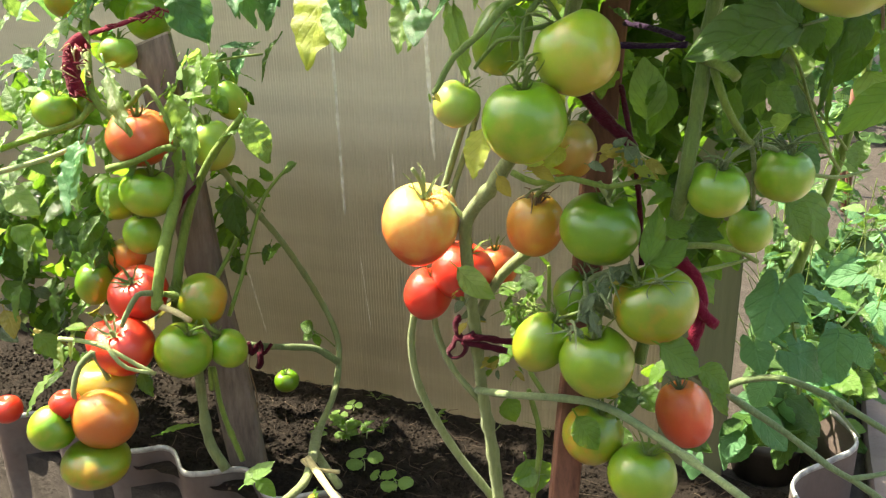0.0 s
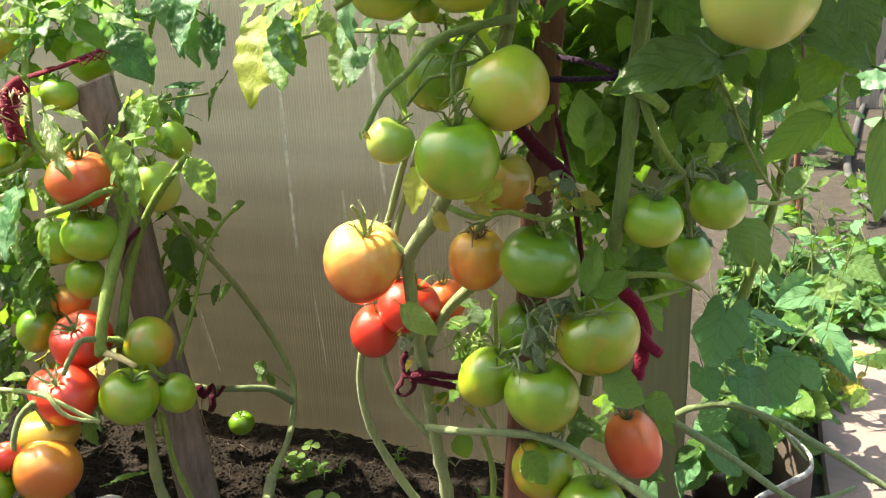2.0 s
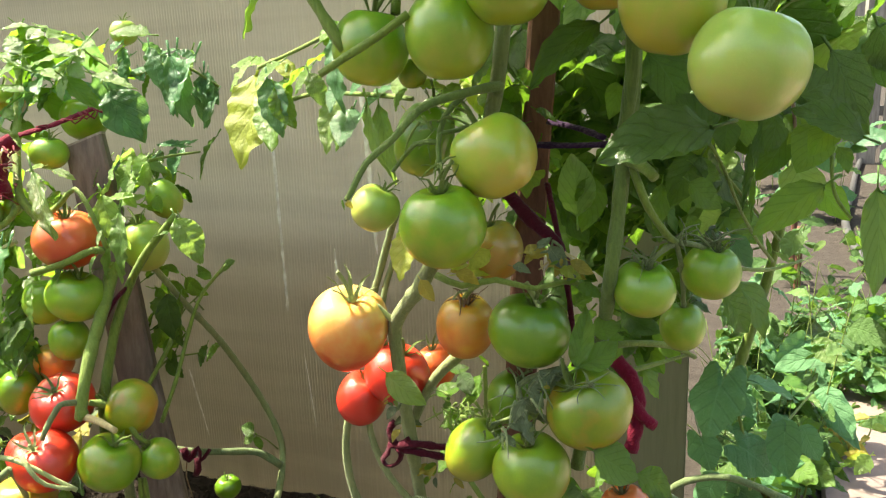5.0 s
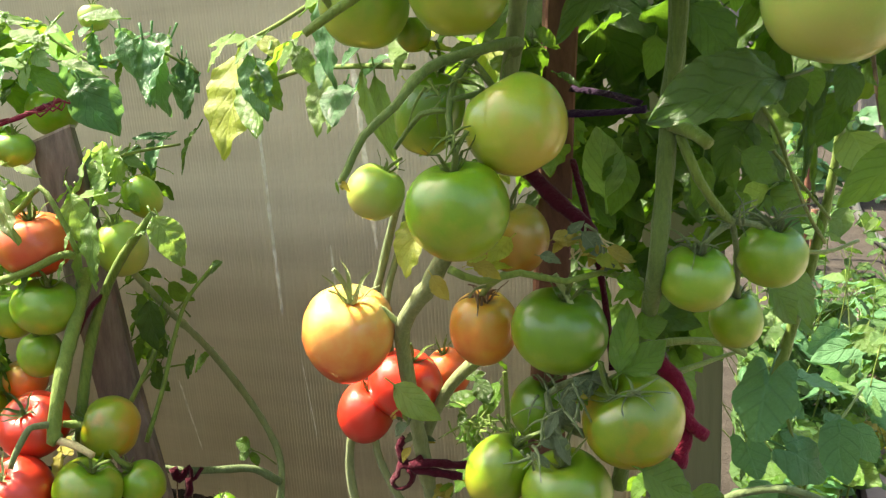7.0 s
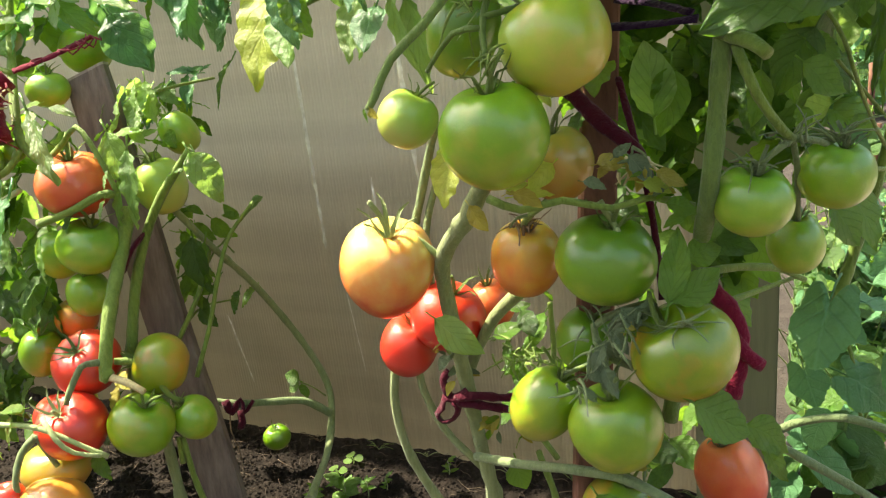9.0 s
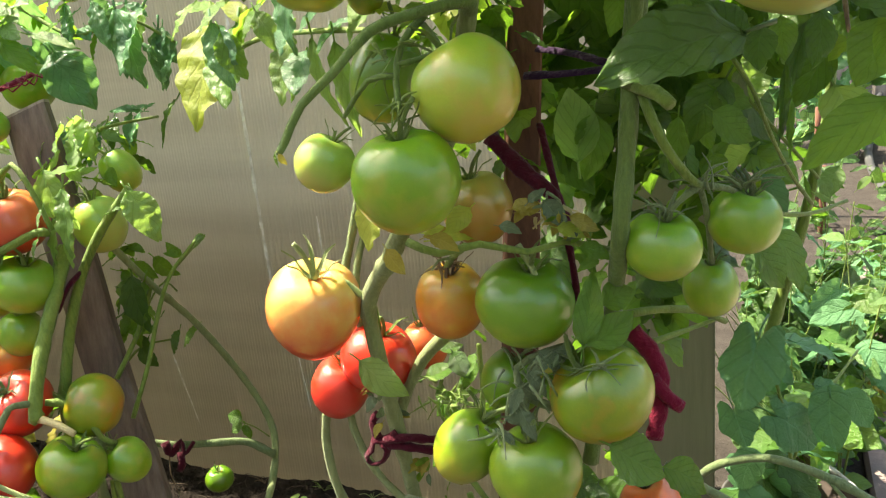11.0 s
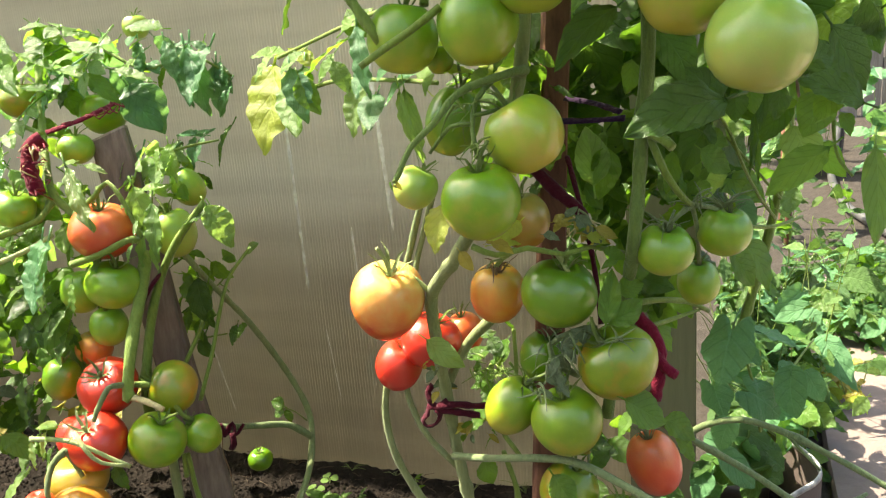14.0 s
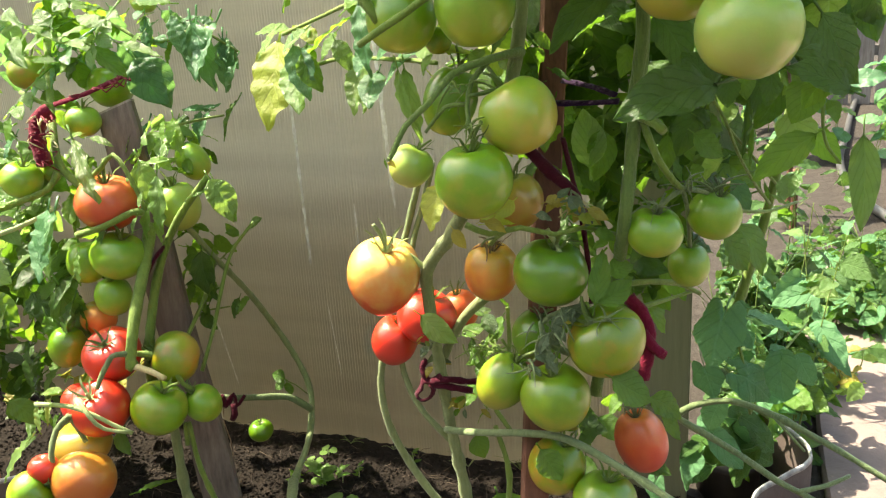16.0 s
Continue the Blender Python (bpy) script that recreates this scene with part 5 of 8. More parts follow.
stem(left_plant, "side_stem", [(-0.894, 0.807, 0.745), (-0.851, 0.820, 0.757), (-0.817, 0.842, 0.773), (-0.809, 0.855, 0.769)], 0.0052, 0.0044, "green")
stem(left_plant, "side_stem", [(-0.902, 0.840, 0.811), (-0.872, 0.852, 0.834), (-0.848, 0.858, 0.854), (-0.823, 0.857, 0.820), (-0.806, 0.858, 0.772)], 0.0040, 0.0032, "green")
stem(left_plant, "side_stem", [(-0.826, 0.959, 0.724), (-0.812, 1.006, 0.649), (-0.801, 1.071, 0.561), (-0.775, 1.122, 0.450), (-0.750, 1.137, 0.369), (-0.734, 1.116, 0.324), (-0.711, 1.055, 0.290), (-0.696, 0.982, 0.266), (-0.666, 0.926, 0.264), (-0.578, 0.853, 0.272)], 0.0048, 0.0064, "sage")
stem(left_plant, "side_stem", [(-0.731, 1.107, 0.328), (-0.757, 1.080, 0.362), (-0.794, 1.047, 0.374), (-0.837, 1.010, 0.386), (-0.872, 0.985, 0.404), (-0.905, 0.965, 0.425)], 0.0072, 0.0055, "grey")
stem(left_plant, "side_stem", [(-0.772, 1.067, 0.699), (-0.789, 1.022, 0.661), (-0.787, 0.983, 0.620), (-0.789, 0.946, 0.555), (-0.789, 0.900, 0.496)], 0.0028, 0.0035, "green")
stem(left_plant, "side_stem", [(-0.820, 1.017, 0.655), (-0.823, 0.981, 0.597), (-0.835, 0.929, 0.536)], 0.0032, 0.0036, "green")
stem(left_plant, "side_stem", [(-0.689, 0.963, 0.268), (-0.644, 0.888, 0.293), (-0.583, 0.779, 0.329), (-0.570, 0.709, 0.344)], 0.0095, 0.0052, "sage")
stem(left_plant, "side_stem", [(-0.604, 0.818, 0.334), (-0.529, 0.760, 0.338), (-0.495, 0.740, 0.335)], 0.0057, 0.0048, "cut", "snapped straw-coloured shoot")
stem(left_plant, "side_stem", [(-0.616, 0.821, 0.327), (-0.590, 0.810, 0.326), (-0.546, 0.809, 0.333)], 0.0037, 0.0028, "cut", "snapped straw-coloured shoot")
leaf(left_plant, (-0.889, 0.829, 0.887), (-0.832, 0.787, 0.801), 0.40, (-0.55, -0.89, 1.39), "soft", "long")
leaf(left_plant, (-0.901, 0.787, 0.791), (-0.907, 0.726, 0.702), 0.62, (-0.64, -0.93, 1.39), "blue")
leaf(left_plant, (-0.721, 0.902, 0.813), (-0.683, 0.895, 0.750), 0.50, (-0.09, -0.68, 1.38), "lime")
leaf(left_plant, (-0.805, 0.873, 0.840), (-0.774, 0.890, 0.845), 0.70, (-0.39, -0.74, 1.57), "lime")
leaf(left_plant, (-0.823, 0.879, 0.846), (-0.787, 0.866, 0.770), 0.50, (-0.37, -0.80, 1.39), "lime")
leaf(left_plant, (-0.782, 0.867, 0.826), (-0.782, 0.835, 0.746), 0.35, (-0.16, -0.78, 1.19), "soft")
leaf(left_plant, (-0.790, 0.907, 0.850), (-0.783, 0.929, 0.898), 0.60, (-0.74, -0.94, 1.49), "soft")
leaf(left_plant, (-0.781, 0.922, 0.847), (-0.800, 0.931, 0.894), 0.60, (-0.38, -0.77, 1.48), "lime")
leaf(left_plant, (-0.890, 0.852, 0.886), (-0.914, 0.839, 0.882), 0.60, (-0.40, -0.71, 1.67), "lime")
leaf(left_plant, (-0.882, 0.853, 0.880), (-0.850, 0.865, 0.872), 0.40, (-0.40, -0.71, 1.67), "soft")
leaf(left_plant, (-0.940, 1.041, 0.983), (-0.889, 1.033, 0.901), 0.62, (-0.25, -0.82, 1.19), "blue")
leaf(left_plant, (-0.888, 1.146, 1.041), (-0.889, 1.105, 0.936), 0.42, (-0.43, -0.91, 1.20), "blue")
leaf(left_plant, (-0.857, 1.170, 1.004), (-0.853, 1.136, 0.914), 0.50, (-0.25, -0.82, 1.19), "blue")
leaf(left_plant, (-0.859, 1.167, 1.000), (-0.828, 1.161, 0.948), 0.50, (-0.07, -0.74, 1.19), "blue")
leaf(left_plant, (-0.874, 1.128, 1.038), (-0.910, 1.109, 1.032), 0.50, (-0.37, -0.80, 1.39), "blue")
leaf(left_plant, (-0.874, 1.128, 1.038), (-0.843, 1.136, 1.023), 0.50, (-0.37, -0.80, 1.39), "blue")
leaf(left_plant, (-0.855, 1.079, 0.888), (-0.859, 1.060, 0.845), 0.50, (-0.36, -0.83, 1.29), "blue")
leaf(left_plant, (-0.851, 1.081, 0.890), (-0.884, 1.068, 0.896), 0.45, (-0.38, -0.77, 1.48), "blue")
leaf(left_plant, (-0.855, 1.080, 0.891), (-0.828, 1.094, 0.895), 0.50, (-0.38, -0.77, 1.48), "blue")
leaf(left_plant, (-0.823, 1.144, 0.898), (-0.854, 1.106, 0.837), 0.25, (-0.33, -0.90, 1.10), "dark")
leaf(left_plant, (-0.953, 1.095, 1.048), (-0.950, 1.074, 0.990), 0.50, (-0.36, -0.83, 1.29), "blue")
leaf(left_plant, (-0.913, 1.119, 1.063), (-0.977, 1.095, 1.075), 0.50, (-0.37, -0.80, 1.39), "green")
leaf(left_plant, (-0.950, 0.997, 1.032), (-0.995, 0.987, 1.060), 0.60, (-0.40, -0.71, 1.67), "soft")
leaf(left_plant, (-0.932, 0.995, 1.007), (-0.864, 1.019, 0.986), 0.40, (-0.40, -0.71, 1.67), "soft")
leaf(left_plant, (-0.970, 0.977, 1.005), (-0.912, 0.988, 0.964), 0.40, (-0.39, -0.74, 1.57), "green")
leaf(left_plant, (-1.010, 0.947, 1.037), (-1.037, 0.948, 1.071), 0.60, (-0.40, -0.71, 1.67), "soft")
leaf(left_plant, (-1.010, 0.947, 1.037), (-1.014, 0.932, 1.001), 0.60, (-0.37, -0.80, 1.39), "lime")
leaf(left_plant, (-0.965, 0.990, 1.033), (-1.026, 0.960, 1.029), 0.50, (-0.40, -0.71, 1.67), "soft")
leaf(left_plant, (-0.917, 1.043, 1.021), (-0.942, 1.021, 0.993), 0.60, (-0.38, -0.77, 1.48), "green")
leaf(left_plant, (-0.817, 0.979, 0.676), (-0.797, 0.956, 0.592), 0.50, (-0.15, -0.81, 1.10), "dark")
leaf(left_plant, (-0.807, 0.991, 0.664), (-0.820, 0.960, 0.598), 0.50, (-0.51, -0.98, 1.11), "green")
leaf(left_plant, (-0.772, 1.001, 0.587), (-0.781, 0.984, 0.554), 0.50, (-0.34, -0.86, 1.20), "dark")
leaf(left_plant, (-0.778, 1.062, 0.692), (-0.763, 1.075, 0.708), 0.60, (-0.37, -0.80, 1.39), "soft")
leaf(left_plant, (-0.794, 1.050, 0.680), (-0.815, 1.043, 0.686), 0.60, (-0.37, -0.80, 1.39), "green")
leaf(left_plant, (-0.766, 1.090, 0.392), (-0.792, 1.084, 0.402), 0.80, (-0.2, -0.95, 0.5), "green")
leaf(left_plant, (-0.764, 1.090, 0.388), (-0.758, 1.084, 0.362), 0.70, (-0.2, -0.95, 0.5), "green")
leaf(left_plant, (-0.767, 1.090, 0.388), (-0.790, 1.084, 0.372), 0.60, (-0.2, -0.95, 0.5), "soft")
stem(left_plant, "side_stem", [(-0.742, 1.118, 0.352), (-0.752, 1.100, 0.378), (-0.767, 1.090, 0.390)], 0.0014, 0.0010, "green", sides=5)
leaf(left_plant, (-0.944, 0.824, 0.637), (-0.968, 0.784, 0.563), 0.35, (-0.53, -0.95, 1.20), "dark")
leaf(left_plant, (-0.985, 0.836, 0.657), (-0.930, 0.826, 0.566), 0.50, (-0.34, -0.86, 1.20), "green")
leaf(left_plant, (-0.940, 0.904, 0.718), (-0.922, 0.874, 0.621), 0.50, (-0.34, -0.86, 1.20), "dark")
leaf(left_plant, (-1.029, 0.828, 0.629), (-0.992, 0.820, 0.563), 0.50, (-0.34, -0.86, 1.20), "dark")
leaf(left_plant, (-0.853, 0.831, 0.759), (-0.869, 0.807, 0.716), 0.30, (-0.36, -0.83, 1.29), "soft")
leaf(left_plant, (-0.868, 0.685, 0.550), (-0.877, 0.667, 0.513), 0.55, (-0.46, -0.84, 1.39), "soft")
leaf(left_plant, (-0.854, 0.694, 0.556), (-0.883, 0.680, 0.556), 0.40, (-0.40, -0.71, 1.67), "lime")
leaf(left_plant, (-0.853, 0.693, 0.551), (-0.880, 0.682, 0.556), 0.35, (-0.40, -0.71, 1.67), "soft")
leaf(left_plant, (-0.885, 0.674, 0.540), (-0.886, 0.659, 0.502), 0.55, (-0.55, -0.89, 1.39), "soft")
leaf(left_plant, (-0.825, 0.745, 0.471), (-0.807, 0.739, 0.433), 0.50, (-0.36, -0.83, 1.29), "green")
leaf(left_plant, (-0.921, 0.680, 0.480), (-0.962, 0.642, 0.429), 0.35, (-0.38, -0.77, 1.48), "soft")
leaf(left_plant, (-0.903, 0.828, 0.297), (-0.847, 0.862, 0.317), 0.30, (-0.58, -0.30, 1.73), "green")
leaf(left_plant, (-0.638, 0.714, 0.348), (-0.611, 0.740, 0.383), 0.50, (-0.38, -0.77, 1.48), "soft")
leaf(left_plant, (-0.613, 0.709, 0.367), (-0.584, 0.715, 0.345), 0.50, (-0.38, -0.77, 1.48), "green")
leaf(left_plant, (-0.623, 0.715, 0.364), (-0.600, 0.730, 0.375), 0.60, (-0.38, -0.77, 1.48), "soft")
tie("cloth_tie", [(-0.997, 0.909, 0.922), (-0.963, 0.942, 0.934), (-0.935, 0.997, 0.954)], 0.0055, CLOTH_KNIT, "red knitted band stretched from stem to stake", 0.45)
tie("cloth_tie", [(-0.984, 0.889, 0.915), (-0.995, 0.873, 0.902), (-0.990, 0.859, 0.874), (-0.977, 0.852, 0.840)], 0.0209, CLOTH_KNIT, "bunched red knitted cloth tied round the stem", 0.60)
tie("cloth_tie", [(-0.819, 0.896, 0.704), (-0.816, 0.870, 0.694), (-0.834, 0.862, 0.664)], 0.0076, CLOTH_RED, "dark red cloth tying stem to the grey stake", 0.45)
tie("cloth_tie", [(-0.843, 0.998, 0.397), (-0.834, 0.998, 0.378), (-0.826, 1.014, 0.392), (-0.818, 1.008, 0.374), (-0.810, 1.024, 0.388)], 0.0068, CLOTH_RED, "scrap of dark red cloth wrapped round a vine", 0.55, ends=[[(-0.822, 1.004, 0.380), (-0.818, 0.998, 0.362), (-0.823, 0.996, 0.352)]])
stem(left_plant, "dry_strand", [(-0.838, 0.999, 0.380), (-0.842, 0.996, 0.345), (-0.834, 0.996, 0.310), (-0.838, 1.0, 0.262)], 0.0011, 0.0008, "brown")
fallen = thing("tomato", "small green tomato lying on the soil by the wall", "tomato", at=(-0.844, 1.101, 0.268))
# the deep skin colour stands in for the shade this fruit lies in
tomato(fallen, (-0.845, 1.101, 0.269), 0.0236, 0.98, "deep", (0.07, -0.14, 0.99))
paint_run(-0.766, 0.573, 1.010, 0.0045, -0.005, 610)
paint_run(-0.734, 0.349, 0.496, 0.0016, -0.014, 590)
paint_run(-0.590, 0.691, 0.991, 0.0050, -0.016, 690)
paint_run(-1.002, 0.298, 0.433, 0.0026, -0.030, 330)
paint_run(-0.656, 0.605, 0.697, 0.0020, -0.002, 625)
leaf(left_plant, (-1.015, 0.762, 0.803), (-1.039, 0.736, 0.766), 0.60, (-0.46, -0.84, 1.39), "soft")
leaf(left_plant, (-0.987, 0.784, 0.796), (-1.022, 0.763, 0.786), 0.50, (-0.46, -0.84, 1.39), "lime")
leaf(left_plant, (-1.082, 0.827, 0.812), (-1.110, 0.830, 0.853), 0.60, (-0.46, -0.84, 1.39), "green")
leaf(left_plant, (-1.085, 0.873, 0.874), (-1.119, 0.867, 0.899), 0.50, (-0.46, -0.84, 1.39), "blue")
leaf(left_plant, (-1.062, 0.887, 0.881), (-1.081, 0.863, 0.841), 0.55, (-0.46, -0.84, 1.39), "blue")
leaf(left_plant, (-0.997, 0.758, 0.772), (-0.957, 0.765, 0.742), 0.50, (-0.46, -0.84, 1.39), "soft")
leaf(left_plant, (-1.013, 0.734, 0.728), (-0.965, 0.741, 0.690), 0.60, (-0.46, -0.84, 1.39), "lime")
leaf(left_plant, (-0.957, 0.780, 0.721), (-0.991, 0.756, 0.700), 0.50, (-0.46, -0.84, 1.39), "soft")
leaf(left_plant, (-1.071, 0.771, 0.653), (-1.019, 0.779, 0.611), 0.50, (-0.46, -0.84, 1.39), "green")
leaf(left_plant, (-0.946, 0.805, 0.741), (-0.946, 0.781, 0.680), 0.40, (-0.46, -0.84, 1.39), "soft")
leaf(left_plant, (-1.037, 0.777, 0.628), (-1.054, 0.751, 0.580), 0.60, (-0.46, -0.84, 1.39), "lime")
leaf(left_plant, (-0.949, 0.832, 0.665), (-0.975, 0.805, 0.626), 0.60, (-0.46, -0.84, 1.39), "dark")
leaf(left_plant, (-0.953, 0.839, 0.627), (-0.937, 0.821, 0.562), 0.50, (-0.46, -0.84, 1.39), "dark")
leaf(left_plant, (-0.998, 0.812, 0.612), (-0.974, 0.798, 0.546), 0.40, (-0.46, -0.84, 1.39), "green")
leaf(left_plant, (-1.089, 0.783, 0.554), (-1.098, 0.757, 0.496), 0.50, (-0.46, -0.84, 1.39), "green")
leaf(left_plant, (-1.041, 0.805, 0.553), (-1.041, 0.779, 0.486), 0.50, (-0.46, -0.84, 1.39), "dark")
leaf(left_plant, (-1.077, 0.753, 0.613), (-1.090, 0.726, 0.557), 0.60, (-0.46, -0.84, 1.39), "blue")
leaf(left_plant, (-1.004, 0.819, 0.515), (-1.031, 0.787, 0.465), 0.60, (-0.46, -0.84, 1.39), "soft")
leaf(left_plant, (-1.072, 0.772, 0.475), (-1.027, 0.776, 0.431), 0.50, (-0.46, -0.84, 1.39), "green")
leaf(left_plant, (-0.932, 1.039, 0.877), (-0.949, 1.004, 0.808), 0.50, (-0.46, -0.84, 1.39), "blue")
leaf(left_plant, (-0.890, 1.025, 0.852), (-0.877, 1.044, 0.886), 0.60, (-0.46, -0.84, 1.39), "soft")
leaf(left_plant, (-0.879, 1.037, 0.869), (-0.848, 1.044, 0.851), 0.50, (-0.46, -0.84, 1.39), "soft")
leaf(left_plant, (-0.851, 0.935, 0.814), (-0.823, 0.957, 0.837), 0.60, (-0.46, -0.84, 1.39), "lime")
leaf(left_plant, (-0.812, 0.872, 0.786), (-0.820, 0.848, 0.733), 0.50, (-0.46, -0.84, 1.39), "soft")
leaf(left_plant, (-0.792, 0.878, 0.777), (-0.793, 0.857, 0.724), 0.40, (-0.46, -0.84, 1.39), "lime")
leaf(left_plant, (-0.766, 0.915, 0.780), (-0.731, 0.937, 0.795), 0.30, (-0.46, -0.84, 1.39), "soft")
leaf(left_plant, (-0.720, 0.912, 0.808), (-0.687, 0.903, 0.747), 0.45, (-0.46, -0.84, 1.39), "lime")
leaf(left_plant, (-0.830, 0.876, 0.816), (-0.855, 0.863, 0.813), 0.50, (-0.46, -0.84, 1.39), "soft")
leaf(left_plant, (-0.891, 0.800, 0.722), (-0.893, 0.781, 0.677), 0.40, (-0.46, -0.84, 1.39), "soft")
leaf(left_plant, (-0.813, 1.086, 0.555), (-0.836, 1.065, 0.527), 0.50, (-0.46, -0.84, 1.39), "green")
leaf(main_plant, (-0.160, 0.688, 0.721), (-0.145, 0.687, 0.701), 0.35, (0.36, -0.76, 0.61), "wilt")
leaf(main_plant, (-0.143, 0.697, 0.725), (-0.159, 0.687, 0.718), 0.35, (0.36, -0.76, 0.61), "wilt")
leaf(main_plant, (-0.163, 0.683, 0.711), (-0.170, 0.672, 0.691), 0.35, (0.36, -0.76, 0.61), "wilt")
leaf(main_plant, (-0.154, 0.696, 0.735), (-0.136, 0.699, 0.720), 0.35, (0.36, -0.76, 0.61), "wilt")
leaf(main_plant, (-0.164, 0.677, 0.696), (-0.151, 0.673, 0.671), 0.35, (0.36, -0.76, 0.61), "wilt")
leaf(main_plant, (-0.175, 0.670, 0.691), (-0.162, 0.673, 0.684), 0.35, (0.36, -0.76, 0.61), "wilt")
leaf(main_plant, (-0.142, 0.701, 0.733), (-0.128, 0.708, 0.735), 0.35, (0.36, -0.76, 0.61), "wilt")
leaf(main_plant, (-0.166, 0.666, 0.671), (-0.179, 0.665, 0.684), 0.35, (0.36, -0.76, 0.61), "wilt")
leaf(main_plant, (-0.167, 0.697, 0.842), (-0.149, 0.707, 0.847), 0.50, (0.05, -0.79, 0.90), "dry")
leaf(main_plant, (-0.147, 0.708, 0.847), (-0.128, 0.709, 0.826), 0.50, (0.05, -0.79, 0.90), "wilt")
leaf(main_plant, (-0.137, 0.704, 0.827), (-0.116, 0.712, 0.820), 0.50, (0.05, -0.79, 0.90), "yellow")
leaf(main_plant, (-0.129, 0.711, 0.834), (-0.107, 0.717, 0.823), 0.50, (0.05, -0.79, 0.90), "dry")
leaf(main_plant, (-0.228, 0.665, 0.834), (-0.210, 0.675, 0.838), 0.50, (0.05, -0.79, 0.90), "yellow")
leaf(main_plant, (-0.220, 0.667, 0.829), (-0.198, 0.673, 0.820), 0.50, (0.05, -0.79, 0.90), "dry")
leaf(main_plant, (-0.156, 0.703, 0.845), (-0.145, 0.712, 0.855), 0.50, (0.05, -0.79, 0.90), "wilt")
leaf(main_plant, (-0.122, 0.706, 0.812), (-0.098, 0.714, 0.804), 0.50, (0.05, -0.79, 0.90), "green")
leaf(main_plant, (-0.247, 0.653, 0.825), (-0.233, 0.652, 0.806), 0.50, (0.05, -0.79, 0.90), "dry")
leaf(main_plant, (-0.107, 0.709, 0.802), (-0.122, 0.700, 0.798), 0.50, (0.05, -0.79, 0.90), "green")
leaf(main_plant, (-0.175, 0.689, 0.832), (-0.158, 0.695, 0.827), 0.50, (0.05, -0.79, 0.90), "wilt")
leaf(main_plant, (-0.319, 0.841, 0.627), (-0.289, 0.859, 0.639), 0.50, (0.05, -0.79, 0.90), "green")
leaf(main_plant, (-0.292, 0.848, 0.613), (-0.308, 0.832, 0.591), 0.50, (0.05, -0.79, 0.90), "green")
leaf(main_plant, (-0.270, 0.868, 0.638), (-0.283, 0.852, 0.613), 0.50, (0.05, -0.79, 0.90), "green")
leaf(main_plant, (-0.306, 0.857, 0.652), (-0.285, 0.869, 0.658), 0.50, (0.05, -0.79, 0.90), "green")
leaf(main_plant, (-0.303, 0.838, 0.600), (-0.282, 0.840, 0.580), 0.50, (0.05, -0.79, 0.90), "green")
leaf(main_plant, (-0.039, 0.833, 0.905), (-0.010, 0.840, 0.889), 0.65, (0.27, -0.79, 0.66), "green")
leaf(main_plant, (0.012, 0.840, 0.924), (0.010, 0.816, 0.862), 0.22, (0.27, -0.79, 0.66), "dark", "long")
leaf(main_plant, (0.016, 0.845, 0.900), (0.019, 0.827, 0.851), 0.22, (0.27, -0.79, 0.66), "green", "long")
leaf(main_plant, (-0.003, 0.751, 0.953), (-0.003, 0.741, 0.926), 0.70, (0.27, -0.79, 0.66), "dark")
leaf(main_plant, (0.031, 0.769, 0.959), (0.029, 0.755, 0.924), 0.50, (0.27, -0.79, 0.66), "dark")
leaf(main_plant, (0.007, 0.781, 0.958), (0.012, 0.772, 0.928), 0.60, (0.27, -0.79, 0.66), "green")
leaf(main_plant, (0.060, 0.711, 0.955), (0.050, 0.693, 0.919), 0.70, (0.27, -0.79, 0.66), "green")
leaf(main_plant, (0.052, 0.726, 0.942), (0.071, 0.727, 0.923), 0.70, (0.27, -0.79, 0.66), "dark")
leaf(main_plant, (0.074, 0.672, 0.958), (0.056, 0.655, 0.937), 0.60, (0.27, -0.79, 0.66), "green")
leaf(main_plant, (0.072, 0.665, 0.941), (0.083, 0.663, 0.923), 0.60, (0.27, -0.79, 0.66), "green")
leaf(main_plant, (0.037, 0.747, 0.956), (0.054, 0.750, 0.942), 0.70, (0.27, -0.79, 0.66), "green")
leaf(main_plant, (-0.016, 0.877, 0.932), (-0.009, 0.868, 0.899), 0.50, (0.27, -0.79, 0.66), "lime")
leaf(main_plant, (-0.003, 0.875, 0.911), (-0.011, 0.863, 0.889), 0.60, (0.27, -0.79, 0.66), "lime")
leaf(main_plant, (-0.051, 0.864, 0.879), (-0.040, 0.859, 0.852), 0.50, (0.27, -0.79, 0.66), "green")
leaf(main_plant, (-0.071, 0.878, 0.879), (-0.075, 0.859, 0.834), 0.40, (0.27, -0.79, 0.66), "green")
leaf(main_plant, (-0.082, 0.888, 0.858), (-0.070, 0.877, 0.815), 0.50, (0.27, -0.79, 0.66), "dark")
leaf(main_plant, (-0.042, 0.857, 0.850), (-0.033, 0.853, 0.829), 0.60, (0.27, -0.79, 0.66), "green")
leaf(main_plant, (0.019, 0.988, 0.814), (-0.001, 0.976, 0.806), 0.50, (0.27, -0.79, 0.66), "soft")
leaf(main_plant, (-0.006, 0.974, 0.807), (0.024, 0.973, 0.770), 0.50, (0.27, -0.79, 0.66), "blue")
leaf(main_plant, (0.047, 1.082, 0.781), (0.064, 1.080, 0.757), 0.50, (0.27, -0.79, 0.66), "soft")
leaf(main_plant, (0.071, 1.118, 0.785), (0.054, 1.096, 0.750), 0.50, (0.27, -0.79, 0.66), "soft")
leaf(main_plant, (0.088, 1.115, 0.757), (0.102, 1.126, 0.770), 0.40, (0.27, -0.79, 0.66), "lime", "oval")
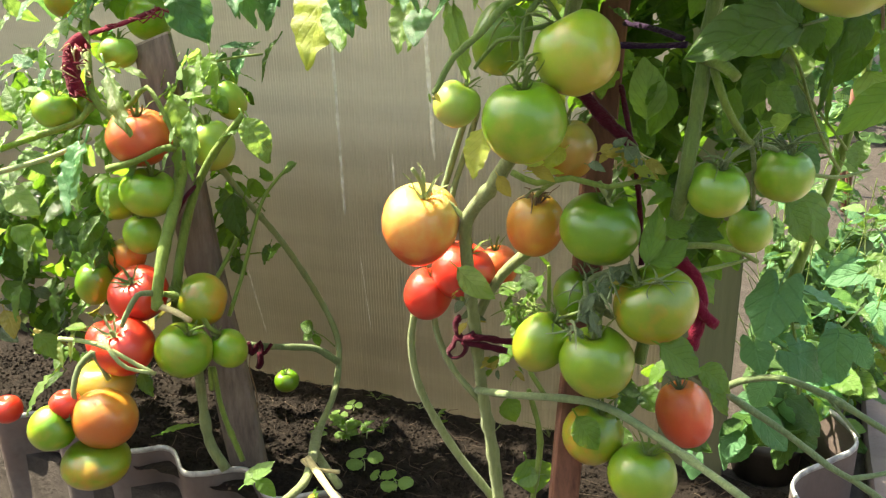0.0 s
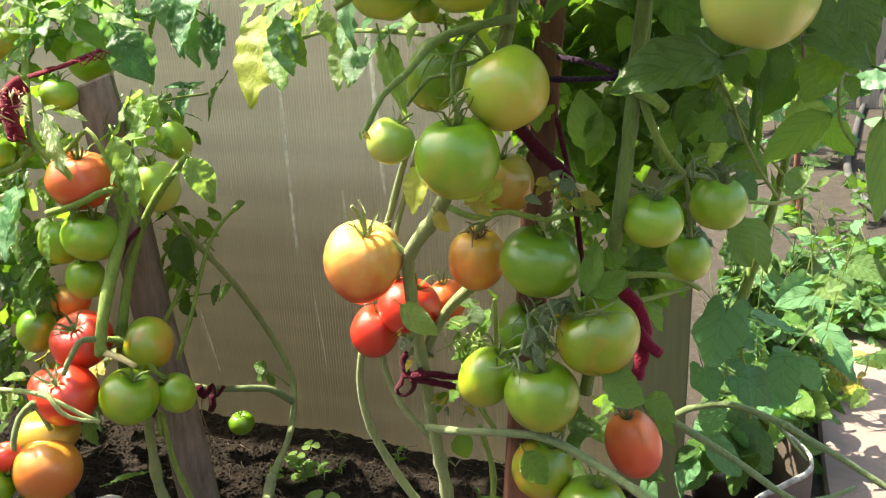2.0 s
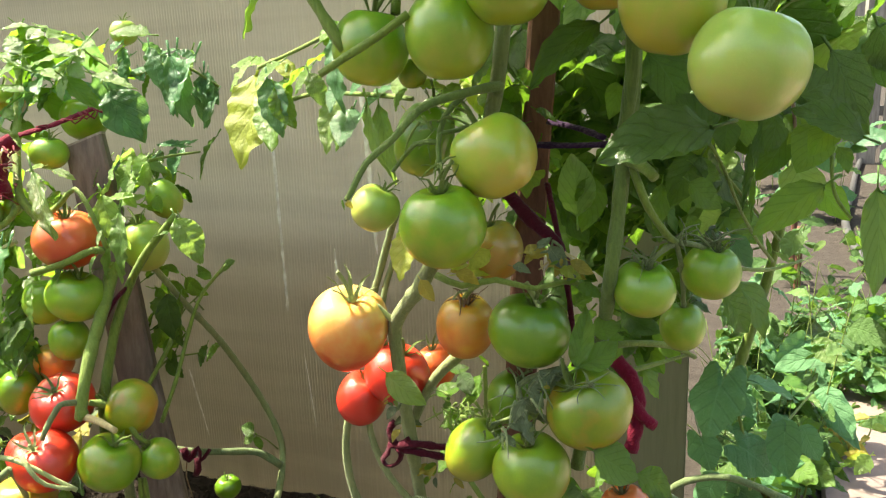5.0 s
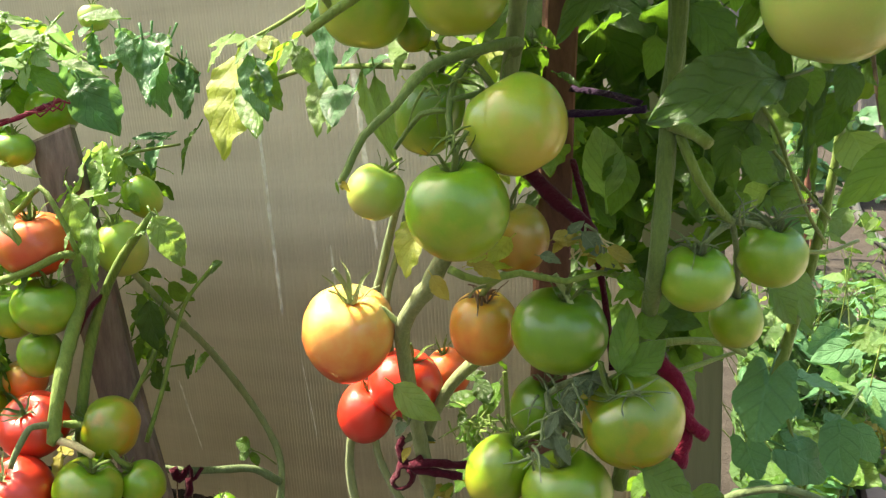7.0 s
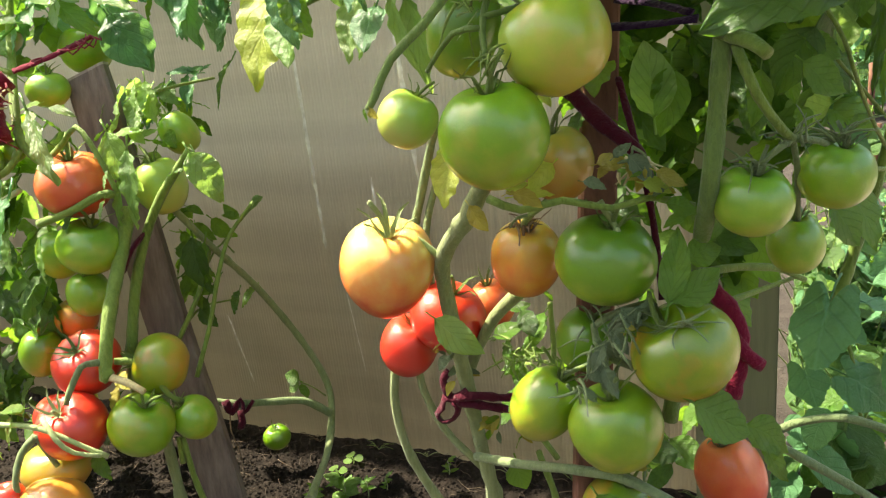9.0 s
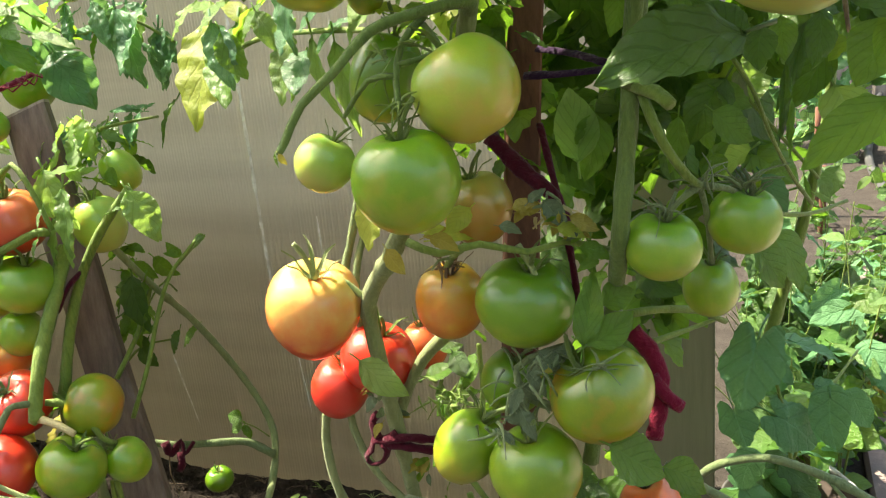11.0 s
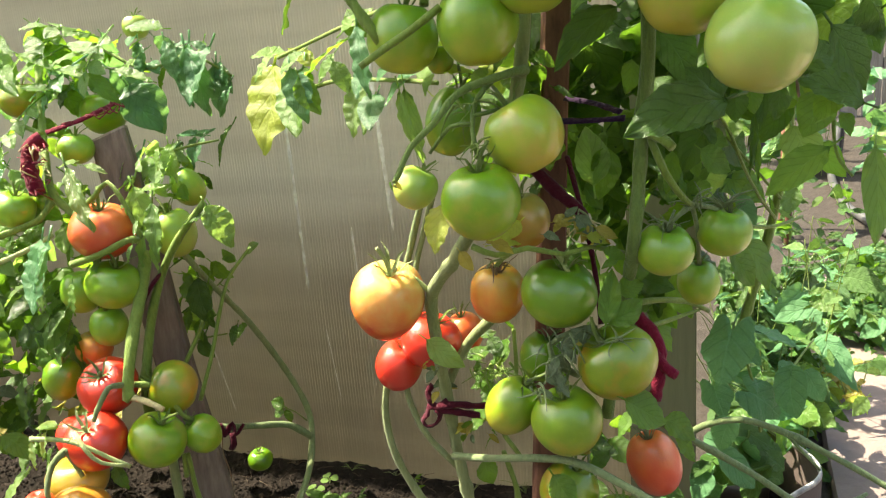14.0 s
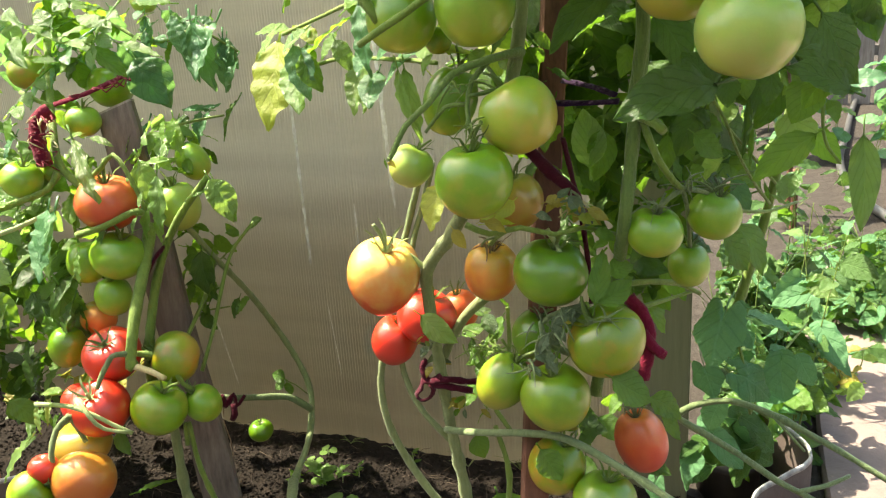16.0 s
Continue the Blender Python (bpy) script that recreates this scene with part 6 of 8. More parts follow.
leaf(main_plant, (0.041, 1.041, 0.773), (0.067, 1.048, 0.759), 0.40, (0.27, -0.79, 0.66), "lime", "long")
leaf(main_plant, (0.032, 1.011, 0.797), (0.040, 1.002, 0.765), 0.30, (0.27, -0.79, 0.66), "green", "long")
stem(main_plant, "side_stem", [(-0.029, 0.825, 0.933), (-0.012, 0.844, 0.902), (0.003, 0.881, 0.857), (0.021, 0.941, 0.810), (0.040, 1.004, 0.770)], 0.0017, 0.0019, "green")
stem(main_plant, "side_stem", [(0.044, 0.756, 0.968), (0.047, 0.748, 0.944), (0.052, 0.751, 0.917)], 0.0018, 0.0014, "brown")
stem(main_plant, "side_stem", [(0.074, 0.731, 0.928), (0.075, 0.723, 0.907), (0.080, 0.720, 0.892), (0.090, 0.719, 0.879)], 0.0015, 0.0014, "green")
stem(main_plant, "side_stem", [(0.006, 0.858, 0.797), (0.038, 0.936, 0.778), (0.071, 1.018, 0.769)], 0.0021, 0.0019, "green")
leaf(main_plant, (-0.545, 0.890, 0.996), (-0.532, 0.869, 0.926), 0.62, (-0.54, -0.92, 1.30), "blue")
leaf(main_plant, (-0.530, 0.882, 0.986), (-0.503, 0.874, 0.934), 0.50, (-0.54, -0.92, 1.30), "green")
leaf(main_plant, (-0.467, 0.858, 1.001), (-0.448, 0.851, 0.959), 0.50, (-0.54, -0.92, 1.30), "soft")
leaf(main_plant, (-0.411, 0.836, 0.996), (-0.422, 0.816, 0.958), 0.50, (-0.54, -0.92, 1.30), "blue")
leaf(main_plant, (-0.317, 0.708, 0.975), (-0.297, 0.690, 0.906), 0.18, (-0.54, -0.92, 1.30), "lime")
leaf(main_plant, (-0.576, 0.907, 1.016), (-0.604, 0.883, 0.987), 0.50, (-0.54, -0.92, 1.30), "lime")
leaf(main_plant, (-0.530, 0.904, 1.014), (-0.560, 0.881, 0.989), 0.60, (-0.54, -0.92, 1.30), "soft")
leaf(main_plant, (-0.479, 0.891, 1.009), (-0.501, 0.869, 0.979), 0.60, (-0.54, -0.92, 1.30), "green")
leaf(main_plant, (-0.365, 0.810, 0.995), (-0.383, 0.795, 0.978), 0.60, (-0.54, -0.92, 1.30), "blue")
leaf(main_plant, (-0.293, 0.746, 0.985), (-0.304, 0.733, 0.966), 0.60, (-0.54, -0.92, 1.30), "lime")
leaf(left_plant, (-0.849, 1.080, 1.034), (-0.823, 1.049, 0.924), 0.50, (-0.54, -0.92, 1.30), "blue")
leaf(left_plant, (-0.803, 1.089, 1.033), (-0.837, 1.039, 0.946), 0.45, (-0.54, -0.92, 1.30), "blue")
leaf(left_plant, (-0.886, 1.079, 1.046), (-0.868, 1.060, 0.976), 0.50, (-0.54, -0.92, 1.30), "blue")
knit_threads = thing("yarn_fringe", "frayed pale and dark red yarn ends on the knitted cloth", "yarn", at=(-0.978, 0.862, 0.882))
stem(knit_threads, "yarn", [(-0.983, 0.858, 0.910), (-0.973, 0.847, 0.913), (-0.991, 0.846, 0.903)], 0.0012, 0.0008, "cut")
stem(knit_threads, "yarn", [(-0.955, 0.852, 0.859), (-0.937, 0.843, 0.861), (-0.949, 0.847, 0.854)], 0.0012, 0.0008, "yarn")
stem(knit_threads, "yarn", [(-0.985, 0.857, 0.910), (-0.977, 0.840, 0.900), (-0.970, 0.853, 0.894)], 0.0012, 0.0008, "yarn")
stem(knit_threads, "yarn", [(-0.964, 0.865, 0.903), (-0.955, 0.850, 0.899), (-0.951, 0.858, 0.886)], 0.0012, 0.0008, "cut")
stem(knit_threads, "yarn", [(-0.963, 0.868, 0.911), (-0.947, 0.856, 0.905), (-0.958, 0.863, 0.908)], 0.0012, 0.0008, "yarn")
stem(knit_threads, "yarn", [(-0.976, 0.862, 0.911), (-0.953, 0.852, 0.902), (-0.969, 0.857, 0.905)], 0.0012, 0.0008, "yarn")
stem(knit_threads, "yarn", [(-0.957, 0.857, 0.875), (-0.936, 0.846, 0.867), (-0.952, 0.851, 0.868)], 0.0012, 0.0008, "cut")
stem(knit_threads, "yarn", [(-0.969, 0.856, 0.886), (-0.963, 0.841, 0.887), (-0.955, 0.856, 0.885)], 0.0012, 0.0008, "yarn")
stem(knit_threads, "yarn", [(-0.985, 0.843, 0.872), (-0.976, 0.829, 0.869), (-0.981, 0.837, 0.866)], 0.0012, 0.0008, "yarn")
stem(knit_threads, "yarn", [(-0.958, 0.867, 0.903), (-0.947, 0.856, 0.905), (-0.949, 0.864, 0.898)], 0.0012, 0.0008, "cut")
stem(knit_threads, "yarn", [(-0.974, 0.845, 0.863), (-0.964, 0.830, 0.860), (-0.957, 0.846, 0.861)], 0.0012, 0.0008, "yarn")
stem(knit_threads, "yarn", [(-0.988, 0.853, 0.901), (-0.969, 0.842, 0.897), (-0.991, 0.843, 0.895)], 0.0012, 0.0008, "yarn")
stem(knit_threads, "yarn", [(-0.982, 0.849, 0.884), (-0.978, 0.831, 0.879), (-0.964, 0.844, 0.865)], 0.0012, 0.0008, "cut")
stem(knit_threads, "yarn", [(-0.959, 0.845, 0.847), (-0.957, 0.830, 0.849), (-0.940, 0.843, 0.832)], 0.0012, 0.0008, "yarn")
stem(knit_threads, "yarn", [(-0.970, 0.841, 0.849), (-0.954, 0.828, 0.841), (-0.972, 0.833, 0.846)], 0.0012, 0.0008, "yarn")
stem(knit_threads, "yarn", [(-0.976, 0.861, 0.908), (-0.965, 0.845, 0.897), (-0.977, 0.855, 0.908)], 0.0012, 0.0008, "cut")
stem(knit_threads, "yarn", [(-0.989, 0.854, 0.906), (-0.970, 0.845, 0.905), (-0.991, 0.847, 0.904)], 0.0012, 0.0008, "yarn")
stem(knit_threads, "yarn", [(-0.956, 0.862, 0.886), (-0.950, 0.849, 0.891), (-0.965, 0.851, 0.884)], 0.0012, 0.0008, "yarn")
stem(knit_threads, "yarn", [(-0.969, 0.864, 0.906), (-0.965, 0.847, 0.904), (-0.969, 0.850, 0.887)], 0.0012, 0.0008, "cut")
stem(knit_threads, "yarn", [(-0.983, 0.846, 0.879), (-0.965, 0.837, 0.878), (-0.964, 0.846, 0.870)], 0.0012, 0.0008, "yarn")
stem(knit_threads, "yarn", [(-0.981, 0.851, 0.888), (-0.977, 0.835, 0.887), (-0.982, 0.838, 0.871)], 0.0012, 0.0008, "yarn")
stem(knit_threads, "yarn", [(-0.960, 0.858, 0.881), (-0.958, 0.842, 0.883), (-0.963, 0.849, 0.877)], 0.0012, 0.0008, "cut")
stem(knit_threads, "yarn", [(-0.982, 0.928, 0.932), (-0.960, 0.928, 0.935), (-0.969, 0.933, 0.928)], 0.0013, 0.0009, "yarn")
stem(knit_threads, "yarn", [(-0.958, 0.955, 0.942), (-0.935, 0.953, 0.940), (-0.929, 0.969, 0.943)], 0.0013, 0.0009, "yarn")
stem(knit_threads, "yarn", [(-0.943, 0.973, 0.950), (-0.922, 0.969, 0.946), (-0.930, 0.982, 0.958)], 0.0013, 0.0009, "yarn")
stem(knit_threads, "yarn", [(-0.937, 0.979, 0.952), (-0.913, 0.974, 0.940), (-0.918, 0.988, 0.953)], 0.0013, 0.0009, "yarn")
stem(knit_threads, "yarn", [(-0.942, 0.973, 0.950), (-0.922, 0.967, 0.940), (-0.920, 0.984, 0.951)], 0.0013, 0.0009, "yarn")
stem(knit_threads, "yarn", [(-0.950, 0.964, 0.946), (-0.934, 0.956, 0.934), (-0.921, 0.982, 0.956)], 0.0013, 0.0009, "yarn")
stem(knit_threads, "yarn", [(-0.930, 0.987, 0.956), (-0.906, 0.984, 0.948), (-0.917, 0.992, 0.953)], 0.0013, 0.0009, "yarn")
leaf(left_plant, (-0.945, 1.039, 0.983), (-0.887, 1.035, 0.904), 0.56, (-0.46, -0.84, 1.39), "blue")
leaf(left_plant, (-0.886, 1.139, 1.022), (-0.890, 1.104, 0.936), 0.46, (-0.46, -0.84, 1.39), "blue")
leaf(left_plant, (-0.825, 1.159, 0.969), (-0.850, 1.128, 0.919), 0.55, (-0.46, -0.84, 1.39), "blue")
leaf(left_plant, (-0.844, 1.164, 1.004), (-0.844, 1.146, 0.959), 0.50, (-0.46, -0.84, 1.39), "blue")
leaf(left_plant, (-0.952, 1.089, 1.032), (-0.948, 1.071, 0.980), 0.42, (-0.46, -0.84, 1.39), "blue")
leaf(left_plant, (-0.839, 1.085, 0.886), (-0.885, 1.067, 0.894), 0.34, (-0.46, -0.84, 1.39), "blue")
leaf(left_plant, (-0.839, 1.085, 0.886), (-0.828, 1.096, 0.900), 0.50, (-0.46, -0.84, 1.39), "blue")
leaf(left_plant, (-0.835, 1.076, 0.887), (-0.858, 1.049, 0.844), 0.45, (-0.46, -0.84, 1.39), "blue")
leaf(left_plant, (-0.781, 0.919, 0.900), (-0.770, 0.904, 0.847), 0.50, (-0.46, -0.84, 1.39), "lime")
leaf(left_plant, (-0.800, 0.920, 0.895), (-0.804, 0.905, 0.862), 0.45, (-0.46, -0.84, 1.39), "lime")
leaf(left_plant, (-0.893, 0.769, 0.798), (-0.904, 0.737, 0.727), 0.50, (-0.46, -0.84, 1.39), "blue")
leaf(left_plant, (-0.986, 1.001, 0.996), (-1.044, 0.985, 1.023), 0.35, (-0.46, -0.84, 1.39), "soft")
leaf(left_plant, (-0.960, 0.995, 0.979), (-0.929, 1.007, 0.972), 0.40, (-0.46, -0.84, 1.39), "green")
leaf(left_plant, (-1.030, 0.963, 0.982), (-1.070, 0.949, 0.992), 0.40, (-0.46, -0.84, 1.39), "green")
leaf(left_plant, (-0.963, 0.955, 0.939), (-0.992, 0.936, 0.925), 0.40, (-0.46, -0.84, 1.39), "blue")
leaf(left_plant, (-0.912, 1.110, 1.007), (-0.923, 1.088, 0.964), 0.40, (-0.46, -0.84, 1.39), "green")
leaf(left_plant, (-0.913, 1.143, 1.034), (-0.874, 1.143, 0.987), 0.50, (-0.46, -0.84, 1.39), "blue")
leaf(left_plant, (-0.878, 1.174, 1.041), (-0.889, 1.148, 0.988), 0.50, (-0.46, -0.84, 1.39), "green")
leaf(left_plant, (-0.788, 0.884, 0.847), (-0.770, 0.884, 0.826), 0.50, (-0.46, -0.84, 1.39), "lime")
leaf(left_plant, (-0.777, 0.827, 0.808), (-0.785, 0.815, 0.787), 0.60, (-0.46, -0.84, 1.39), "soft")
leaf(left_plant, (-0.796, 0.828, 0.772), (-0.802, 0.816, 0.748), 0.40, (-0.46, -0.84, 1.39), "soft")
stem(left_plant, "side_stem", [(-1.040, 1.090, 1.048), (-0.945, 1.092, 1.000), (-0.887, 1.137, 1.017), (-0.829, 1.171, 0.976)], 0.0033, 0.0024, "green")
stem(left_plant, "side_stem", [(-0.848, 1.006, 0.874), (-0.838, 1.047, 0.876), (-0.819, 1.091, 0.877)], 0.0026, 0.0018, "green")
leaf(main_plant, (-0.267, 0.569, 0.909), (-0.262, 0.569, 0.902), 0.41, (-0.36, -0.83, 1.29), "dry")
leaf(main_plant, (-0.278, 0.581, 0.907), (-0.276, 0.578, 0.899), 0.25, (-0.36, -0.83, 1.29), "green")
leaf(main_plant, (-0.271, 0.575, 0.905), (-0.267, 0.575, 0.902), 0.47, (-0.36, -0.83, 1.29), "wilt")
leaf(main_plant, (-0.274, 0.579, 0.905), (-0.272, 0.578, 0.901), 0.48, (-0.36, -0.83, 1.29), "dry")
leaf(main_plant, (-0.276, 0.580, 0.906), (-0.273, 0.581, 0.905), 0.40, (-0.36, -0.83, 1.29), "wilt")
leaf(main_plant, (-0.136, 0.708, 0.831), (-0.134, 0.709, 0.832), 0.34, (0.35, -0.73, 0.71), "dry")
leaf(main_plant, (-0.139, 0.707, 0.832), (-0.131, 0.710, 0.830), 0.31, (0.35, -0.73, 0.71), "dry")
leaf(main_plant, (-0.142, 0.716, 0.829), (-0.135, 0.718, 0.826), 0.34, (0.35, -0.73, 0.71), "dry")
leaf(main_plant, (-0.141, 0.720, 0.830), (-0.148, 0.716, 0.826), 0.41, (0.35, -0.73, 0.71), "dry")
leaf(main_plant, (-0.139, 0.704, 0.832), (-0.146, 0.700, 0.830), 0.29, (0.35, -0.73, 0.71), "dry")
leaf(main_plant, (-0.135, 0.707, 0.837), (-0.134, 0.705, 0.830), 0.41, (0.35, -0.73, 0.71), "dry")
leaf(main_plant, (-0.136, 0.704, 0.835), (-0.144, 0.700, 0.833), 0.31, (0.35, -0.73, 0.71), "green")
leaf(main_plant, (-0.121, 0.719, 0.819), (-0.129, 0.713, 0.813), 0.40, (0.35, -0.73, 0.71), "green")
leaf(main_plant, (-0.124, 0.723, 0.818), (-0.135, 0.717, 0.816), 0.38, (0.35, -0.73, 0.71), "dry")
leaf(main_plant, (-0.125, 0.710, 0.819), (-0.128, 0.708, 0.817), 0.42, (0.35, -0.73, 0.71), "wilt")
leaf(main_plant, (-0.122, 0.710, 0.821), (-0.130, 0.705, 0.818), 0.48, (0.35, -0.73, 0.71), "wilt")
leaf(main_plant, (-0.123, 0.713, 0.823), (-0.129, 0.709, 0.818), 0.48, (0.35, -0.73, 0.71), "wilt")
leaf(main_plant, (-0.149, 0.689, 0.719), (-0.150, 0.688, 0.716), 0.38, (0.35, -0.73, 0.71), "dry")
leaf(main_plant, (-0.145, 0.692, 0.724), (-0.143, 0.689, 0.713), 0.37, (0.35, -0.73, 0.71), "dry")
leaf(main_plant, (-0.149, 0.691, 0.720), (-0.145, 0.689, 0.710), 0.44, (0.35, -0.73, 0.71), "green")
leaf(main_plant, (-0.145, 0.690, 0.724), (-0.140, 0.689, 0.715), 0.31, (0.35, -0.73, 0.71), "green")
leaf(main_plant, (-0.147, 0.696, 0.716), (-0.147, 0.695, 0.713), 0.35, (0.35, -0.73, 0.71), "dry")
leaf(main_plant, (-0.146, 0.684, 0.724), (-0.140, 0.687, 0.723), 0.47, (0.35, -0.73, 0.71), "dry")
leaf(main_plant, (-0.138, 0.695, 0.599), (-0.140, 0.692, 0.594), 0.29, (0.35, -0.73, 0.71), "dry")
leaf(main_plant, (-0.137, 0.700, 0.601), (-0.149, 0.693, 0.598), 0.48, (0.35, -0.73, 0.71), "green")
leaf(main_plant, (-0.135, 0.686, 0.607), (-0.144, 0.682, 0.607), 0.48, (0.35, -0.73, 0.71), "dry")
leaf(main_plant, (-0.139, 0.696, 0.599), (-0.140, 0.692, 0.591), 0.39, (0.35, -0.73, 0.71), "green")
leaf(main_plant, (-0.137, 0.704, 0.600), (-0.132, 0.705, 0.598), 0.27, (0.35, -0.73, 0.71), "green")
leaf(main_plant, (-0.326, 0.781, 0.617), (-0.311, 0.786, 0.615), 0.43, (-0.36, -0.83, 1.29), "dry")
leaf(main_plant, (-0.323, 0.783, 0.620), (-0.311, 0.787, 0.616), 0.43, (-0.36, -0.83, 1.29), "wilt")
leaf(main_plant, (-0.318, 0.773, 0.626), (-0.326, 0.769, 0.626), 0.29, (-0.36, -0.83, 1.29), "green")
leaf(main_plant, (-0.322, 0.773, 0.625), (-0.330, 0.768, 0.624), 0.27, (-0.36, -0.83, 1.29), "dry")
leaf(main_plant, (-0.321, 0.770, 0.623), (-0.321, 0.768, 0.615), 0.28, (-0.36, -0.83, 1.29), "dry")
leaf(main_plant, (-0.533, 0.733, 0.353), (-0.531, 0.731, 0.344), 0.46, (-0.36, -0.83, 1.29), "dry")
leaf(main_plant, (-0.537, 0.739, 0.354), (-0.540, 0.734, 0.345), 0.48, (-0.36, -0.83, 1.29), "green")
leaf(main_plant, (-0.529, 0.733, 0.355), (-0.535, 0.727, 0.345), 0.41, (-0.36, -0.83, 1.29), "green")
leaf(main_plant, (-0.535, 0.738, 0.348), (-0.548, 0.730, 0.345), 0.46, (-0.36, -0.83, 1.29), "dry")
stem(main_plant, "truss", [(-0.154, 0.708, 0.841), (-0.145, 0.708, 0.843), (-0.145, 0.716, 0.850)], 0.0013, 0.0008, "grey")
stem(main_plant, "truss", [(-0.145, 0.716, 0.850), (-0.137, 0.713, 0.846), (-0.137, 0.717, 0.844)], 0.0013, 0.0008, "grey")
stem(main_plant, "truss", [(-0.137, 0.717, 0.844), (-0.132, 0.711, 0.834), (-0.133, 0.712, 0.825)], 0.0013, 0.0008, "grey")
stem(main_plant, "truss", [(-0.148, 0.694, 0.720), (-0.149, 0.684, 0.708), (-0.152, 0.684, 0.701)], 0.0013, 0.0008, "grey")
stem(main_plant, "truss", [(-0.153, 0.692, 0.732), (-0.146, 0.687, 0.721), (-0.138, 0.688, 0.702)], 0.0013, 0.0008, "grey")
stem(main_plant, "truss", [(-0.157, 0.683, 0.712), (-0.148, 0.679, 0.703), (-0.143, 0.681, 0.692)], 0.0013, 0.0008, "grey")
stem(main_plant, "truss", [(-0.138, 0.696, 0.608), (-0.138, 0.687, 0.598), (-0.140, 0.686, 0.585)], 0.0014, 0.0008, "grey")
stem(main_plant, "truss", [(-0.228, 0.726, 0.795), (-0.236, 0.718, 0.795), (-0.242, 0.717, 0.787)], 0.0014, 0.0008, "grey")


stem(left_plant, "tendril", [(-0.858, 1.000, 0.563), (-0.856, 1.040, 0.609), (-0.849, 1.070, 0.630), (-0.847, 1.090, 0.608)], 0.0020, 0.0012, "green", sides=6)
stem(left_plant, "tendril", [(-0.849, 1.070, 0.630), (-0.820, 1.080, 0.659), (-0.781, 1.080, 0.690)], 0.0016, 0.0010, "green", sides=6)
stem(left_plant, "tendril", [(-0.882, 0.990, 0.524), (-0.868, 1.020, 0.544), (-0.833, 1.050, 0.546)], 0.0022, 0.0014, "green", sides=6)
leaf(left_plant, (-0.789, 1.080, 0.688), (-0.760, 1.070, 0.705), 0.6, (-0.2, -0.9, 0.7), "soft")
leaf(left_plant, (-0.815, 1.080, 0.667), (-0.834, 1.070, 0.692), 0.5, (-0.2, -0.9, 0.7), "green")

# ---- withered flower trusses between the fruit ----
def dried_truss(plant, seed, count, centre, radii, length, mat="grey", lift=0.0):
    """A tangle of curled, withered sepals and flower stalks, as one mesh."""
    rnd = random.Random(seed)
    bm = bmesh.new()
    c = local(plant, centre)
    for k in range(count):
        p = c + Vector([rnd.gauss(0, 0.5) * r for r in radii])
        way = Vector((rnd.uniform(-1, 1), rnd.uniform(-1, 0.4), rnd.uniform(-1, 0.6) + lift)).normalized()
        side = way.orthogonal().normalized()
        ln, curl = rnd.uniform(*length), rnd.uniform(-0.7, 0.7)
        line = [p + way * ln * t + side * ln * curl * t * t + Vector((0, 0, -0.25 * ln * t * t)) for t in (0, 0.33, 0.66, 1)]
        tube(bm, spline(line, ln / 7), rnd.uniform(0.0009, 0.0020), 0.0004, 5, rnd.choice((0.3, 0.5, 1.0)), 0.2, seed + k, False)
    return part("withered_truss", bm, STEM[mat], plant, "grey-green withered sepals and flower stalks")


dried_truss(main_plant, 71, 15, (-0.170, 0.696, 0.705), (0.016, 0.008, 0.020), (0.012, 0.028))
dried_truss(main_plant, 72, 13, (-0.150, 0.704, 0.722), (0.014, 0.008, 0.009), (0.010, 0.022))
dried_truss(main_plant, 73, 9, (-0.186, 0.675, 0.678), (0.016, 0.008, 0.008), (0.010, 0.022))
dried_truss(main_plant, 74, 34, (-0.251, 0.744, 0.660), (0.030, 0.012, 0.014), (0.008, 0.024), "green")
dried_truss(main_plant, 75, 16, (-0.146, 0.731, 0.832), (0.016, 0.008, 0.008), (0.008, 0.018), "cut")
for k, at_ in enumerate(((-0.066, 0.722, 0.834), (-0.014, 0.772, 0.840), (-0.040, 0.742, 0.846), (-0.111, 0.690, 0.728))):
    dried_truss(main_plant, 90 + k, 9, at_, (0.006, 0.004, 0.003), (0.016, 0.034), lift=0.75)
dried_truss(main_plant, 95, 12, (-0.218, 0.640, 0.922), (0.010, 0.006, 0.010), (0.012, 0.030), "green", 0.4)
dried_truss(main_plant, 96, 10, (-0.235, 0.655, 0.955), (0.014, 0.008, 0.012), (0.012, 0.030), "green", 0.2)
dried_truss(main_plant, 97, 10, (-0.240, 0.735, 0.786), (0.012, 0.006, 0.004), (0.010, 0.022), "brown", 0.3)

# ---- leaf masses ----
def foliage(plant, seed, count, centre, radii, size, tones, kind="tomato", droop=0.7, face=(-0.4, -0.4, 0.9), wide=(0.45, 0.65)):
    """Leaves of one plant, scattered through a rounded region and hanging by their tips."""
    rnd = random.Random(seed)
    c = Vector(centre)
    for _ in range(count):
        while True:
            d = Vector((rnd.uniform(-1, 1), rnd.uniform(-1, 1), rnd.uniform(-1, 1)))
            if d.length < 1:
                break
        p = c + Vector((d.x * radii[0], d.y * radii[1], d.z * radii[2]))
        a = rnd.uniform(0, 2 * math.pi)
        way = Vector((math.cos(a), math.sin(a), -droop + rnd.uniform(-0.5, 0.5))).normalized()
        ln = rnd.uniform(*size)
        f = Vector(face) + Vector((rnd.uniform(-0.6, 0.6), rnd.uniform(-0.5, 0.5), rnd.uniform(-0.3, 0.5)))
        q = p + way * ln
        if max(p.y, q.y) > WALL_Y - 0.012 and p.x < -0.04:
            p.y = q.y = min(p.y, WALL_Y - 0.03)
        leaf(plant, p, q, rnd.uniform(*wide), f, rnd.choice(tones), kind)


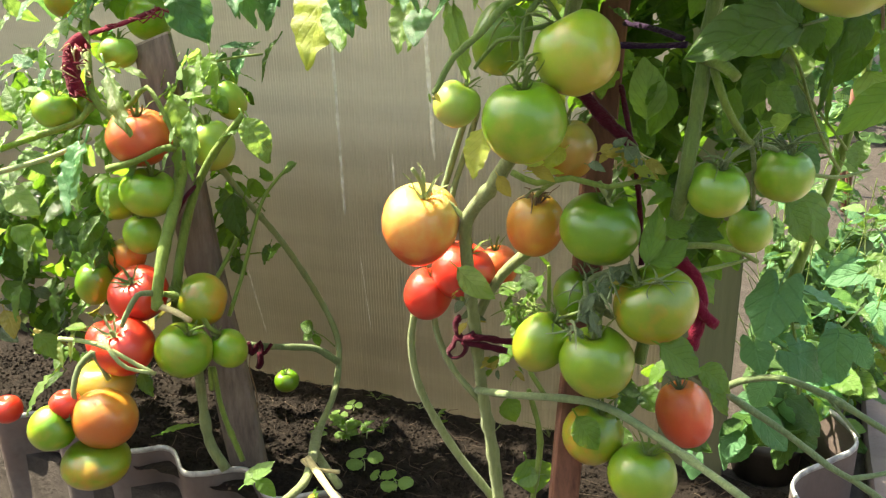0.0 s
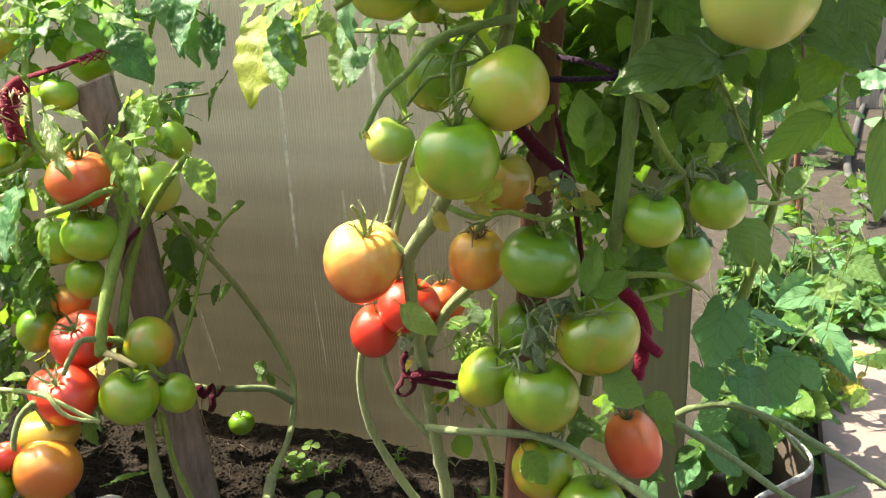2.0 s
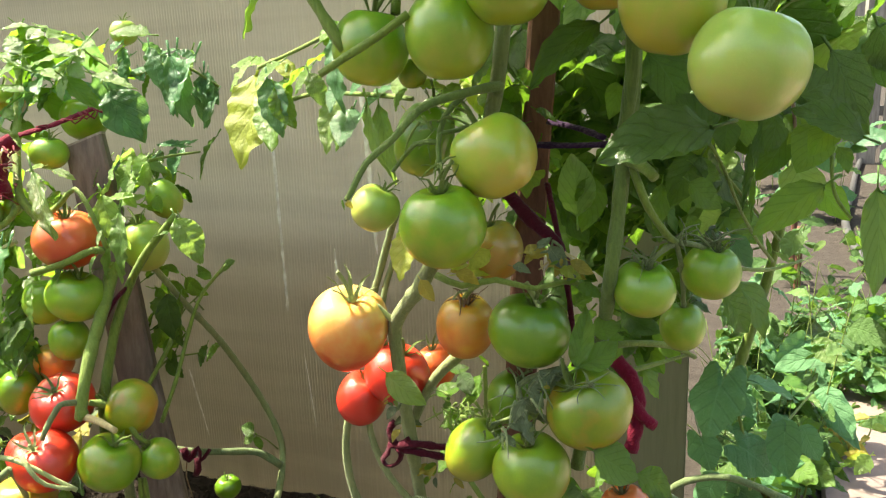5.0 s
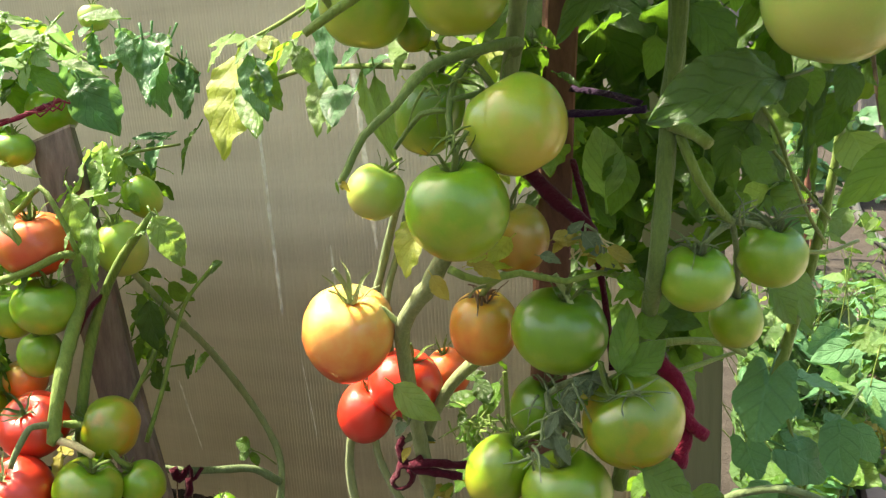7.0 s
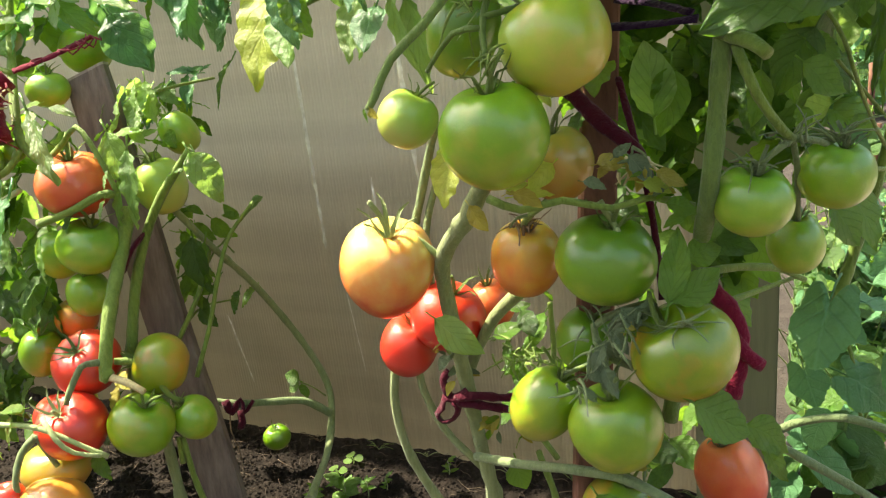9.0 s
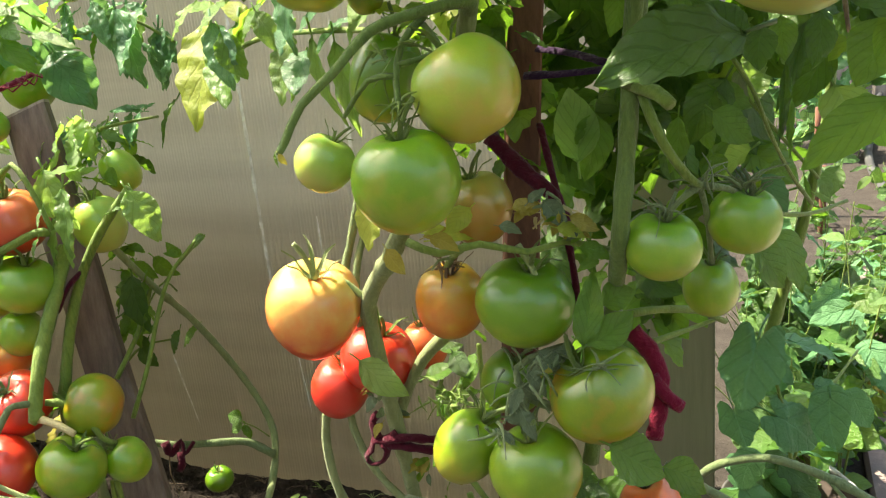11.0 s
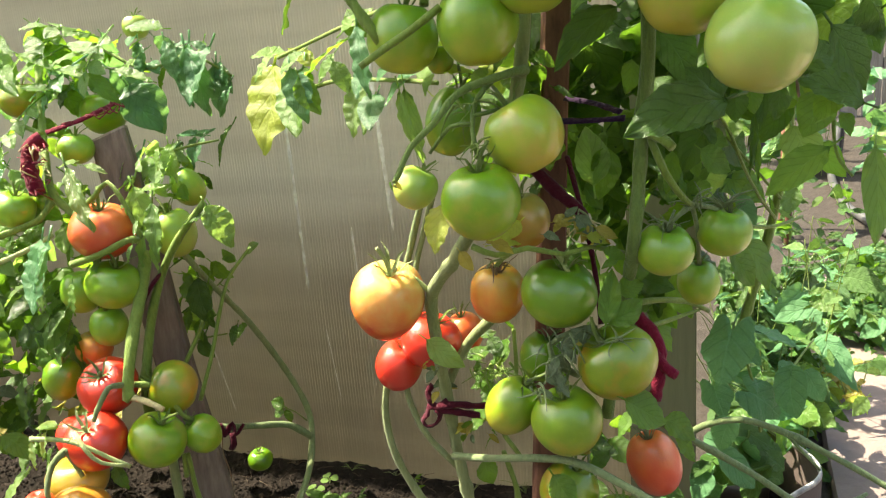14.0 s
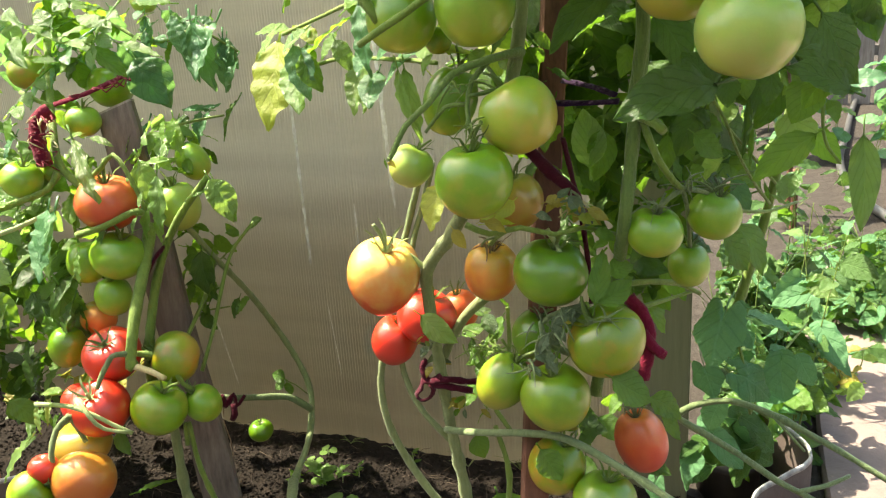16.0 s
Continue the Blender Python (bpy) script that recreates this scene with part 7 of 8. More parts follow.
def compound_mass(plant, seed, count, centre, radii, size, tones, droop=0.4):
    rnd = random.Random(seed)
    c = Vector(centre)
    for _ in range(count):
        d = Vector((rnd.uniform(-1, 1), rnd.uniform(-1, 1), rnd.uniform(-1, 1)))
        p = c + Vector((d.x * radii[0], d.y * radii[1], d.z * radii[2]))
        a = rnd.uniform(0, 2 * math.pi)
        way = Vector((math.cos(a), math.sin(a) * 0.7, -droop + rnd.uniform(-0.4, 0.4))).normalized()
        ln = rnd.uniform(*size)
        q = p + way * ln
        if max(p.y, q.y) > WALL_Y - 0.03:
            continue
        whole_leaf(plant, p, q, (rnd.uniform(-0.3, 0.3), rnd.uniform(-0.6, 0.1), 1.0), rnd.choice(tones))


# inner fill: mostly the dark leaf copy, which carries the shade as colour
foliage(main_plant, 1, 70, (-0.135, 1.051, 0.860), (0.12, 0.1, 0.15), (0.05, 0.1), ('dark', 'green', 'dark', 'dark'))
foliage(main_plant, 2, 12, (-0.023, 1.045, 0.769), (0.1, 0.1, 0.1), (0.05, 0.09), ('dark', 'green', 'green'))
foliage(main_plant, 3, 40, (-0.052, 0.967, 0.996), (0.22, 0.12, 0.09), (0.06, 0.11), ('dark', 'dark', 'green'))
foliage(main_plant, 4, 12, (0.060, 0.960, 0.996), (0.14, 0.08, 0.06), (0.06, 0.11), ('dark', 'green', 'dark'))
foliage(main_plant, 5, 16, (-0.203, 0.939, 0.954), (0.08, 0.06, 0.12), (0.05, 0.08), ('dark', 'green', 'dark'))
foliage(main_plant, 6, 14, (-0.287, 0.885, 0.612), (0.08, 0.06, 0.06), (0.03, 0.06), ('dark', 'green'))
foliage(main_plant, 7, 12, (-0.131, 0.865, 0.523), (0.1, 0.06, 0.06), (0.03, 0.06), ('dark', 'green'))
foliage(main_plant, 8, 14, (-0.281, 0.816, 0.971), (0.06, 0.05, 0.08), (0.03, 0.06), ('lime', 'green', 'yellow'))
# unseen top growth, added above the view to shade the plant
compound_mass(main_plant, 9, 34, (-0.20, 0.72, 1.38), (0.27, 0.25, 0.16), (0.16, 0.26), ("dark", "green", "green"))
compound_mass(main_plant, 10, 8, (0.10, 0.70, 1.25), (0.20, 0.20, 0.12), (0.16, 0.24), ("dark", "green"))
# unseen branches added to carry the shading clumps
stem(main_plant, "side_stem", [(-0.31, 0.66, 1.02), (-0.42, 0.66, 1.18), (-0.52, 0.63, 1.25), (-0.64, 0.645, 1.27)], 0.005, 0.003)
stem(main_plant, "side_stem", [(-0.28, 0.70, 1.05), (-0.30, 0.78, 1.2), (-0.36, 0.86, 1.29), (-0.42, 0.92, 1.31)], 0.005, 0.003)
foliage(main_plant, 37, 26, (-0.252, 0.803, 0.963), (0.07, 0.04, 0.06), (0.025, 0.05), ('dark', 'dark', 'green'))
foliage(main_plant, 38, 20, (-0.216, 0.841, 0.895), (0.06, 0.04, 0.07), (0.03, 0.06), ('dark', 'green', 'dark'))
foliage(main_plant, 39, 7, (0.045, 0.968, 0.884), (0.1, 0.06, 0.08), (0.04, 0.07), ('green', 'lime', 'green'))
# small unseen clumps, each set on the sun's way to shade fruit below
foliage(main_plant, 31, 32, (-0.440, 0.695, 1.285), (0.050, 0.055, 0.03), (0.045, 0.065), ("green", "dark"), droop=0.1)
foliage(main_plant, 32, 50, (-0.510, 0.740, 1.285), (0.050, 0.038, 0.03), (0.045, 0.065), ("green", "dark"), droop=0.1)
foliage(main_plant, 33, 9, (-0.462, 0.620, 1.285), (0.025, 0.025, 0.03), (0.045, 0.065), ("green", "dark"), droop=0.1)
foliage(main_plant, 34, 40, (-0.370, 0.755, 1.285), (0.080, 0.060, 0.03), (0.045, 0.065), ("green", "dark"), droop=0.1)
foliage(main_plant, 35, 10, (-0.635, 0.672, 1.285), (0.025, 0.025, 0.03), (0.045, 0.065), ("green", "dark"), droop=0.1)
foliage(main_plant, 36, 3, (-0.600, 0.765, 1.285), (0.020, 0.020, 0.03), (0.045, 0.065), ("green", "dark"), droop=0.1)
foliage(main_plant, 61, 26, (-0.270, 0.665, 1.285), (0.060, 0.070, 0.03), (0.045, 0.065), ("green", "dark"), droop=0.1)
foliage(main_plant, 62, 30, (-0.290, 0.825, 1.285), (0.120, 0.060, 0.03), (0.045, 0.065), ("green", "dark"), droop=0.1)
# unseen clump added overhead to shade the leaves behind the stake
foliage(main_plant, 67, 70, (-0.42, 1.02, 1.34), (0.20, 0.13, 0.06), (0.05, 0.08), ("green", "dark"), droop=0.2)
# added out of view on the left, to keep sun off the low leaves
foliage(left_plant, 63, 50, (-1.46, 0.84, 0.93), (0.15, 0.14, 0.15), (0.06, 0.10), ("green", "dark", "dark"))
foliage(left_plant, 11, 20, (-1.086, 1.023, 1.020), (0.14, 0.1, 0.08), (0.05, 0.09), ('green', 'soft', 'blue', 'blue'), wide=(0.32, 0.48))
foliage(left_plant, 68, 20, (-1.103, 1.060, 1.021), (0.11, 0.06, 0.06), (0.05, 0.085), ('green', 'blue', 'dark', 'blue'), wide=(0.32, 0.5))
foliage(left_plant, 69, 7, (-0.981, 1.120, 1.031), (0.08, 0.04, 0.03), (0.03, 0.055), ('blue', 'green', 'blue'), wide=(0.32, 0.5))
foliage(left_plant, 70, 16, (-0.907, 1.080, 0.853), (0.05, 0.03, 0.05), (0.035, 0.06), ('blue', 'green', 'dark'), wide=(0.36, 0.52))
foliage(left_plant, 71, 20, (-0.877, 1.030, 0.621), (0.032, 0.03, 0.10), (0.026, 0.05), ('green', 'dark', 'green'), wide=(0.36, 0.55))
foliage(left_plant, 12, 3, (-0.974, 1.148, 1.029), (0.12, 0.06, 0.08), (0.05, 0.09), ('blue', 'green', 'blue'), wide=(0.32, 0.48))
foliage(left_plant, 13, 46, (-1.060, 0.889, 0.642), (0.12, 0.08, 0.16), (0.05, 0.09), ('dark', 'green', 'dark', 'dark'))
foliage(left_plant, 14, 22, (-1.043, 0.901, 0.804), (0.09, 0.08, 0.08), (0.04, 0.08), ('green', 'soft', 'lime'))
foliage(left_plant, 15, 16, (-0.876, 0.982, 0.844), (0.07, 0.05, 0.06), (0.03, 0.06), ('green', 'lime', 'soft'))
foliage(left_plant, 16, 14, (-0.871, 1.026, 0.649), (0.05, 0.04, 0.12), (0.03, 0.06), ('dark', 'green'))
foliage(left_plant, 17, 30, (-1.210, 0.874, 0.786), (0.16, 0.12, 0.25), (0.05, 0.09), ('green', 'soft', 'dark'))
foliage(left_plant, 41, 16, (-1.251, 1.021, 0.911), (0.2, 0.07, 0.14), (0.05, 0.09), ('green', 'soft', 'blue', 'dark'), wide=(0.34, 0.5))
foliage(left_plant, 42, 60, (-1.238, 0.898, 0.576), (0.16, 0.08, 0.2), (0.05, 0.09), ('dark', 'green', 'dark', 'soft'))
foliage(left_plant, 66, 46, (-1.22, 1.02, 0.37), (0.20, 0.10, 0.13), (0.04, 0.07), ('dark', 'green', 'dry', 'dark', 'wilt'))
foliage(left_plant, 43, 2, (-1.007, 1.062, 0.845), (0.1, 0.05, 0.08), (0.05, 0.08), ('blue', 'green', 'dark'), wide=(0.34, 0.5))
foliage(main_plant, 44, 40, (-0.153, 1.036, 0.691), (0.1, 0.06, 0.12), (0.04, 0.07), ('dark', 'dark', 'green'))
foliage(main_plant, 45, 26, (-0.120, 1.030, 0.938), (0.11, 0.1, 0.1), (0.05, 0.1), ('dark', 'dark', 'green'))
whole_leaf(left_plant, (-1.006, 1.042, 1.034), (-1.067, 0.940, 0.964), (-0.25, -0.58, 1.22), "blue")
whole_leaf(left_plant, (-1.050, 1.059, 1.071), (-1.101, 0.977, 1.040), (-0.25, -0.58, 1.22), "green")
whole_leaf(left_plant, (-1.014, 1.091, 1.051), (-1.085, 1.027, 1.090), (-0.25, -0.58, 1.22), "soft")
whole_leaf(left_plant, (-0.954, 1.046, 1.074), (-0.961, 0.968, 1.001), (-0.25, -0.58, 1.22), "soft")
whole_leaf(left_plant, (-1.046, 0.966, 0.978), (-1.080, 0.878, 0.911), (-0.25, -0.58, 1.22), "green")
whole_leaf(left_plant, (-0.987, 0.896, 0.815), (-1.038, 0.839, 0.851), (-0.25, -0.58, 1.22), "soft")
whole_leaf(left_plant, (-1.025, 0.902, 0.787), (-1.054, 0.829, 0.751), (-0.25, -0.58, 1.22), "green")
whole_leaf(left_plant, (-1.008, 0.928, 0.680), (-1.048, 0.846, 0.639), (-0.25, -0.58, 1.22), "green")
foliage(main_plant, 51, 22, (0.057, 0.928, 1.068), (0.16, 0.08, 0.05), (0.06, 0.1), ('dark', 'green', 'dark'))
foliage(main_plant, 52, 30, (-0.168, 1.045, 1.034), (0.1, 0.06, 0.1), (0.05, 0.09), ('dark', 'dark', 'green'))
foliage(main_plant, 81, 9, (-0.324, 0.744, 0.645), (0.010, 0.004, 0.03), (0.010, 0.020), ('dry', 'wilt', 'wilt'))
foliage(main_plant, 82, 12, (-0.290, 0.788, 0.565), (0.04, 0.02, 0.03), (0.012, 0.024), ('dry', 'wilt', 'green', 'dark'))
foliage(end_climber, 83, 12, (0.008, 1.080, 0.398), (0.05, 0.05, 0.03), (0.05, 0.08), ('heart', 'weed', 'weed'), "heart")
foliage(end_climber, 84, 7, (-0.028, 1.037, 0.392), (0.03, 0.03, 0.04), (0.04, 0.06), ('weed', 'heart'), "tomato")
foliage(left_plant, 85, 26, (-1.212, 0.879, 0.436), (0.10, 0.06, 0.06), (0.03, 0.06), ('dark', 'dry', 'wilt', 'dark'))
foliage(main_plant, 53, 16, (-0.240, 0.997, 0.996), (0.05, 0.05, 0.08), (0.04, 0.08), ('dark', 'green'))


# ---- weeds and climbers at the end of the bed ----
def weed(name, label, category, at, height, spread, count, size, tones, kinds, seed, lean=(0, 0), group=""):
    """A soft-stemmed plant: a few thin stems from one root, with leaves along them."""
    rnd = random.Random(seed)
    top = thing(name, label, category, group, at=at)
    root = Vector(at)
    ways = []
    for _ in range(max(2, count // 9)):
        a = rnd.uniform(0, 2 * math.pi)
        end = root + Vector((math.cos(a) * spread * rnd.uniform(0.3, 1) + lean[0], math.sin(a) * spread * rnd.uniform(0.3, 1) + lean[1], height * rnd.uniform(0.6, 1.05)))
        mid = root.lerp(end, 0.5) + Vector((rnd.uniform(-0.02, 0.02), rnd.uniform(-0.02, 0.02), height * 0.12))
        stem(top, "stalk", [root, mid, end], 0.0018, 0.0008, "green", sides=5)
        ways.append(spline([root, mid, end], 0.02))
    for k in range(count):
        w = ways[k % len(ways)]
        p = w[min(len(w) - 1, int(len(w) * rnd.uniform(0.12, 1.0)))]
        a = rnd.uniform(0, 2 * math.pi)
        ln = rnd.uniform(*size)
        q = p + Vector((math.cos(a), math.sin(a), rnd.uniform(-0.7, 0.15))).normalized() * ln
        if root.y > WALL_Y:         # nothing grows through the gable
            p.x, q.x = max(p.x, -0.045), max(q.x, -0.045)
        if q.z < root.z + 0.01:
            q.z = root.z + 0.012
        leaf(top, p, q, rnd.uniform(0.32, 0.60), (rnd.uniform(-1.0, 0.8), rnd.uniform(-1.2, 0.3), rnd.uniform(0.35, 1.0)), rnd.choice(tones), rnd.choice(kinds))
    return top


def bank(seed, count, x0, x1, y0, y1, height, size, leaves, tones, kinds, name, label, category, group, base=GROUND, even=False):
    rnd = random.Random(seed)
    for k in range(count):
        x, y = rnd.uniform(x0, x1), rnd.uniform(y0, y1)
        low = min(1.0, max(0.22, (0.16 - x) / 0.26)) if y < 1.95 and not even else 1.0
        weed(name, label, category, (x, y, base), height * low * rnd.uniform(0.6, 1.1), 0.12, leaves, size, tones, kinds, seed * 100 + k, group=group)


bank(21, 1, -0.01, 0.01, 1.26, 1.36, 0.26, (0.035, 0.06), 9, ("heart", "heart", "weed"), ("lobed", "heart", "lobed"), "climber", "climber with broad heart-shaped green leaves at the bed's end", "climbing plant", "climbers at the bed's end", 0.16)
bank(22, 12, -0.03, 0.07, 1.34, 1.70, 0.34, (0.050, 0.090), 17, ("weed", "weed", "weed", "dark"), ("tomato", "tomato", "heart", "long"), "weed", "leafy green weed in the sun behind the bed", "weed", "weeds behind the bed")
bank(23, 34, 0.17, 0.66, 1.88, 2.20, 0.17, (0.035, 0.08), 14, ("weed", "weed", "soft", "heart"), ("tomato", "long", "heart"), "weed", "low leafy green weed beside the paving", "weed", "weeds beside the paving")
bank(24, 16, 0.08, 0.79, 2.70, 3.24, 0.18, (0.04, 0.09), 12, ("weed", "weed", "dark"), ("tomato", "long"), "weed", "low leafy green weed at the edge of the earth", "weed", "weeds beside the paving")
bank(25, 14, -0.33, 0.75, 4.15, 5.3, 0.75, (0.08, 0.15), 18, ("weed", "heart", "lime", "blue"), ("tomato", "heart"), "shrub", "leafy green garden shrub in the sun", "shrub", "shrubs across the yard")
bank(26, 6, -0.03, 0.05, 1.36, 1.52, 0.48, (0.05, 0.09), 16, ("green", "weed", "heart"), ("tomato", "tomato", "heart"), "weed", "tall leafy weed behind the greenhouse corner", "weed", "weeds behind the bed")
bank(27, 12, -0.02, 0.10, 1.42, 1.90, 0.34, (0.045, 0.080), 20, ("weed", "weed", "weed", "dark"), ("heart", "tomato", "long"), "weed", "small-leaved green weed in the sun behind the bed", "weed", "weeds behind the bed")
bank(29, 16, 0.20, 0.80, 2.35, 2.65, 0.17, (0.035, 0.08), 14, ("weed", "weed", "dark"), ("tomato", "long", "heart"), "weed", "low leafy green weed beside the paving", "weed", "weeds beside the paving")
bank(30, 17, -0.02, 0.36, 1.96, 2.5, 0.24, (0.035, 0.08), 16, ("weed", "heart", "green", "dark"), ("tomato", "long", "tomato"), "weed", "leafy green weed in the sun beside the paving", "weed", "weeds beside the paving")
bank(28, 4, 0.06, 0.15, 1.60, 2.05, 0.55, (0.035, 0.07), 18, ("weed", "weed", "weed", "dark"), ("tomato", "tomato", "long"), "weed", "tall upright green weed with toothed leaves", "weed", "weeds behind the bed")

bank(64, 8, -0.02, 0.12, 1.40, 1.80, 0.44, (0.040, 0.080), 28, ("weed", "weed", "soft", "heart"), ("tomato", "long", "tomato", "heart"), "weed", "tall small-leaved green weed behind the bed", "weed", "weeds behind the bed", even=True)
bank(72, 6, -0.01, 0.10, 1.48, 1.82, 0.58, (0.045, 0.080), 22, ("weed", "weed", "heart", "dark"), ("tomato", "tomato", "heart"), "weed", "tall broad-leaved green weed behind the bed", "weed", "weeds behind the bed", even=True)
bank(65, 4, 0.19, 0.27, 1.64, 1.80, 0.09, (0.03, 0.06), 12, ("yellow", "lime", "dry"), ("tomato", "long"), "weed", "yellowing weed sprawling onto the paving", "weed", "weeds beside the paving", even=True)

# ---- paving ----
stone = Mat("pinkish flagstone", 0.85, spec=0.3)
st_n = stone.noise(7.0, 7.0, 0.7)
st_f = stone.noise(60.0, 4.0)
st_c = stone.ramp(st_n, (0.3, (0.165, 0.124, 0.115)), (0.55, (0.22, 0.172, 0.161)), (0.75, (0.27, 0.222, 0.21)))
st_c = stone.mix(stone.math("MULTIPLY", stone.random(), 0.4), st_c, (0.18, 0.135, 0.126))
stone.color(stone.mix(stone.math("MULTIPLY", stone.ramp(st_f, (0.55, (0, 0, 0)), (0.75, (1, 1, 1))), 0.3), st_c, (0.14, 0.108, 0.10)))
stone.bump(stone.math("ADD", st_n, stone.math("MULTIPLY", st_f, 0.3)), 0.8, 0.008)


def flagstone_mesh(seed, w, d):
    rnd = random.Random(seed)
    bm = bmesh.new()
    n = 24
    rim_ = []
    for k in range(n):
        a = 2 * math.pi * k / n
        c, s = math.cos(a), math.sin(a)
        q = max(abs(c), abs(s)) ** 0.96
        rim_.append((c / q * w / 2 * rnd.uniform(0.985, 1.0), s / q * d / 2 * rnd.uniform(0.985, 1.0)))
    low = [bm.verts.new((x, y, -0.04)) for x, y in rim_]
    mid = [bm.verts.new((x, y, 0.014)) for x, y in rim_]
    top = [bm.verts.new((x * 0.985, y * 0.985, 0.022 + rnd.uniform(-0.002, 0.002))) for x, y in rim_]
    hub = bm.verts.new((0, 0, 0.024))
    for k in range(n):
        j = (k + 1) % n
        bm.faces.new((low[k], low[j], mid[j], mid[k]))
        bm.faces.new((mid[k], mid[j], top[j], top[k]))
        bm.faces.new((top[k], top[j], hub))
    return mesh_of("flagstone", bm, stone.m, False)


paving = thing("paving", "pinkish flagstone paving with earth in the joints", "paving", kind="structure")
FLAGS = [flagstone_mesh(60 + k, 0.752, 0.682) for k in range(4)]
pv = random.Random(5)
for i in range(3):
    for j in range(3):
        place("flagstone", FLAGS[(i * 3 + j) % 4], paving, pose(0.522 + i * 0.764 + 0.012 * (j % 2), 0.866 + j * 0.694, GROUND + pv.uniform(-0.002, 0.002), pv.uniform(-0.3, 0.3), pv.uniform(-0.3, 0.3), pv.choice((0, 180)) + pv.uniform(-0.6, 0.6)))

# ---- hose, pot, fence ----
rubber = Mat("grey hose rubber", 0.5)
rubber.color(rubber.ramp(rubber.noise(12.0, 4.0), (0.3, (0.04, 0.04, 0.042)), (0.7, (0.08, 0.08, 0.083))))


def hose(points, r):
    top = thing("garden_hose", "grey rubber garden hose lying on bare earth", "hose", at=points[0])
    bm = bmesh.new()
    tube(bm, spline([local(top, p) for p in points], 0.03), r, r, 10, wob=0.01, knots=False)
    part("tube", bm, rubber.m, top)


hose([(1.58, 10.67, 0.19), (0.78, 7.13, 0.19), (0.46, 4.78, 0.19), (0.39, 4.12, 0.19), (0.39, 3.58, 0.19), (0.43, 3.34, 0.19), (0.55, 2.93, 0.18)], 0.018)

plastic = Mat("black pot plastic", 0.45)
plastic.color(plastic.ramp(plastic.noise(20.0, 4.0), (0.3, (0.030, 0.028, 0.027)), (0.7, (0.085, 0.078, 0.072))))


def pot(at, r, h):
    bm = bmesh.new()
    n = 32
    prof = ((0.80, 0), (0.97, h - 0.02), (1.03, h - 0.02), (1.03, h), (0.95, h), (0.78, 0.02), (0.0, 0.02))
    rings = [[bm.verts.new((math.cos(a) * r * q, math.sin(a) * r * q, z)) for a in (2 * math.pi * k / n for k in range(n))] for q, z in prof[:-1]]
    for a, b in zip(rings, rings[1:]):
        for k in range(n):
            bm.faces.new((a[k], a[(k + 1) % n], b[(k + 1) % n], b[k]))
    bm.faces.new(rings[0][::-1])
    bm.faces.new(rings[-1])
    ob = place("bucket", mesh_of("bucket", bm, plastic.m))
    ob.location = at
    tagged(ob, "black plastic bucket half hidden under climber leaves", "bucket")


pot((0.000, 1.30, 0.02), 0.058, 0.225)

fence_wood = wood_material("old fence boards", (0.13, 0.115, 0.10), (0.22, 0.20, 0.18), (0.32, 0.30, 0.27))


def fence(x0, x1, y, turn=0.0, tall=1.0):
    top = thing("fence", "grey weathered board fence of the yard, its side runs unseen and added", "fence", at=(x0, y, GROUND - 0.03), kind="structure")
    top.rotation_euler.z = radians(turn)
    rnd = random.Random(3)
    x = 0.0
    while x < x1 - x0:
        w = rnd.uniform(0.10, 0.13)
        h = rnd.uniform(1.45, 1.6) * tall
        bm = bmesh.new()
        bmesh.ops.create_cube(bm, size=1.0, matrix=Matrix.Translation((x + w / 2, 0, h / 2)) @ Matrix.Diagonal((w, 0.02, h, 1)))
        bmesh.ops.bevel(bm, geom=bm.edges[:], offset=0.003, segments=1, affect="EDGES")
        part("board", bm, fence_wood, top, smooth=False)
        x += w + rnd.uniform(0.008, 0.03)
    for z in (0.4, 1.2):
        bm = bmesh.new()
        bmesh.ops.create_cube(bm, size=1.0, matrix=Matrix.Translation(((x1 - x0) / 2, 0.035, z)) @ Matrix.Diagonal((x1 - x0, 0.045, 0.07, 1)))
        part("rail", bm, fence_wood, top, smooth=False)


fence(-2.1, 4.6, 6.4)
# two unseen side runs, added to keep the bright horizon off the fruit
fence(-4.2, 4.8, -3.2, 90, 1.25)
fence(4.8, 14.2, -3.2, 90, 1.25)

# an unseen wall added behind the path, to block the low sky in reflections
plaster = Mat("beige plaster", 0.9, spec=0.2)
plaster.color(plaster.ramp(plaster.noise(2.5, 6.0, 0.65), (0.3, (0.34, 0.30, 0.24)), (0.7, (0.46, 0.41, 0.34))))
plaster.bump(plaster.noise(60.0, 4.0), 0.5, 0.004)
bm = bmesh.new()
bmesh.ops.create_cube(bm, size=1.0, matrix=Matrix.Translation((0.2, -3.3, 1.5)) @ Matrix.Diagonal((9.0, 0.25, 3.0, 1)))
bmesh.ops.bevel(bm, geom=bm.edges[:], offset=0.01, segments=1, affect="EDGES")
tagged(place("wall_house", mesh_of("wall_house", bm, plaster.m, False)), "plain beige plastered wall, unseen and added to block the low sky", "wall", kind="structure")


def small_post(at, h):
    bm = bmesh.new()
    tube(bm, [Vector((0, 0, h * k / 6)) for k in range(7)], 0.012, 0.011, 8, knots=False)
    ob = place("garden_post", mesh_of("garden_post", bm, WOOD_RED))
    ob.location = at
    tagged(ob, "short reddish-brown post standing in the earth", "post", "posts in the yard")


small_post((0.153, 3.007, 0.145), 0.25)
small_post((0.141, 3.239, 0.145), 0.41)

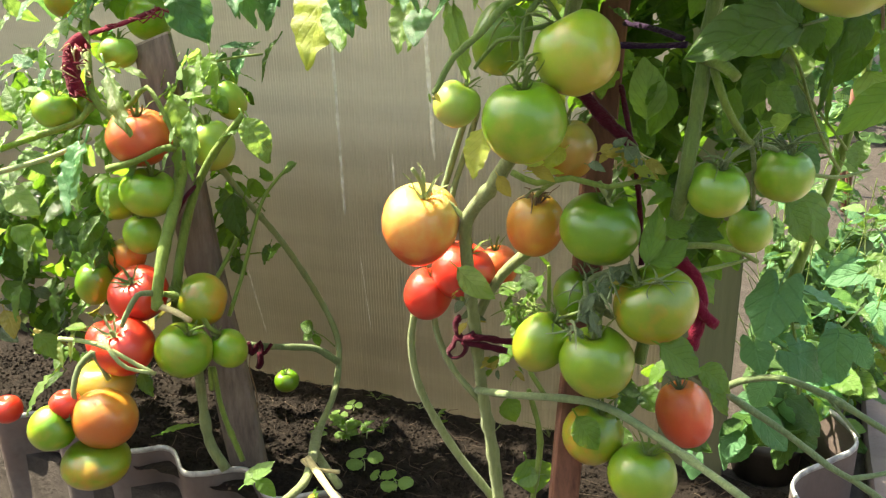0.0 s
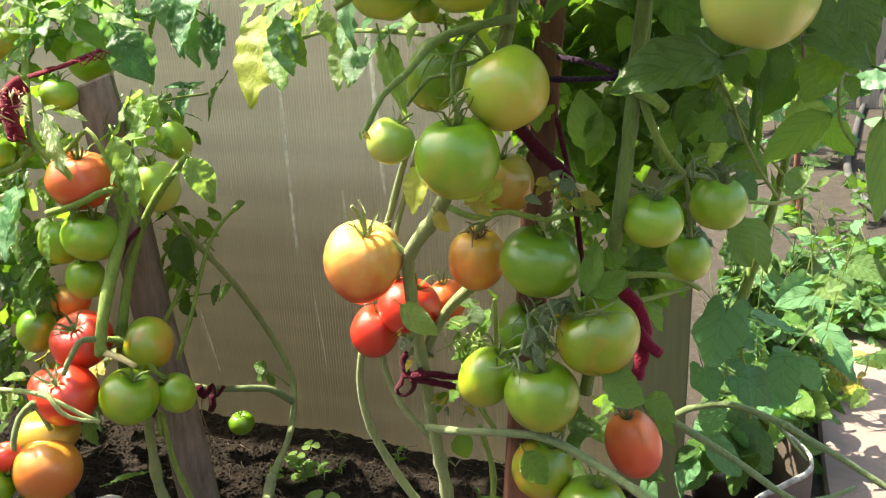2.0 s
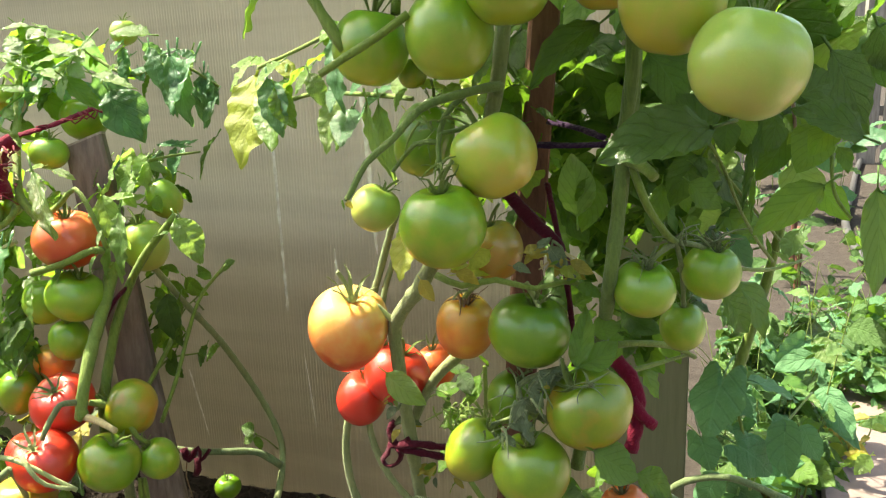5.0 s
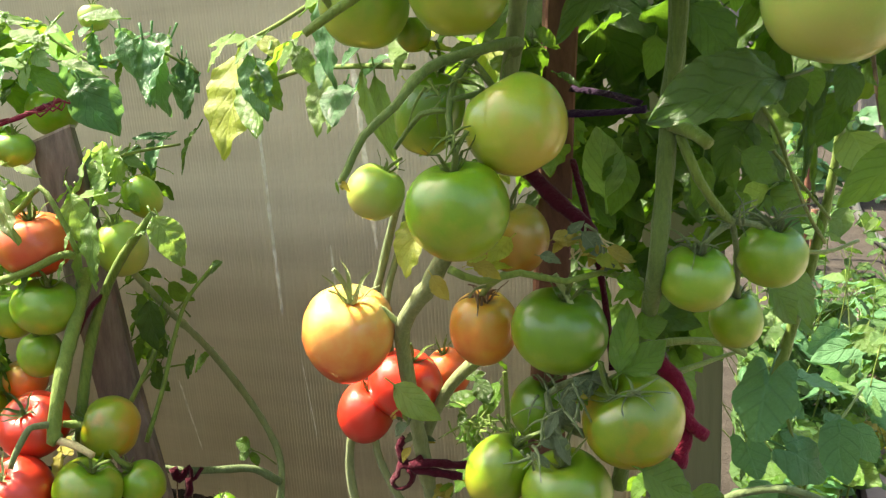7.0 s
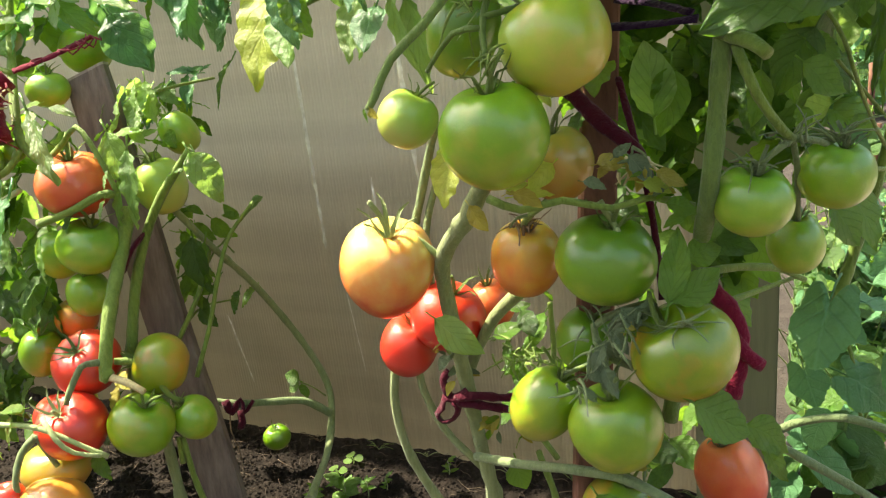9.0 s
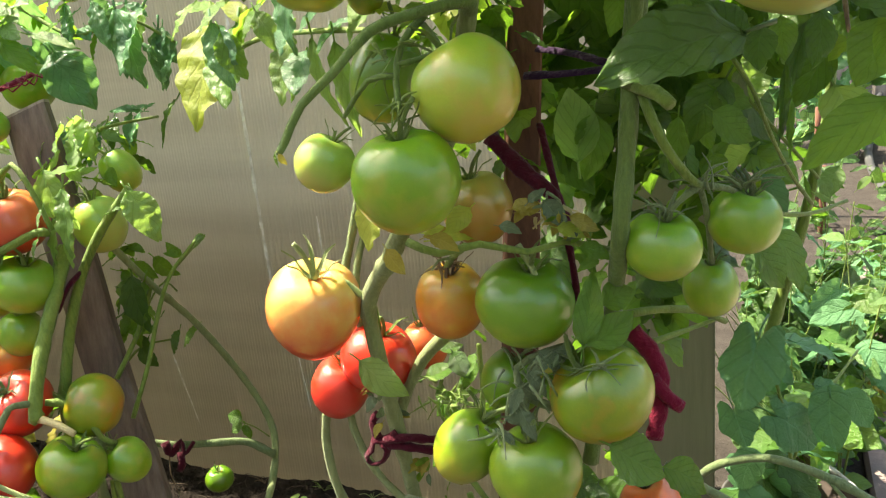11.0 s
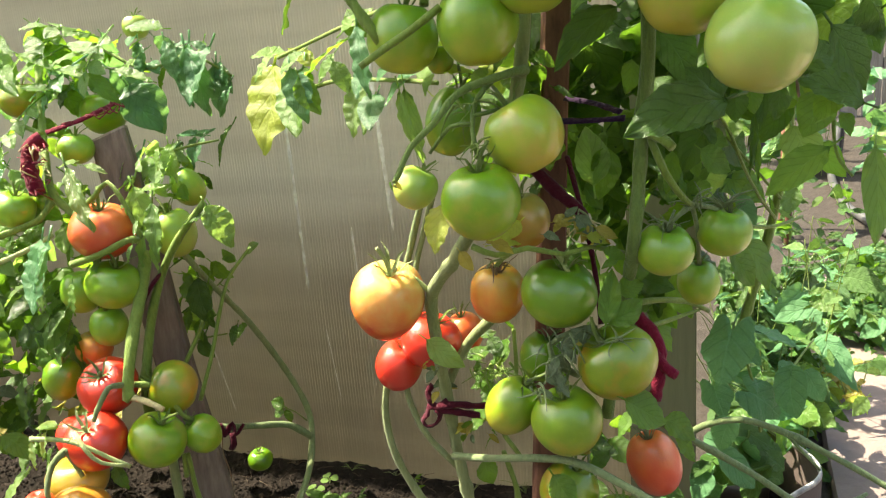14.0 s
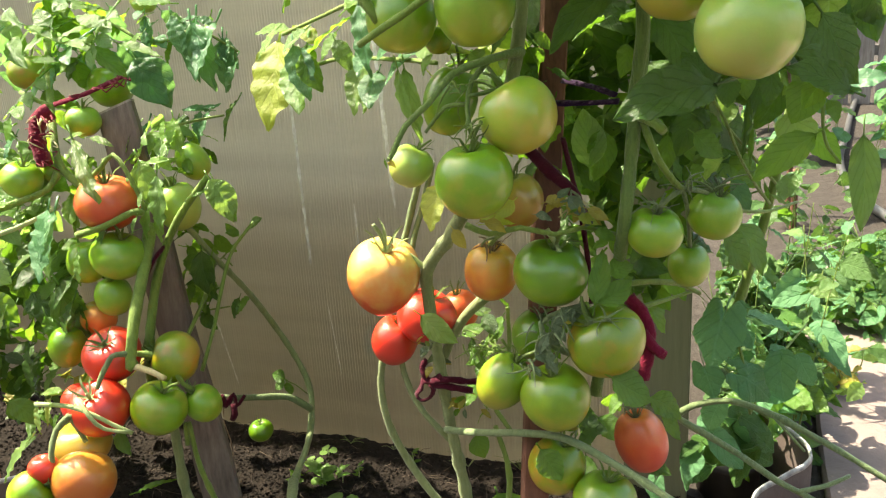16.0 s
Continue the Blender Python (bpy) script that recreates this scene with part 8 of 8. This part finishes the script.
# ---- dry grass along the foot of the wall ----
def grass_tuft(at, count, h, tone, seed):
    rnd = random.Random(seed)
    top = thing("grass_tuft", "thin dry grass and weeds at the foot of the wall", "grass", "grass along the wall", at=at)
    root = Vector(at)
    for k in range(count):
        a = rnd.uniform(0, 6.28)
        e = root + Vector((math.cos(a) * h * rnd.uniform(0.4, 1.4), -abs(math.sin(a)) * h * 0.5, h * rnd.uniform(0.3, 1.0)))
        stem(top, "blade", [root, root.lerp(e, 0.5) + Vector((0, 0, h * 0.2)), e], 0.0007, 0.0003, tone, sides=4)


gr = random.Random(9)
for k in range(9):
    gx = -0.90 + k * 0.09 + gr.uniform(-0.02, 0.02)
    gy = WALL_Y - gr.uniform(0.012, 0.035)
    grass_tuft((gx, gy, soil_height(gx, gy)), gr.randint(4, 8), gr.uniform(0.02, 0.045), gr.choice(("pale", "green", "brown")), k)


# ---- ground weeds in the bed ----
def clover(at, s, seed):
    rnd = random.Random(seed)
    top = thing("clover", "three-leaved green clover seedling on dark soil", "clover", "seedlings on the soil", at=at)
    root = Vector(at)
    for k in range(3):
        a = rnd.uniform(0, 0.6) + k * 2.09
        hub = root + Vector((math.cos(a) * s * 0.15, math.sin(a) * s * 0.15, s * 0.8))
        leaf(top, hub, hub + Vector((math.cos(a), math.sin(a), 0.05)) * s, 1.05, (0, -0.2, 1), "lime", "oval")
    stem(top, "stalk", [root, root + Vector((0.002, 0, s * 0.4)), root + Vector((0, 0, s * 0.8))], 0.0011, 0.0009, "pale", sides=5)


clover((-0.608, 0.975, soil_height(-0.608, 0.975)), 0.029, 0)
clover((-0.538, 0.954, soil_height(-0.538, 0.954)), 0.027, 1)
clover((-0.573, 0.964, soil_height(-0.573, 0.964)), 0.014, 2)
clover((-0.729, 1.145, soil_height(-0.729, 1.145)), 0.016, 3)
clover((-0.695, 1.060, soil_height(-0.695, 1.060)), 0.020, 4)
clover((-0.737, 1.105, soil_height(-0.737, 1.105)), 0.016, 5)


def seedling(at, s, count, seed):
    """A small weed with narrow feathery leaves."""
    rnd = random.Random(seed)
    top = thing("seedling", "small feathery green weed seedling on dark soil", "seedling", "seedlings on the soil", at=at)
    root = Vector(at)
    stem(top, "stalk", [root, root + Vector((0.002, 0, s * 0.5)), root + Vector((0.001, -0.002, s))], 0.0012, 0.0007, "pale", sides=5)
    for k in range(count):
        a, h = k * 2.4 + rnd.uniform(-0.3, 0.3), s * rnd.uniform(0.2, 1.0)
        hub = root + Vector((0, 0, h))
        leaf(top, hub, hub + Vector((math.cos(a), math.sin(a), rnd.uniform(0.1, 0.7))).normalized() * s * rnd.uniform(0.4, 0.7), 0.34, (0, -0.4, 1), rnd.choice(("soft", "lime", "green")), "tomato")


for k, (gx, gy, gs, gn) in enumerate(((-0.689, 1.052, 0.052, 16), (-0.659, 1.072, 0.034, 10), (-0.735, 1.035, 0.030, 9), (-0.640, 1.100, 0.026, 8), (-0.560, 1.170, 0.030, 9))):
    seedling((gx, gy, soil_height(gx, gy) - 0.002), gs, gn, 80 + k)
